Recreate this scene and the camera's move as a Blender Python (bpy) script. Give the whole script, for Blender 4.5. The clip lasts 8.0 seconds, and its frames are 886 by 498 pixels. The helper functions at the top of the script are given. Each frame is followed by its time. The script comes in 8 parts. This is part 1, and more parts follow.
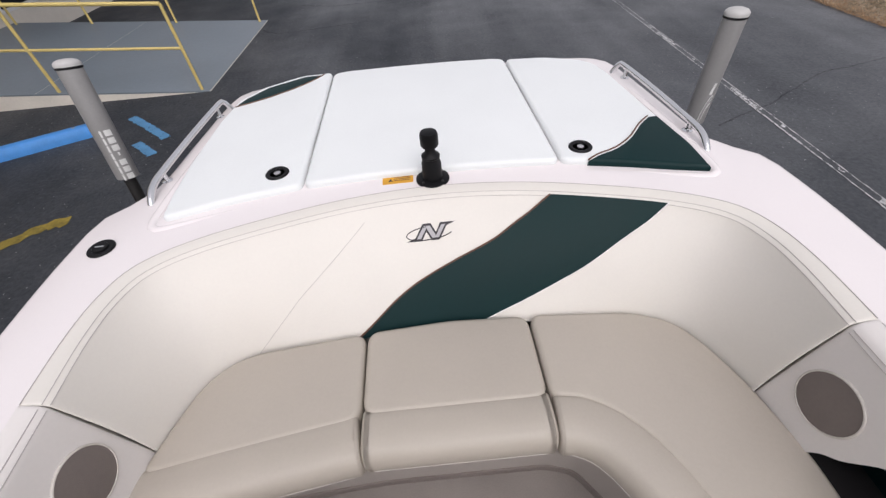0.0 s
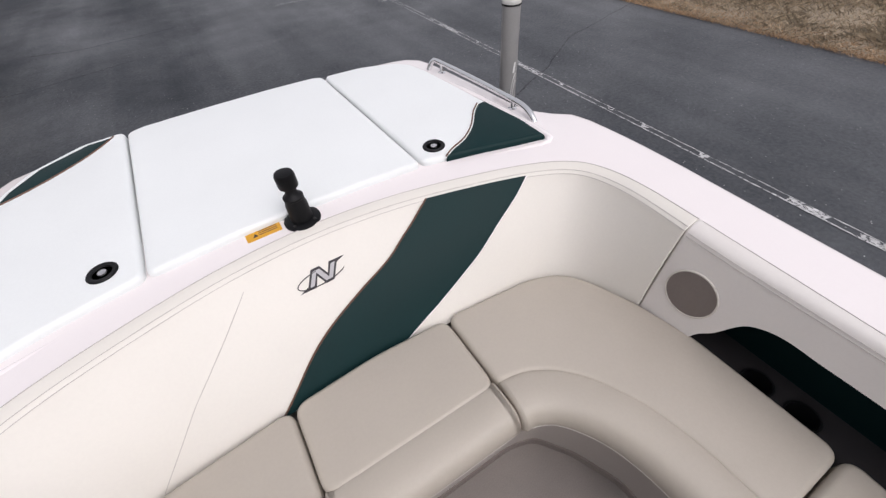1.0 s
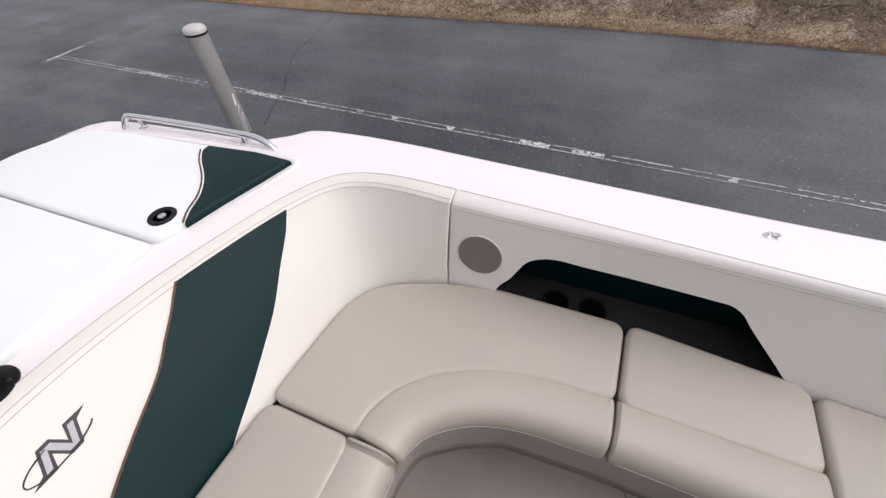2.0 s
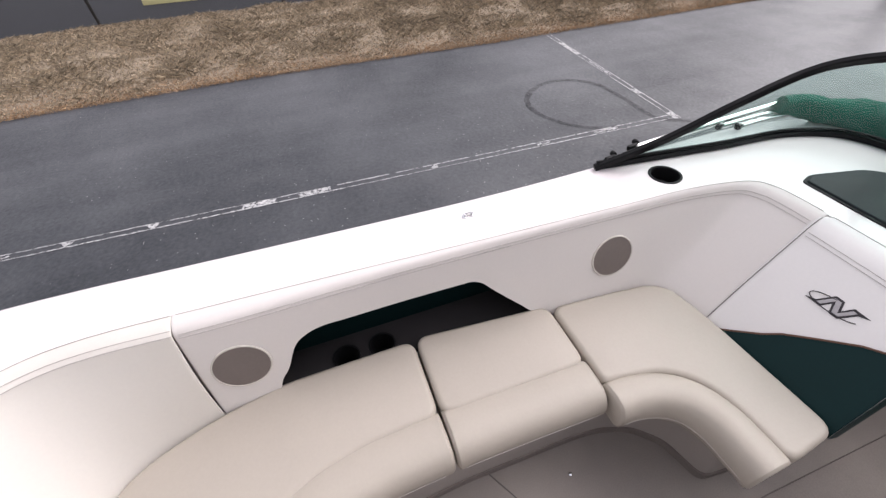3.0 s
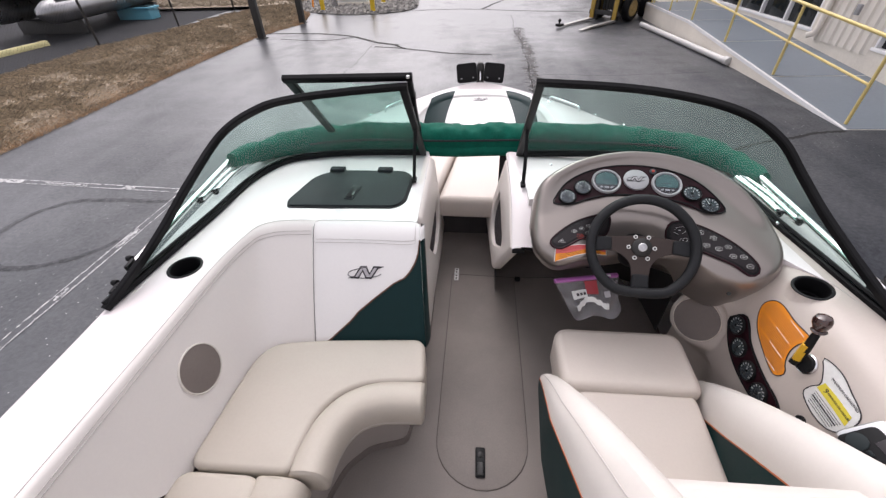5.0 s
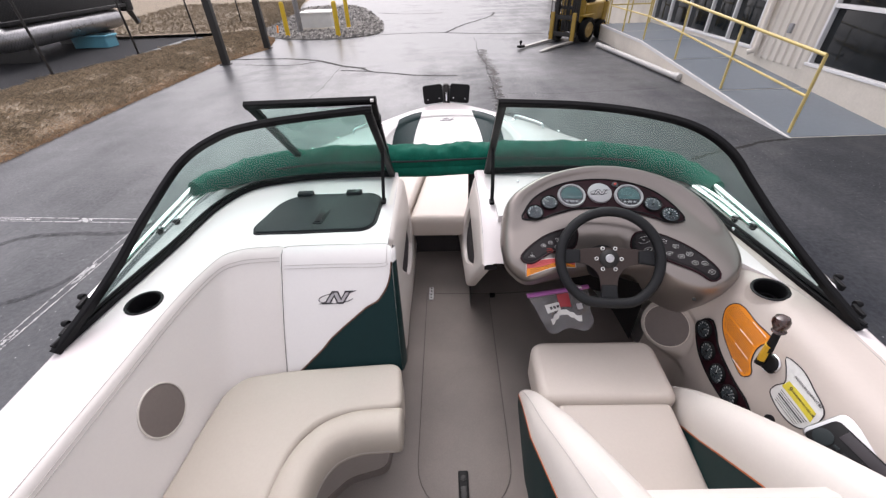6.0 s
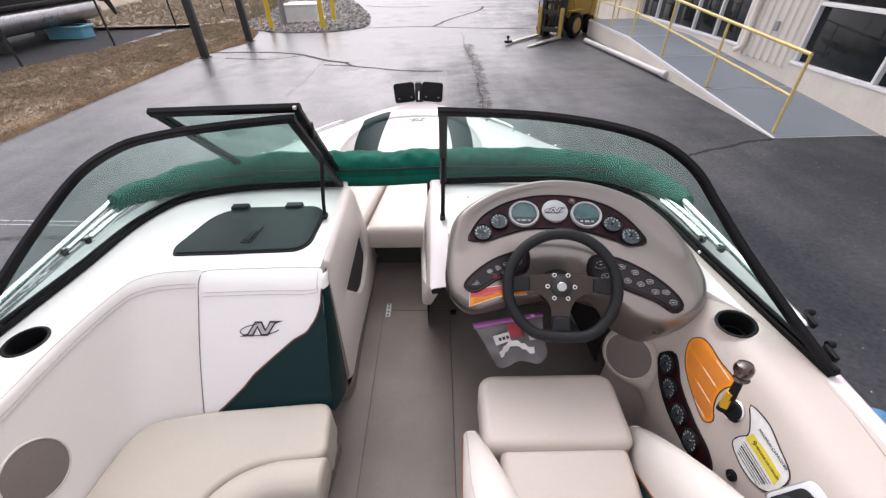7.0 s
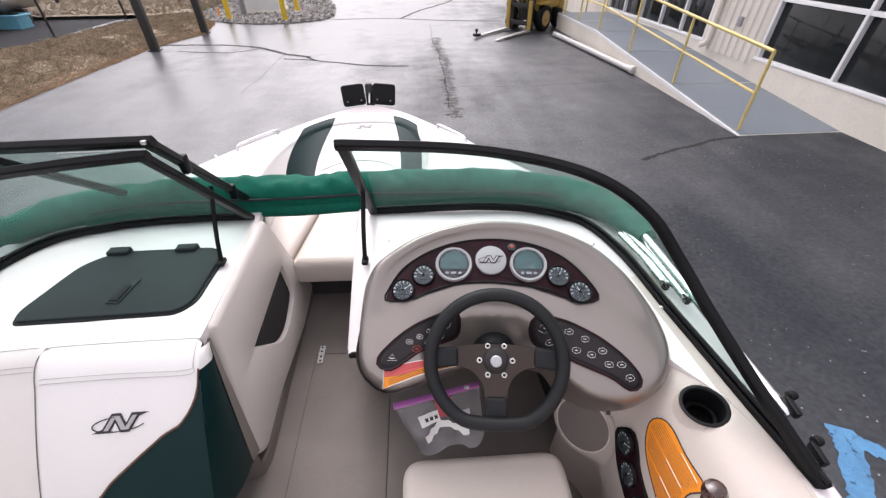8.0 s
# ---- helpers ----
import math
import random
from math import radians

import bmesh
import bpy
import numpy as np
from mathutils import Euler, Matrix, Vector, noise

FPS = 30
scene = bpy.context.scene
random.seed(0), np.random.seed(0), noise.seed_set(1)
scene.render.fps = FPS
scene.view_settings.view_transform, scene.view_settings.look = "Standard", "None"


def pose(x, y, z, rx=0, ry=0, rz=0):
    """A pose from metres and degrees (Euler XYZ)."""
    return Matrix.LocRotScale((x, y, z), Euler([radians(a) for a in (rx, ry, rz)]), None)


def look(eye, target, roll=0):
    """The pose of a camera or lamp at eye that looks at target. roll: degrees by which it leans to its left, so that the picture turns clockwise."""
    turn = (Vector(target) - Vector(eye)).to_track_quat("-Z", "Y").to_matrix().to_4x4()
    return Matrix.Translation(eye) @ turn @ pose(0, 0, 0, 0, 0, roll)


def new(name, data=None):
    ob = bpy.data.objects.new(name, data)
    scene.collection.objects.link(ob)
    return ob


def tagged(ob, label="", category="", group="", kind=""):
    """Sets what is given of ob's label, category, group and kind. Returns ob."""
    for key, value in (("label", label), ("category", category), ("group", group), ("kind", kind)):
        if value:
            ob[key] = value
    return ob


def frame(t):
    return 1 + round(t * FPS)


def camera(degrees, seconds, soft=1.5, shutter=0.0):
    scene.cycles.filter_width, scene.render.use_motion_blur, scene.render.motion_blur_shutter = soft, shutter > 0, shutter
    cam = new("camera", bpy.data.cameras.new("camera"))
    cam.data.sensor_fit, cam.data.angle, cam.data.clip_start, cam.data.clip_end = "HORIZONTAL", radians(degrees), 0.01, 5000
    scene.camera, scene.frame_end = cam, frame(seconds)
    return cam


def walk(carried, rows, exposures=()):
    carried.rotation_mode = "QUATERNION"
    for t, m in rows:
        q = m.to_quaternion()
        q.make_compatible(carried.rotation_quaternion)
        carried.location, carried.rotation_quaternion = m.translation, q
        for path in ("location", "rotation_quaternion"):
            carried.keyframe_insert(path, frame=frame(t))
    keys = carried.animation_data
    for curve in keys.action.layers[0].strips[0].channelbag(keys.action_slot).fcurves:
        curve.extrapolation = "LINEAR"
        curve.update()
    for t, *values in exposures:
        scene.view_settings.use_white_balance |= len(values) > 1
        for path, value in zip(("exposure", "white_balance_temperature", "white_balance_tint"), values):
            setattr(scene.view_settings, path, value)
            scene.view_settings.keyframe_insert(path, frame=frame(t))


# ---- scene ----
cam = camera(96.3, 8.0, soft=1.35)
# seconds, eye, target, roll
PATH = [
    (0, (0.0, 0.625, 2.267), (-0.013, -0.791, 0.855), -5.3),
    (0.5, (0.036, 0.593, 2.272), (-0.254, -0.787, 0.854), -5.8),
    (1, (0.076, 0.541, 2.283), (-0.575, -0.684, 0.842), -5.6),
    (1.2, (0.074, 0.538, 2.278), (-0.708, -0.604, 0.834), -5.7),
    (2.3, (-0.105, 0.591, 2.232), (-1.442, 0.249, 0.796), -4.2),
    (2.5, (-0.121, 0.619, 2.235), (-1.514, 0.464, 0.809), -3.8),
    (2.7, (-0.133, 0.634, 2.247), (-1.544, 0.702, 0.831), -3.7),
    (3, (-0.146, 0.654, 2.262), (-1.51, 1.086, 0.865), -3.3),
    (3.5, (-0.123, 0.689, 2.265), (-1.223, 1.649, 0.898), -2.8),
    (4, (-0.07, 0.792, 2.276), (-0.782, 2.081, 0.924), -2.0),
    (4.5, (-0.024, 0.829, 2.286), (-0.401, 2.293, 0.977), -2.2),
    (5, (-0.031, 0.811, 2.308), (-0.181, 2.364, 1.056), -2.1),
    (5.2, (-0.021, 0.809, 2.313), (-0.131, 2.381, 1.08), -2.2),
    (6.3, (-0.012, 0.839, 2.306), (-0.022, 2.454, 1.125), -1.8),
    (6.5, (0.015, 0.873, 2.301), (0.016, 2.484, 1.115), -1.5),
    (7, (0.163, 0.994, 2.296), (0.172, 2.59, 1.091), -1.4),
    (7.5, (0.261, 1.129, 2.291), (0.311, 2.715, 1.073), -1.2),
    (8, (0.351, 1.29, 2.29), (0.467, 2.86, 1.056), -0.4),
]
EXPOSURES = [(0.0, -0.60, 6360, 15.0), (1.0, -0.57, 6360, 15.0), (2.5, -0.28, 6380, 17.0), (3.5, 0.0, 6450, 18.0), (5.0, 0.0, 6450, 18.0), (7.0, 0.12, 6450, 18.5), (8.0, 0.26, 6450, 19.0)]
walk(cam, [(t, look(eye, target, roll)) for t, eye, target, roll in PATH], EXPOSURES)

# ---- light: an overcast sky, brightest overhead ----
SUN_ELEVATION, SUN_TURN = 50.0, 350.0
world = bpy.data.worlds.new("overcast")
scene.world = world
world.use_nodes = True
wn, wl = world.node_tree.nodes, world.node_tree.links
wn.clear()
sky = wn.new("ShaderNodeTexSky")
sky.sky_type, sky.sun_disc = "NISHITA", False
sky.sun_elevation, sky.sun_rotation = radians(SUN_ELEVATION), radians(SUN_TURN)
sky.air_density, sky.dust_density, sky.ozone_density = 1.0, 6.0, 0.6
grey = wn.new("ShaderNodeHueSaturation")
grey.inputs["Saturation"].default_value = 0.22
cloud = wn.new("ShaderNodeTexNoise")
cloud.inputs["Scale"].default_value = 2.2
cloud.inputs["Detail"].default_value = 4.0
ramp = wn.new("ShaderNodeMapRange")
ramp.inputs["To Min"].default_value, ramp.inputs["To Max"].default_value = 0.75, 1.25
wcoord = wn.new("ShaderNodeTexCoord")
shade = wn.new("ShaderNodeMixRGB")
shade.blend_type = "MULTIPLY"
shade.inputs["Fac"].default_value = 1.0
back = wn.new("ShaderNodeBackground")
back.inputs["Strength"].default_value = 0.14
wout = wn.new("ShaderNodeOutputWorld")
wl.new(wcoord.outputs["Generated"], cloud.inputs["Vector"])
wl.new(cloud.outputs["Fac"], ramp.inputs["Value"])
wl.new(sky.outputs["Color"], grey.inputs["Color"])
wl.new(grey.outputs["Color"], shade.inputs["Color1"])
wl.new(ramp.outputs["Result"], shade.inputs["Color2"])
veil = wn.new("ShaderNodeMixRGB")
veil.blend_type = "ADD"
veil.inputs["Fac"].default_value = 1.0
veil.inputs["Color2"].default_value = (4.3, 4.3, 4.4, 1)
wl.new(shade.outputs["Color"], veil.inputs["Color1"])
wl.new(veil.outputs["Color"], back.inputs["Color"])
wl.new(back.outputs["Background"], wout.inputs["Surface"])
sun_data = bpy.data.lights.new("sun", "SUN")
sun_data.energy, sun_data.angle, sun_data.color = 0.85, radians(55), (1.0, 0.97, 0.93)
sun = new("sun", sun_data)
se, sr = radians(SUN_ELEVATION), radians(SUN_TURN)
SUN_WAY = Vector((math.sin(sr) * math.cos(se), math.cos(sr) * math.cos(se), math.sin(se)))
sun.matrix_world = look(SUN_WAY * 60, (0, 0, 0))


# ---- materials ----
def material(name, color, rough=0.5, metal=0.0, vary=0.12, scale=6.0, fine=120.0, bump=0.0, bump_scale=300.0,
             tint=None, coat=0.0, rough_vary=0.08, island=0.0, spec=0.5, crease=0.0):
    """A procedural surface: two scales of colour change, uneven gloss, fine relief."""
    m = bpy.data.materials.new(name)
    m.use_nodes = True
    n, l = m.node_tree.nodes, m.node_tree.links
    b = n["Principled BSDF"]
    co = n.new("ShaderNodeTexCoord")
    big, small = n.new("ShaderNodeTexNoise"), n.new("ShaderNodeTexNoise")
    big.inputs["Scale"].default_value, small.inputs["Scale"].default_value = scale, fine
    big.inputs["Detail"].default_value, small.inputs["Detail"].default_value = 5.0, 2.0
    l.new(co.outputs["Object"], big.inputs["Vector"])
    l.new(co.outputs["Object"], small.inputs["Vector"])
    add = n.new("ShaderNodeMath")
    add.operation = "MULTIPLY_ADD"
    l.new(small.outputs["Fac"], add.inputs[0])
    add.inputs[1].default_value = 0.45
    l.new(big.outputs["Fac"], add.inputs[2])
    rng = n.new("ShaderNodeMapRange")
    rng.inputs["From Min"].default_value, rng.inputs["From Max"].default_value = 0.45, 1.0
    l.new(add.outputs[0], rng.inputs["Value"])
    mix = n.new("ShaderNodeMixRGB")
    c2 = tint or tuple(c * (1 - 2 * vary) for c in color)
    mix.inputs["Color1"].default_value = (*c2, 1)
    mix.inputs["Color2"].default_value = (*color, 1)
    l.new(rng.outputs["Result"], mix.inputs["Fac"])
    out = mix.outputs["Color"]
    if island:
        geo, oi = n.new("ShaderNodeNewGeometry"), n.new("ShaderNodeMapRange")
        oi.inputs["To Min"].default_value, oi.inputs["To Max"].default_value = 1 - island, 1 + island
        l.new(geo.outputs["Random Per Island"], oi.inputs["Value"])
        mul = n.new("ShaderNodeMixRGB")
        mul.blend_type = "MULTIPLY"
        mul.inputs["Fac"].default_value = 1.0
        l.new(out, mul.inputs["Color1"])
        l.new(oi.outputs["Result"], mul.inputs["Color2"])
        out = mul.outputs["Color"]
    l.new(out, b.inputs["Base Color"])
    rr = n.new("ShaderNodeMapRange")
    rr.inputs["To Min"].default_value, rr.inputs["To Max"].default_value = max(0.02, rough - rough_vary), min(1, rough + rough_vary)
    l.new(big.outputs["Fac"], rr.inputs["Value"])
    l.new(rr.outputs["Result"], b.inputs["Roughness"])
    b.inputs["Metallic"].default_value = metal
    b.inputs["Coat Weight"].default_value = coat
    b.inputs["Coat Roughness"].default_value = 0.08
    b.inputs["Specular IOR Level"].default_value = spec
    if bump or crease:
        height = None
        if bump:
            tex = n.new("ShaderNodeTexNoise")
            tex.inputs["Scale"].default_value = bump_scale
            tex.inputs["Detail"].default_value = 3.0
            l.new(co.outputs["Object"], tex.inputs["Vector"])
            bp = n.new("ShaderNodeBump")
            bp.inputs["Strength"].default_value, bp.inputs["Distance"].default_value = bump, 0.002
            l.new(tex.outputs["Fac"], bp.inputs["Height"])
            height = bp
        if crease:
            soft = n.new("ShaderNodeTexNoise")
            soft.inputs["Scale"].default_value = 9.0
            soft.inputs["Detail"].default_value = 2.0
            l.new(co.outputs["Object"], soft.inputs["Vector"])
            bp2 = n.new("ShaderNodeBump")
            bp2.inputs["Strength"].default_value, bp2.inputs["Distance"].default_value = crease, 0.012
            l.new(soft.outputs["Fac"], bp2.inputs["Height"])
            if height:
                l.new(height.outputs["Normal"], bp2.inputs["Normal"])
            height = bp2
        l.new(height.outputs["Normal"], b.inputs["Normal"])
    return m


def worn_away(m, scale, lo, hi, least=0.0):
    """Lets the ground show through a thin layer of paint or rubber in a noise pattern."""
    n, l = m.node_tree.nodes, m.node_tree.links
    co, tex, rng = n.new("ShaderNodeTexCoord"), n.new("ShaderNodeTexNoise"), n.new("ShaderNodeMapRange")
    tex.inputs["Scale"].default_value, tex.inputs["Detail"].default_value, tex.inputs["Roughness"].default_value = scale, 8.0, 0.7
    l.new(co.outputs["Object"], tex.inputs["Vector"])
    l.new(tex.outputs["Fac"], rng.inputs["Value"])
    for k, v in zip(("From Min", "From Max", "To Min", "To Max"), (lo, hi, least, 1.0)):
        rng.inputs[k].default_value = v
    l.new(rng.outputs["Result"], n["Principled BSDF"].inputs["Alpha"])
    return m


def glass(name, tint, gloss=0.03):
    """A thin tinted pane: light passes straight through, more gloss at a slant."""
    m = bpy.data.materials.new(name)
    m.use_nodes = True
    n, l = m.node_tree.nodes, m.node_tree.links
    n.clear()
    o = n.new("ShaderNodeOutputMaterial")
    tr, gl, fr, mx = n.new("ShaderNodeBsdfTransparent"), n.new("ShaderNodeBsdfGlossy"), n.new("ShaderNodeLayerWeight"), n.new("ShaderNodeMixShader")
    tr.inputs["Color"].default_value = (*tint, 1)
    gl.inputs["Roughness"].default_value = 0.03
    pw = n.new("ShaderNodeMath")
    pw.operation = "POWER"
    pw.inputs[1].default_value = 4.0
    ad = n.new("ShaderNodeMath")
    ad.operation = "MULTIPLY_ADD"
    ad.inputs[1].default_value, ad.inputs[2].default_value = 0.11, gloss
    l.new(fr.outputs["Facing"], pw.inputs[0])
    l.new(pw.outputs[0], ad.inputs[0])
    l.new(ad.outputs[0], mx.inputs["Fac"])
    l.new(tr.outputs["BSDF"], mx.inputs[1])
    l.new(gl.outputs["BSDF"], mx.inputs[2])
    l.new(mx.outputs["Shader"], o.inputs["Surface"])
    return m


GEL = material("white_gelcoat", (0.80, 0.747, 0.742), 0.22, vary=0.015, scale=2, coat=0.3, rough_vary=0.06)
HULL = material("hull_gelcoat", (0.80, 0.78, 0.77), 0.2, vary=0.03, scale=2, coat=0.4)
SIDEV = material("pale_side_vinyl", (0.705, 0.668, 0.640), 0.5, vary=0.03, scale=3, bump=0.12, bump_scale=700, crease=0.06)
IVORY = material("ivory_vinyl", (0.690, 0.657, 0.604), 0.5, vary=0.03, scale=3, bump=0.12, bump_scale=700, crease=0.06)
PADW = material("cool_white_vinyl", (0.745, 0.765, 0.76), 0.5, vary=0.025, scale=3, bump=0.12, bump_scale=700, crease=0.10)
WHITEV = material("white_vinyl", (0.77, 0.750, 0.735), 0.5, vary=0.025, scale=3, bump=0.12, bump_scale=700, crease=0.08)
TAUPE = material("taupe_vinyl", (0.426, 0.382, 0.326), 0.48, vary=0.04, scale=4, bump=0.15, bump_scale=600, crease=0.16)
WINGV = material("cream_white_vinyl", (0.635, 0.595, 0.555), 0.5, vary=0.03, scale=3, bump=0.12, bump_scale=700, crease=0.08)
BOWV = material("warm_cream_vinyl", (0.615, 0.550, 0.495), 0.45, vary=0.03, scale=4, bump=0.15, bump_scale=600, crease=0.08)
CHAIRV = material("cream_taupe_vinyl", (0.540, 0.482, 0.430), 0.45, vary=0.04, scale=4, bump=0.15, bump_scale=600, crease=0.10)
GREEN = material("dark_green_vinyl", (0.0018, 0.021, 0.022), 0.52, spec=0.18, vary=0.1, scale=4, bump=0.15, bump_scale=600, crease=0.05)
# darker copy of the green vinyl; the storage recess's shade is in its colour
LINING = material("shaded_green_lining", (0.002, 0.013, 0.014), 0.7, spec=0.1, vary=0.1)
BADGE = material("grey_badge", (0.38, 0.38, 0.39), 0.45, vary=0.05)
CARPET = material("taupe_floor_mat", (0.265, 0.231, 0.21), 0.72, vary=0.18, scale=3.2, fine=260, bump=0.4, bump_scale=420, rough_vary=0.12)
DARKCARPET = material("dark_carpet", (0.065, 0.058, 0.060), 0.95, vary=0.15, fine=300, bump=0.6, bump_scale=350)
# a step below the dark carpet; on the footwell lining it paints in shade
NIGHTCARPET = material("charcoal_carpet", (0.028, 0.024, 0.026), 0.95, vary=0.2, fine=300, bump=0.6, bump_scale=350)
BLACK = material("black_plastic", (0.008, 0.008, 0.009), 0.5, vary=0.1, spec=0.18)
BEZEL = material("pale_grey_bezel", (0.40, 0.40, 0.41), 0.35, vary=0.05)
FRAME = material("black_anodised_aluminium", (0.007, 0.007, 0.008), 0.42, spec=0.14, metal=0.05, vary=0.15, scale=12)
SLATE = material("dark_slate_plastic", (0.016, 0.023, 0.025), 0.55, spec=0.22, vary=0.08, bump=0.25, bump_scale=500)
CHROME = material("polished_steel", (0.75, 0.75, 0.76), 0.12, metal=1.0, vary=0.03)
STITCH = material("stitched_seam", (0.50, 0.465, 0.44), 0.7, vary=0.1)
MATSEAM = material("mat_seam", (0.13, 0.112, 0.102), 0.8)
RUST = material("orange_brown_piping", (0.42, 0.10, 0.025), 0.5)
PIPING = material("brown_piping", (0.13, 0.06, 0.035), 0.5)
GRILLE = material("taupe_grille_cloth", (0.185, 0.155, 0.14), 0.8, vary=0.08, bump=0.6, bump_scale=900)
RING = material("pale_plastic_ring", (0.63, 0.59, 0.54), 0.5)
JOINT = material("grey_joint_piping", (0.20, 0.185, 0.175), 0.7)
RINGT = material("taupe_plastic_ring", (0.78, 0.70, 0.62), 0.5)
GLASS = glass("green_tinted_glass", (0.80, 0.895, 0.87), 0.022)
CANVAS = material("green_canvas", (0.002, 0.122, 0.082), 0.75, spec=0.15, vary=0.2, scale=14, bump=0.12, bump_scale=300, crease=0.7)
DASH = material("pearl_taupe_dash", (0.292, 0.258, 0.238), 0.33, metal=0.72, vary=0.03, fine=600, coat=0.2)
BEIGE = material("beige_moulded_panel", (0.72, 0.665, 0.625), 0.4, vary=0.03, bump=0.1, bump_scale=500)
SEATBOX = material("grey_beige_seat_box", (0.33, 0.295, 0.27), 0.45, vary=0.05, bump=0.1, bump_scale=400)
HELMG = material("warm_grey_grille_cloth", (0.20, 0.168, 0.154), 0.8, vary=0.08, bump=0.6, bump_scale=900)
HELMB = material("beige_helm_moulding", (0.505, 0.444, 0.400), 0.42, vary=0.03, bump=0.15, bump_scale=500)
BURGUNDY = material("burgundy_wood_grain", (0.030, 0.006, 0.011), 0.48, vary=0.4, scale=22, spec=0.16)
DIAL = material("grey_dial_face", (0.060, 0.075, 0.085), 0.3, vary=0.35, scale=90)
LENS = glass("gauge_lens", (0.93, 0.95, 0.96), 0.018)
LCD = material("green_grey_display", (0.085, 0.165, 0.165), 0.25, vary=0.2, scale=50)
SILVER = material("brushed_silver", (0.55, 0.55, 0.56), 0.3, metal=0.8, vary=0.05)
LEATHER = material("black_leather", (0.012, 0.013, 0.015), 0.55, spec=0.3, vary=0.2, scale=30, bump=0.35, bump_scale=260)
BRONZE = material("brown_anodised_spoke", (0.060, 0.045, 0.040), 0.35, metal=0.7, vary=0.1)
ORANGE = material("orange_label", (0.80, 0.26, 0.010), 0.5, vary=0.05)
REDL = material("pink_red_label", (0.62, 0.10, 0.10), 0.5)
REDL2 = material("dark_red_print", (0.35, 0.03, 0.04), 0.5)
AMBERL = material("amber_label", (0.78, 0.44, 0.02), 0.5)
YELLOWL = material("yellow_label", (0.72, 0.60, 0.05), 0.5)
WHITEL = material("white_label", (0.74, 0.74, 0.72), 0.5)
INK = material("dark_print", (0.03, 0.025, 0.03), 0.6)
GOLD = material("amber_sticker", (0.72, 0.36, 0.015), 0.45)
EMBLEM = material("grey_emblem", (0.46, 0.44, 0.455), 0.5)
STRAND = material("black_net_strand", (0.075, 0.065, 0.07), 0.6)
MESHNET = material("black_net", (0.014, 0.012, 0.014), 0.7, tint=(0.004, 0.004, 0.005), fine=420, scale=40, bump=0.8, bump_scale=700)
NIGHT = material("dark_grey_inlay", (0.022, 0.018, 0.020), 0.5, vary=0.2, spec=0.2)
KNOB = material("burl_brown_knob", (0.055, 0.022, 0.018), 0.15, vary=0.3, scale=60, coat=0.6)
BAGFILM = material("clear_grey_film", (0.30, 0.29, 0.30), 0.2, vary=0.3, scale=30, crease=0.8)
bn, bl_ = BAGFILM.node_tree.nodes, BAGFILM.node_tree.links
see, half = bn.new("ShaderNodeBsdfTransparent"), bn.new("ShaderNodeMixShader")
half.inputs["Fac"].default_value = 0.42
bl_.new(see.outputs["BSDF"], half.inputs[1])
bl_.new(bn["Principled BSDF"].outputs["BSDF"], half.inputs[2])
bl_.new(half.outputs["Shader"], bn["Material Output"].inputs["Surface"])
PURPLE = material("purple_zip", (0.36, 0.11, 0.34), 0.4)
RED = material("red_plastic", (0.55, 0.05, 0.03), 0.4)
GUIDE = material("grey_pvc_sleeve", (0.285, 0.28, 0.275), 0.42, vary=0.08, scale=5)
ALU = material("polished_aluminium_tube", (0.80, 0.80, 0.80), 0.2, metal=1.0, vary=0.05, scale=20)
PVC = material("white_pvc_pipe", (0.50, 0.49, 0.475), 0.45, vary=0.06, scale=4)
STEELB = material("black_painted_steel", (0.015, 0.014, 0.013), 0.5, vary=0.2)


# ---- building helpers ----
ORIGIN = {}


def thing(name, at, label, category, group="", kind=""):
    """An Empty at the base of a thing."""
    ob = new(name)
    ob.empty_display_size = 0.1
    ob.location = at
    ORIGIN[ob.name] = Vector(at)
    return tagged(ob, label, category, group, kind)


def mesh_of(name, bm, mat, at, sharp=38):
    bmesh.ops.translate(bm, verts=bm.verts, vec=-Vector(at))
    bmesh.ops.remove_doubles(bm, verts=bm.verts, dist=1e-6)
    bmesh.ops.recalc_face_normals(bm, faces=bm.faces)
    me = bpy.data.meshes.new(name)
    bm.to_mesh(me)
    bm.free()
    for p in me.polygons:
        p.use_smooth = p.loop_total <= 6
    me.set_sharp_from_angle(angle=radians(sharp))
    for k in (mat if isinstance(mat, (list, tuple)) else [mat]):
        me.materials.append(k)
    return me


def part(name, bm, mat, parent, label="", sharp=38):
    """One mesh under a thing or a part, from a bmesh in world places."""
    at = ORIGIN[parent.name]
    ob = new(name, mesh_of(name, bm, mat, at, sharp))
    ob.parent = parent
    ORIGIN[ob.name] = at
    return tagged(ob, label)


def solid(name, bm, mat, at, label, category, group="", kind="", sharp=38):
    """A thing that is one mesh."""
    ob = new(name, mesh_of(name, bm, mat, at, sharp))
    ob.location = at
    ORIGIN[ob.name] = Vector(at)
    return tagged(ob, label, category, group, kind)


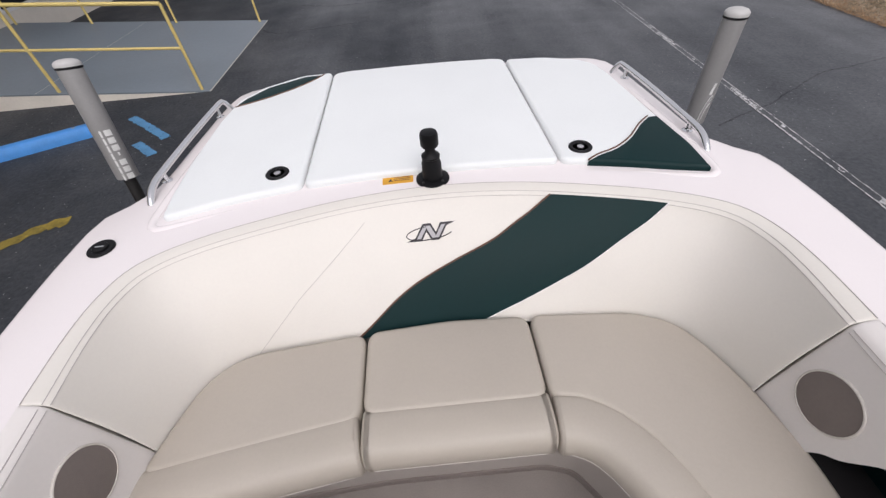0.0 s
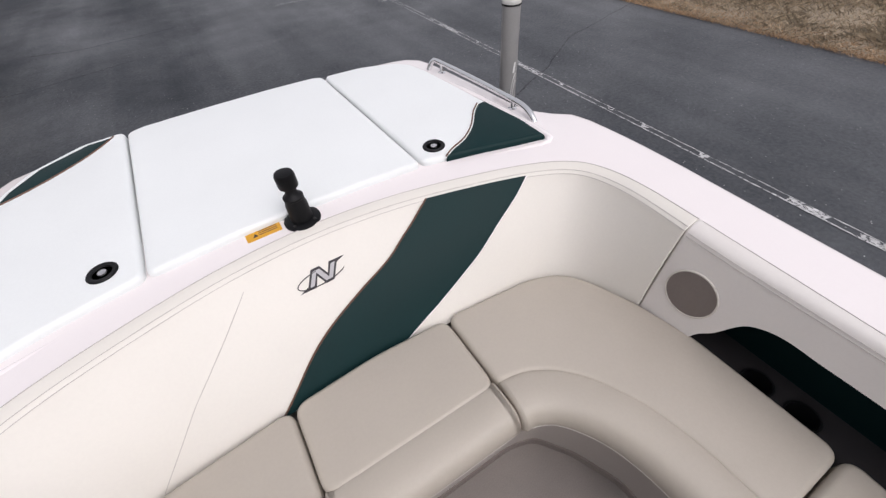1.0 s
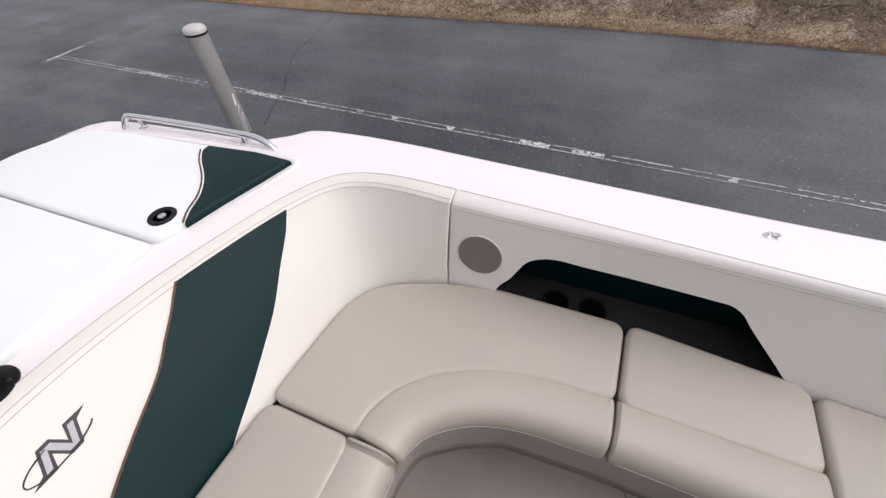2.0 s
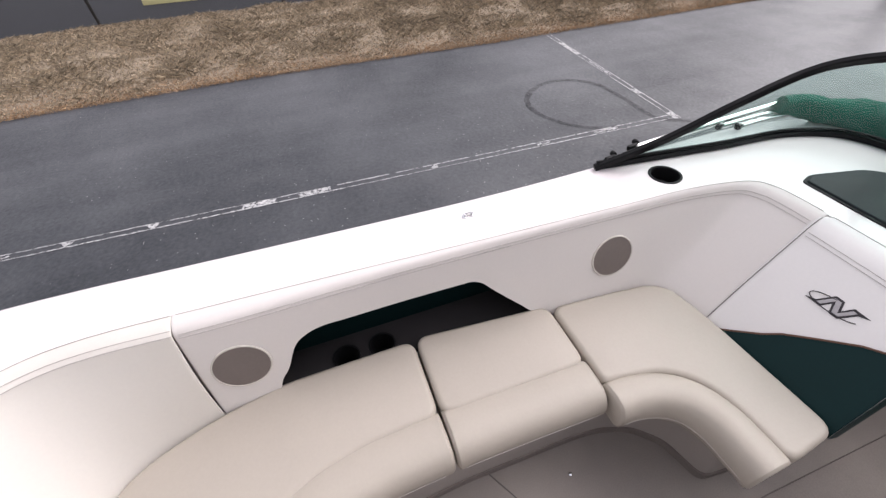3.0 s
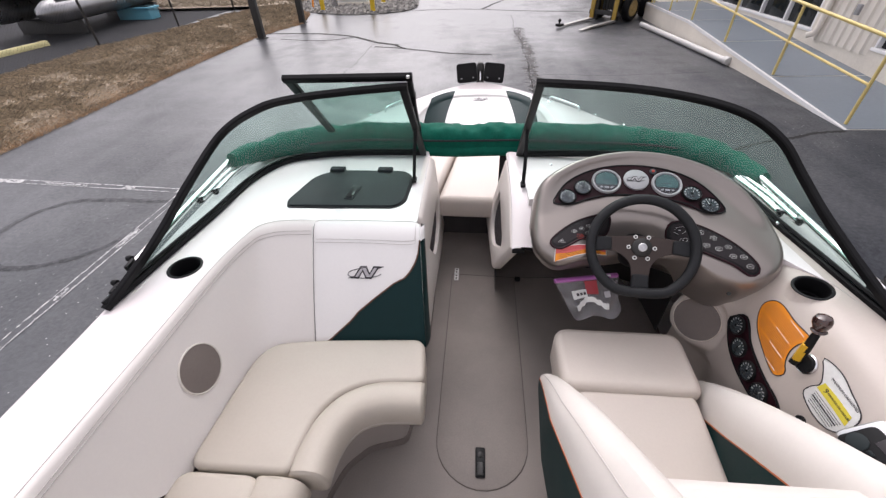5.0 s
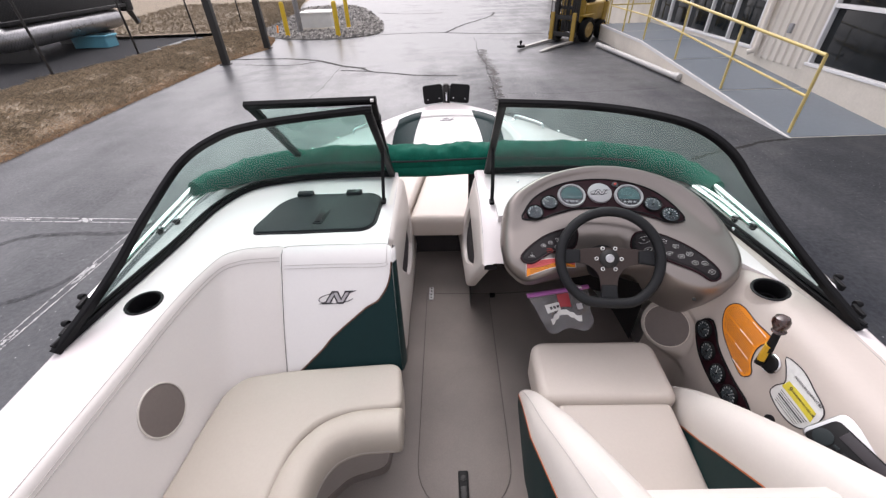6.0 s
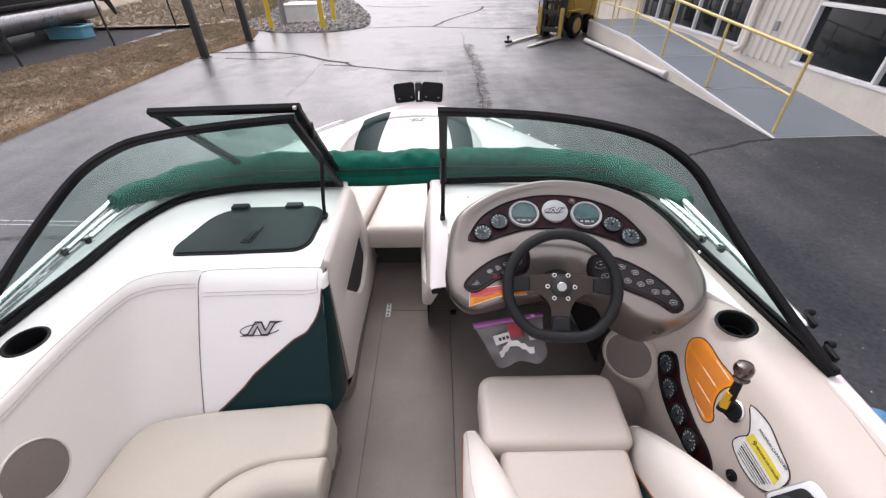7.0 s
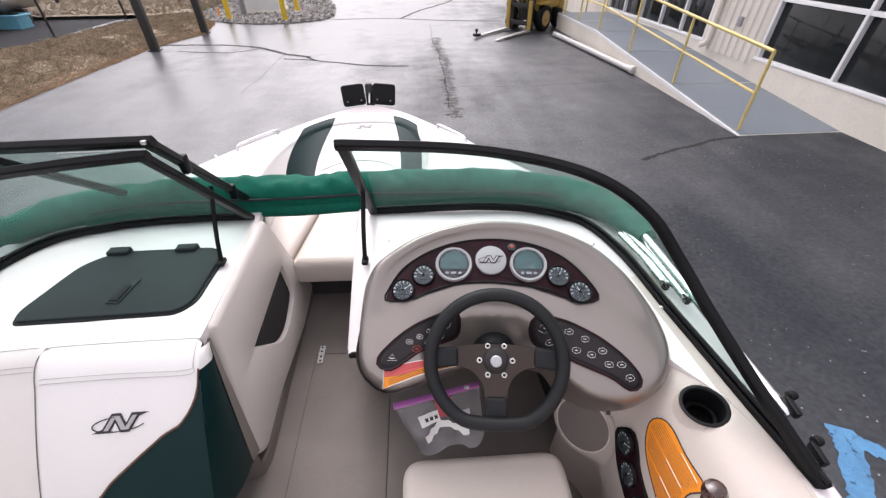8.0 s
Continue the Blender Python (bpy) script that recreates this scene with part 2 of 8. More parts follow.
def spline(pts, n, closed=False):
    """n points on a smooth curve through pts (Catmull-Rom, even in length)."""
    p = [np.array(q, float) for q in pts]
    m = len(p)
    dense = []
    for i in range(m if closed else m - 1):
        a, b, c, d = (p[(i + k) % m] if closed else p[min(max(i + k, 0), m - 1)] for k in (-1, 0, 1, 2))
        for k in range(24):
            t = k / 24
            dense.append(0.5 * (2 * b + (c - a) * t + (2 * a - 5 * b + 4 * c - d) * t * t + (3 * b - a - 3 * c + d) * t ** 3))
    dense.append(p[0] if closed else p[-1])
    dense = np.array(dense)
    s = np.concatenate([[0], np.cumsum(np.linalg.norm(np.diff(dense, axis=0), axis=1))])
    want = np.linspace(0, s[-1], n + 1)[:-1] if closed else np.linspace(0, s[-1], n)
    return np.stack([np.interp(want, s, dense[:, k]) for k in range(dense.shape[1])], 1)


def inset(poly, d):
    """A closed outline (counter-clockwise) moved inwards by d."""
    p = np.array(poly, float)
    a, b = p - np.roll(p, 1, 0), np.roll(p, -1, 0) - p
    na = np.stack([-a[:, 1], a[:, 0]], 1) / np.linalg.norm(a, axis=1)[:, None]
    nb = np.stack([-b[:, 1], b[:, 0]], 1) / np.linalg.norm(b, axis=1)[:, None]
    k = (na + nb) / np.maximum(1 + (na * nb).sum(1), 0.4)[:, None]
    out = p + d * k
    # where the outline would fold over itself, draw the points together
    for _ in range(14):
        e0, e1 = np.roll(p, -1, 0) - p, np.roll(out, -1, 0) - out
        bad = (e0 * e1).sum(1) < 0
        if not bad.any():
            break
        for i in np.nonzero(bad)[0]:
            j = (i + 1) % len(out)
            out[i] = out[j] = (out[i] + out[j]) / 2
    return out


def ccw(poly):
    p = np.array(poly, float)
    x, y = p[:, 0], p[:, 1]
    return p if (x * np.roll(y, -1) - y * np.roll(x, -1)).sum() > 0 else p[::-1]


def round_poly(poly, r, k=5):
    """Rounds the corners of a polygon; r is one radius or one for each corner."""
    p = [np.array(q, float) for q in poly]
    out = []
    for i, q in enumerate(p):
        rr = r[i] if isinstance(r, (list, tuple)) else r
        a, b = p[i - 1] - q, p[(i + 1) % len(p)] - q
        la, lb = np.linalg.norm(a), np.linalg.norm(b)
        d = min(rr, 0.48 * la, 0.48 * lb)
        if d < 1e-4:
            out.append(q)
            continue
        s, e = q + a / la * d, q + b / lb * d
        for j in range(k + 1):
            t = j / k
            out.append((1 - t) ** 2 * s + 2 * t * (1 - t) * q + t * t * e)
    return np.array(out)


def ring_verts(bm, pts):
    return [bm.verts.new(tuple(map(float, q))) for q in pts]


def skin(bm, rows, around=False, along=False):
    """Quads between rows of points. around: each row closes; along: last row joins the first."""
    vs = [ring_verts(bm, r) for r in rows]
    n = len(vs[0])
    for i in range(len(vs) if along else len(vs) - 1):
        a, b = vs[i], vs[(i + 1) % len(vs)]
        for j in range(n if around else n - 1):
            bm.faces.new((a[j], a[(j + 1) % n], b[(j + 1) % n], b[j]))
    return vs


def prism(poly, z0, z1, r=0.02, k=4, crown=0.0, m=None, bm=None, r0=0.0):
    """A slab on an outline with rounded top edge (and bottom edge, r0), slightly crowned."""
    bm = bm or bmesh.new()
    p = ccw(poly)
    rows = []
    if r0:
        for j in range(k):
            a = math.pi / 2 * j / k
            q = inset(p, r0 * (1 - math.sin(a)))
            rows.append([(x, y, z0 + r0 * (1 - math.cos(a))) for x, y in q])
    else:
        rows.append([(x, y, z0) for x, y in p])
    for j in range(k + 1):
        a = math.pi / 2 * j / k
        q = inset(p, r * (1 - math.cos(a)))
        rows.append([(x, y, z1 - r * (1 - math.sin(a))) for x, y in q])
    if crown:
        for d, h in ((0.02, 0.45), (0.05, 1.0)):
            q = inset(p, r + d)
            rows.append([(x, y, z1 + crown * h) for x, y in q])
    n0 = len(bm.verts)
    vs = skin(bm, rows, around=True)
    bm.faces.new(vs[0][::-1])
    bm.faces.new(vs[-1])
    if m is not None:
        bm.verts.ensure_lookup_table()
        bmesh.ops.transform(bm, matrix=m, verts=bm.verts[n0:])
    return bm


def tube(pts, r, n=8, closed=False, bm=None, flat=1.0, up=(0, 0, 1), cap=True):
    """A round (or flattened) bar along points; r may be one radius or one for each point."""
    bm = bm or bmesh.new()
    p = [Vector(map(float, q)) for q in pts]
    rows = []
    upv = Vector(up)
    for i, q in enumerate(p):
        a = p[i - 1] if (closed or i > 0) else q
        b = p[(i + 1) % len(p)] if (closed or i < len(p) - 1) else q
        t = (b - a).normalized()
        s = t.cross(upv)
        if s.length < 1e-3:
            s = t.cross(Vector((0, 1, 0.01)))
        s.normalize()
        w = s.cross(t)
        rr = r[i] if isinstance(r, (list, tuple, np.ndarray)) else r
        rows.append([q + rr * (math.cos(2 * math.pi * j / n) * s + flat * math.sin(2 * math.pi * j / n) * w) for j in range(n)])
    vs = skin(bm, rows, around=True, along=closed)
    if cap and not closed:
        bm.faces.new(vs[0][::-1])
        bm.faces.new(vs[-1])
    return bm


def lathe(profile, n=24, m=None, bm=None, ring=False):
    """A turned form from (radius, height) pairs; ring: the profile closes on itself round an open middle."""
    bm = bm or bmesh.new()
    n0 = len(bm.verts)
    rows = [[(max(r, 1e-4) * math.cos(2 * math.pi * j / n), max(r, 1e-4) * math.sin(2 * math.pi * j / n), z) for j in range(n)] for r, z in profile]
    vs = skin(bm, rows, around=True, along=ring)
    if not ring:
        bm.faces.new(vs[0][::-1])
        bm.faces.new(vs[-1])
    if m is not None:
        bm.verts.ensure_lookup_table()
        bmesh.ops.transform(bm, matrix=m, verts=bm.verts[n0:])
    return bm


def bar(pts, w, h, up=(0, 0, 1), bm=None, bevel=0.18):
    """A rectangular extrusion (w across, h along up) with eased edges along points."""
    bm = bm or bmesh.new()
    p = [Vector(map(float, q)) for q in pts]
    e = bevel * min(w, h)
    sec = [(-w / 2 + e, -h / 2), (w / 2 - e, -h / 2), (w / 2, -h / 2 + e), (w / 2, h / 2 - e), (w / 2 - e, h / 2), (-w / 2 + e, h / 2), (-w / 2, h / 2 - e), (-w / 2, -h / 2 + e)]
    rows = []
    for i, q in enumerate(p):
        t = (p[min(i + 1, len(p) - 1)] - p[max(i - 1, 0)]).normalized()
        s = t.cross(Vector(up)).normalized()
        k = s.cross(t)
        rows.append([q + a * s + b * k for a, b in sec])
    vs = skin(bm, rows, around=True)
    bm.faces.new(vs[0][::-1])
    bm.faces.new(vs[-1])
    return bm


def box(c, size, bevel=0.0, m=None, bm=None, turn=0.0):
    """A box about its centre, bevelled by hand-made rounding."""
    bm = bm or bmesh.new()
    sx, sy, sz = (s / 2 for s in size)
    bevel = min(bevel, 0.45 * min(size))
    out = round_poly([(-sx, -sy), (sx, -sy), (sx, sy), (-sx, sy)], bevel, 2) if bevel else [(-sx, -sy), (sx, -sy), (sx, sy), (-sx, sy)]
    mm = Matrix.Translation(c) @ Matrix.Rotation(radians(turn), 4, "Z")
    if m is not None:
        mm = m @ mm
    prism(out, -sz, sz, bevel * 0.7 if bevel else 1e-4, 2 if bevel else 1, m=mm, bm=bm, r0=bevel * 0.7)
    return bm


def frame_of(origin, u, v):
    """A matrix whose x, y axes are u and v (made square) at origin."""
    u = Vector(u).normalized()
    w = u.cross(Vector(v)).normalized()
    v = w.cross(u)
    return Matrix(((u.x, v.x, w.x, origin[0]), (u.y, v.y, w.y, origin[1]), (u.z, v.z, w.z, origin[2]), (0, 0, 0, 1)))


def arc(cx, cy, r, a0, a1, n=12):
    return [(cx + r * math.cos(radians(a0 + (a1 - a0) * i / (n - 1))), cy + r * math.sin(radians(a0 + (a1 - a0) * i / (n - 1)))) for i in range(n)]


def circle(cx, cy, r, n=24):
    return [(cx + r * math.cos(2 * math.pi * i / n), cy + r * math.sin(2 * math.pi * i / n)) for i in range(n)]


def sheet(outer, holes, zf, bm=None):
    """A surface over an outline with holes, its height given by zf(x, y). Returns bm and the loops of vertices."""
    bm = bm or bmesh.new()
    loops, edges = [], []
    for lp in (outer, *holes):
        vs = [bm.verts.new((x, y, 0)) for x, y in lp]
        loops.append(vs)
        edges += [bm.edges.new((vs[i], vs[(i + 1) % len(vs)])) for i in range(len(vs))]
    bmesh.ops.triangle_fill(bm, use_beauty=True, use_dissolve=False, edges=edges, normal=(0, 0, 1))
    for vs in loops:
        for v in vs:
            v.co.z = zf(v.co.x, v.co.y)
    return bm, loops


# ---- the boat's shell ----
FLOOR, SEAT = 0.80, 1.17


def deck_z(y):
    return 1.478 + 0.022 * y if y < 0 else 1.478 - 0.010 * y if y < 2.6 else 1.452 - (y - 2.6) * 0.118


def mirror(half):
    """A closed outline from its starboard half, given from the stern to the bow."""
    return [tuple(q) for q in half] + [(-q[0], *q[1:]) for q in reversed(half) if abs(q[0]) > 1e-6]


SHEER = [(0.0, -1.60), (0.55, -1.59), (0.83, -1.56), (0.945, -1.495), (0.988, -1.36), (1.010, -0.95), (1.018, -0.71), (1.045, -0.605), (1.10, -0.535), (1.13, -0.505),
         (1.148, -0.47), (1.155, -0.40), (1.158, -0.2), (1.145, 0.1), (1.13, 0.6), (1.12, 1.1), (1.13, 1.55), (1.16, 2.0), (1.155, 2.35), (1.065, 2.65), (0.90, 3.03),
         (0.79, 3.27), (0.68, 3.56), (0.51, 3.92), (0.34, 4.26), (0.17, 4.51), (0.06, 4.62), (0.0, 4.65)]
OUT_HALF = spline(SHEER, 90)
OUT_HALF[0][0] = OUT_HALF[-1][0] = 0.0
OUTLINE = mirror(OUT_HALF)

# The line where gelcoat meets upholstery, as the starboard half of the stern wrap
CREASE = [(0.0, -0.480), (0.28, -0.455), (0.55, -0.388), (0.76, -0.312), (0.885, -0.228), (0.935, -0.12), (0.948, 0.02), (0.945, 0.185)]
SIDE_CREASE = [(0.945, 0.185), (0.93, 0.6), (0.912, 1.0), (0.893, 1.5), (0.887, 1.70), (0.872, 1.84), (0.842, 1.962), (0.80, 1.998), (0.757, 2.012), (0.69, 2.018), (0.628, 2.020)]
half_crease = spline(CREASE, 24)
stern_loop = [(x, y) for x, y in reversed(half_crease.tolist())] + [(-x, y) for x, y in half_crease.tolist()[1:]]
port_side = [(-x, y) for x, y in spline(SIDE_CREASE, 26).tolist()[1:]]
helm_side_edge = spline([(0.935, 0.5), (0.95, 0.9), (1.00, 1.15), (1.055, 1.4), (1.058, 1.6), (1.04, 1.72), (0.985, 1.81), (0.93, 1.9), (0.86, 2.06), (0.70, 2.2)], 20).tolist()
bow_half = spline([(0.19, 2.62), (0.34, 2.71), (0.43, 2.88), (0.455, 3.15), (0.45, 3.5), (0.41, 3.82), (0.33, 4.06), (0.21, 4.22), (0.0, 4.265)], 26).tolist()
COCKPIT = (stern_loop + port_side + [(-0.243, 2.022), (-0.246, 2.3), (-0.252, 2.6)]
           + [(-x - (0.10 if i == 0 else 0), y) for i, (x, y) in enumerate(bow_half)][1:-1] + bow_half[::-1]
           + [(0.185, 2.5), (0.19, 2.2)] + helm_side_edge[::-1])
CUP_PORT, CUP_R = (-0.981, 1.732), 0.050


def edge_rows(outline, prof):
    """Rows of points along an outline moved out by prof's first value and down by its second."""
    return [[(x, y, deck_z(y) - dz) for (x, y) in inset(ccw(outline), -dx)] for dx, dz in prof]


boat = thing("motorboat", (0, 1.5, 0.45), "white open-bow ski boat on a trailer", "boat")

# deck: one moulding with the cockpit cut out of it
top = inset(ccw(OUTLINE), 0.028)
bm, loops = sheet(top.tolist(), [COCKPIT, circle(*CUP_PORT, CUP_R)], lambda x, y: deck_z(y))
rows = edge_rows(OUTLINE, [(-0.028, 0.0), (-0.018, 0.002), (-0.008, 0.008), (0.0, 0.02), (0.006, 0.04), (0.010, 0.075)])
skin(bm, rows, around=True)
# turned-down lip round the cockpit
skin(bm, [[(x, y, deck_z(y) - d) for x, y in COCKPIT] for d in (0.0, 0.03)], around=True)
bmesh.ops.remove_doubles(bm, verts=bm.verts, dist=0.0004)
deck = part("deck", bm, GEL, boat, "glossy white gelcoat deck", 30)

bm = bmesh.new()
skin(bm, edge_rows(OUTLINE, [(0.008, 0.07), (0.026, 0.074), (0.03, 0.09), (0.026, 0.106), (0.004, 0.11)]), around=True)
part("rub_rail", bm, WHITEL, boat, "white rub rail")
bm = bmesh.new()
skin(bm, edge_rows(OUTLINE, [(0.027, 0.082), (0.033, 0.085), (0.033, 0.095), (0.027, 0.098)]), around=True)
part("rub_strip", bm, CHROME, boat, "bright steel strip along the rub rail")

# hull: sheer to chine to keel
bm = bmesh.new()
ol = ccw(OUTLINE)
hull_rows = []
for k, (f, zf) in enumerate(((1.0, 0.0), (0.99, 0.2), (0.96, 0.55), (0.90, 1.0))):
    hull_rows.append([(x * f, y if y < 2 else 2 + (y - 2) * (1 - 0.10 * zf), (deck_z(y) - 0.09) * (1 - zf) + zf * (0.72 + 0.10 * max(0, y - 2.2) ** 1.2)) for x, y in ol])
hull_rows.append([(x * 0.02, y if y < 2 else 2 + (y - 2) * 0.84, 0.50 + 0.10 * max(0, y - 2.6) ** 1.8) for x, y in ol])
skin(bm, hull_rows, around=True)
part("hull", bm, HULL, boat, "white gelcoat hull sides and bottom")

# cockpit sole with a lift-out hatch
bm = bmesh.new()
sole = [(-0.84, -0.2), (0.84, -0.2), (0.86, 0.5), (0.86, 2.2), (0.60, 3.0), (0.42, 3.4), (-0.42, 3.4), (-0.60, 3.0), (-0.86, 2.2), (-0.86, 0.5)]
prism(sole, FLOOR - 0.05, FLOOR, 0.003, 1, bm=bm)
part("floor_mat", bm, CARPET, boat, "taupe grey woven floor mat")
hatch_out = [(-0.142, 2.455), (-0.150, 1.55)] + arc(0.02, 1.53, 0.17, 180, 360, 16) + [(0.19, 1.55), (0.197, 2.44)]
hatch = part("floor_hatch", prism(hatch_out, FLOOR - 0.01, FLOOR + 0.005, 0.004, 2), CARPET, boat, "lift-out floor hatch with a rounded end")
part("hatch_seam", tube([(x, y, FLOOR + 0.001) for x, y in ccw(hatch_out)], 0.0024, 6, closed=True), MATSEAM, hatch)
bm = box((0.014, 1.45, FLOOR + 0.008), (0.036, 0.105, 0.012), 0.006)
part("hatch_latch", bm, BLACK, hatch, "black flush pull latch")
bm = box((0.014, 1.425, FLOOR + 0.016), (0.020, 0.045, 0.008), 0.003)
lathe([(0.010, 0), (0.010, 0.004), (0.004, 0.006)], 14, pose(0.014, 1.475, FLOOR + 0.013), bm)
part("latch_tongue", bm, STEELB, hatch)
bm = bmesh.new()
for dy in (-0.024, 0.024):
    box((-0.118, 2.45 + dy, FLOOR + 0.008), (0.024, 0.046, 0.008), 0.010, bm=bm)
tube([(-0.131, 2.45, FLOOR + 0.011), (-0.105, 2.45, FLOOR + 0.011)], 0.006, 8, bm=bm)
hinge = part("hatch_hinge", bm, WHITEL, hatch, "white plastic hinge")
for dy in (-0.036, -0.014, 0.014, 0.036):
    part("screw", lathe([(0.005, 0), (0.005, 0.0015), (0.002, 0.0025)], 10, pose(-0.118, 2.45 + dy, FLOOR + 0.012)), STEELB, hinge)
part("hatch_catch", box((0.215, 2.42, FLOOR + 0.012), (0.03, 0.02, 0.02), 0.004), BLACK, boat)
# seams of the mat
part("mat_seam", tube([(-0.55, 0.86, FLOOR + 0.001), (-0.2, 1.06, FLOOR + 0.001), (-0.10, 1.14, FLOOR + 0.001)], 0.0022, 6), MATSEAM, boat)
part("mat_seam", tube([(0.197, 2.44, FLOOR + 0.001), (0.70, 2.47, FLOOR + 0.001)], 0.0022, 6), MATSEAM, boat)
part("mat_seam", tube([(-0.142, 2.458, FLOOR + 0.001), (0.197, 2.443, FLOOR + 0.001)], 0.0022, 6), MATSEAM, boat)
part("floor_screw", lathe([(0.006, 0), (0.006, 0.002), (0.002, 0.004)], 12, pose(-0.415, 1.134, FLOOR)), CHROME, boat)


# ---- upholstered walls ----
class Wall:
    """A padded wall between a top line and a bottom line; point(s, v): s 0..1 along, v 0 (seat) .. 1 (top)."""

    def __init__(self, top_line, low_line, z_low, bulge=0.018, roll=0.06, drop=0.010, edge=0.018, soft=False, corner=(0.0, 0.0)):
        self.soft, self.corner = soft, corner
        self.t, self.l, self.z, self.bulge, self.roll, self.drop, self.edge = spline(top_line, 200), spline(low_line, 200), z_low, bulge, roll, drop, edge

    def at(self, line, s):
        f = min(max(s, 0), 1) * 199
        i = min(int(f), 198)
        return line[i] + (line[i + 1] - line[i]) * (f - i)

    def point(self, s, v, off=0.0):
        t, l = self.at(self.t, s), self.at(self.l, s)
        d = l - t
        n = d / max(np.linalg.norm(d), 1e-6)
        lip = t + n * self.roll
        for r, k in zip(self.corner, (s, 1 - s)):       # the top line turns down at its ends
            k = min(1.0, max(0.0, k)) * 0.446 / r if r else 1.0
            if k < 1:
                t = t + n * r * (1 - math.sqrt(1 - (1 - k) ** 2))
                lip = lip + n * 0.3 * r * (1 - math.sqrt(1 - (1 - k) ** 2))
        zt = deck_z(t[1]) + 0.004
        if self.soft and v > 0.86:      # one soft curve from the face over to the gelcoat
            g = (v - 0.86) / 0.14
            low = zt - self.drop - self.edge
            rise = self.edge / (low - self.z)
            top_ = lip + (lip - l) * rise
            q = lip * (1 - g) ** 2 + top_ * 2 * g * (1 - g) + t * g * g
            z = low * (1 - g) ** 2 + (zt - 0.2 * self.drop) * 2 * g * (1 - g) + zt * g * g
        elif v > 0.93:      # flat padded band next to the gelcoat
            g = (v - 0.93) / 0.07
            inner = lip - n * self.edge
            q = inner + (t - inner) * g
            z = zt - self.drop * (1 - g) ** 2
        elif v > 0.86:      # rounded inner edge
            a = (v - 0.86) / 0.07 * math.pi / 2
            q = lip - n * self.edge * (1 - math.cos(a))
            z = zt - self.drop - self.edge * (1 - math.sin(a))
        else:               # the face
            q = l + (lip - l) * (v / 0.86)
            z = self.z + (zt - self.drop - self.edge - self.z) * (v / 0.86)
            b = self.bulge * math.sin(math.pi * v / 0.86)
            q = q + n * b * 0.6
            z += b * 0.5
        p = Vector((q[0], q[1], z))
        if off:
            p += self.normal(s, v) * off
        return p

    def normal(self, s, v):
        e = 0.01
        a = self.point(min(s + e, 1), v) - self.point(max(s - e, 0), v)
        b = self.point(s, min(v + e, 1)) - self.point(s, max(v - e, 0))
        n = a.cross(b).normalized()
        c = Vector((0.0, 0.9, 2.2)) - self.point(s, v)
        return n if n.dot(c) > 0 else -n

    def find(self, test, v, lo=0.0, hi=1.0):
        """The s at which test(point) changes sign."""
        flo = test(self.point(lo, v))
        for _ in range(40):
            mid = (lo + hi) / 2
            if (test(self.point(mid, v)) > 0) == (flo > 0):
                lo = mid
            else:
                hi = mid
        return (lo + hi) / 2


VS = [0, 0.12, 0.25, 0.4, 0.55, 0.7, 0.8, 0.86, 0.875, 0.89, 0.905, 0.918, 0.93, 0.95, 0.975, 1.0]
low_half = [(0.0, -0.150), (0.28, -0.13), (0.55, -0.112), (0.66, -0.09), (0.735, -0.04), (0.775, 0.03), (0.80, 0.10), (0.828, 0.185)]
STERN = Wall([(x, y) for x, y in reversed(CREASE)] + [(-x, y) for x, y in CREASE[1:]],
             [(x, y) for x, y in reversed(low_half)] + [(-x, y) for x, y in low_half[1:]], 1.13, soft=True)
PORT = Wall([(-x, y) for x, y in SIDE_CREASE],
            [(-0.830, 0.185), (-0.843, 0.5), (-0.838, 0.8), (-0.815, 1.15), (-0.795, 1.4), (-0.785, 1.55), (-0.755, 1.635), (-0.70, 1.672), (-0.63, 1.683), (-0.598, 1.686)], 1.13, bulge=0.006, roll=0.055, edge=0.024, soft=True)
STBD = Wall([(0.945, 0.185), (0.935, 0.5), (0.95, 0.9), (0.99, 1.12)], [(0.830, 0.185), (0.843, 0.5), (0.838, 0.8), (0.82, 1.12)], 1.13, bulge=0.006, roll=0.055, edge=0.024, soft=True)


def wall_mesh(w, n=90, s0=0.0, s1=1.0, low=None, vs=VS, turn=(True, True)):
    bm = bmesh.new()
    rows = []
    length = sum(np.linalg.norm(w.at(w.t, s0 + (s1 - s0) * (i + 1) / 40) - w.at(w.t, s0 + (s1 - s0) * i / 40)) for i in range(40))
    near = [(0.0, 0.0045), (0.001, 0.0022), (0.0035, 0.0008), (0.009, 0.0)]
    ends = [(s0 + (s1 - s0) * d / length, o * turn[0]) for d, o in near]
    far_ = [(s1 - (s1 - s0) * d / length, o * turn[1]) for d, o in reversed(near)]
    inner = [(s0 + (s1 - s0) * i / n, 0.0) for i in range(1, n) if 0.011 < length * i / n < length - 0.011]
    for s, back in ends + inner + far_:
        v0 = low(s) if low else 0.0
        rows.append([w.point(s, v0 + (1 - v0) * v, -back) for v in vs])
    vv = skin(bm, rows)
    # ends turn inwards so that the joint reads as a seam
    for r, q, yes in ((vv[0], rows[0], turn[0]), (vv[-1], rows[-1], turn[1])):
        if not yes:
            continue
        away = (Vector((0, 0.8, 1.2)) - q[0]) * -0.05
        away.z = -0.012
        back = ring_verts(bm, [p + away for p in q])
        for j in range(len(r) - 1):
            bm.faces.new((r[j], r[j + 1], back[j + 1], back[j]))
    if low:
        lip = ring_verts(bm, [r[0] + Vector((-0.03, 0, 0.0)) for r in rows])
        for j in range(len(rows) - 1):
            bm.faces.new((vv[j][0], vv[j + 1][0], lip[j + 1], lip[j]))
    return bm


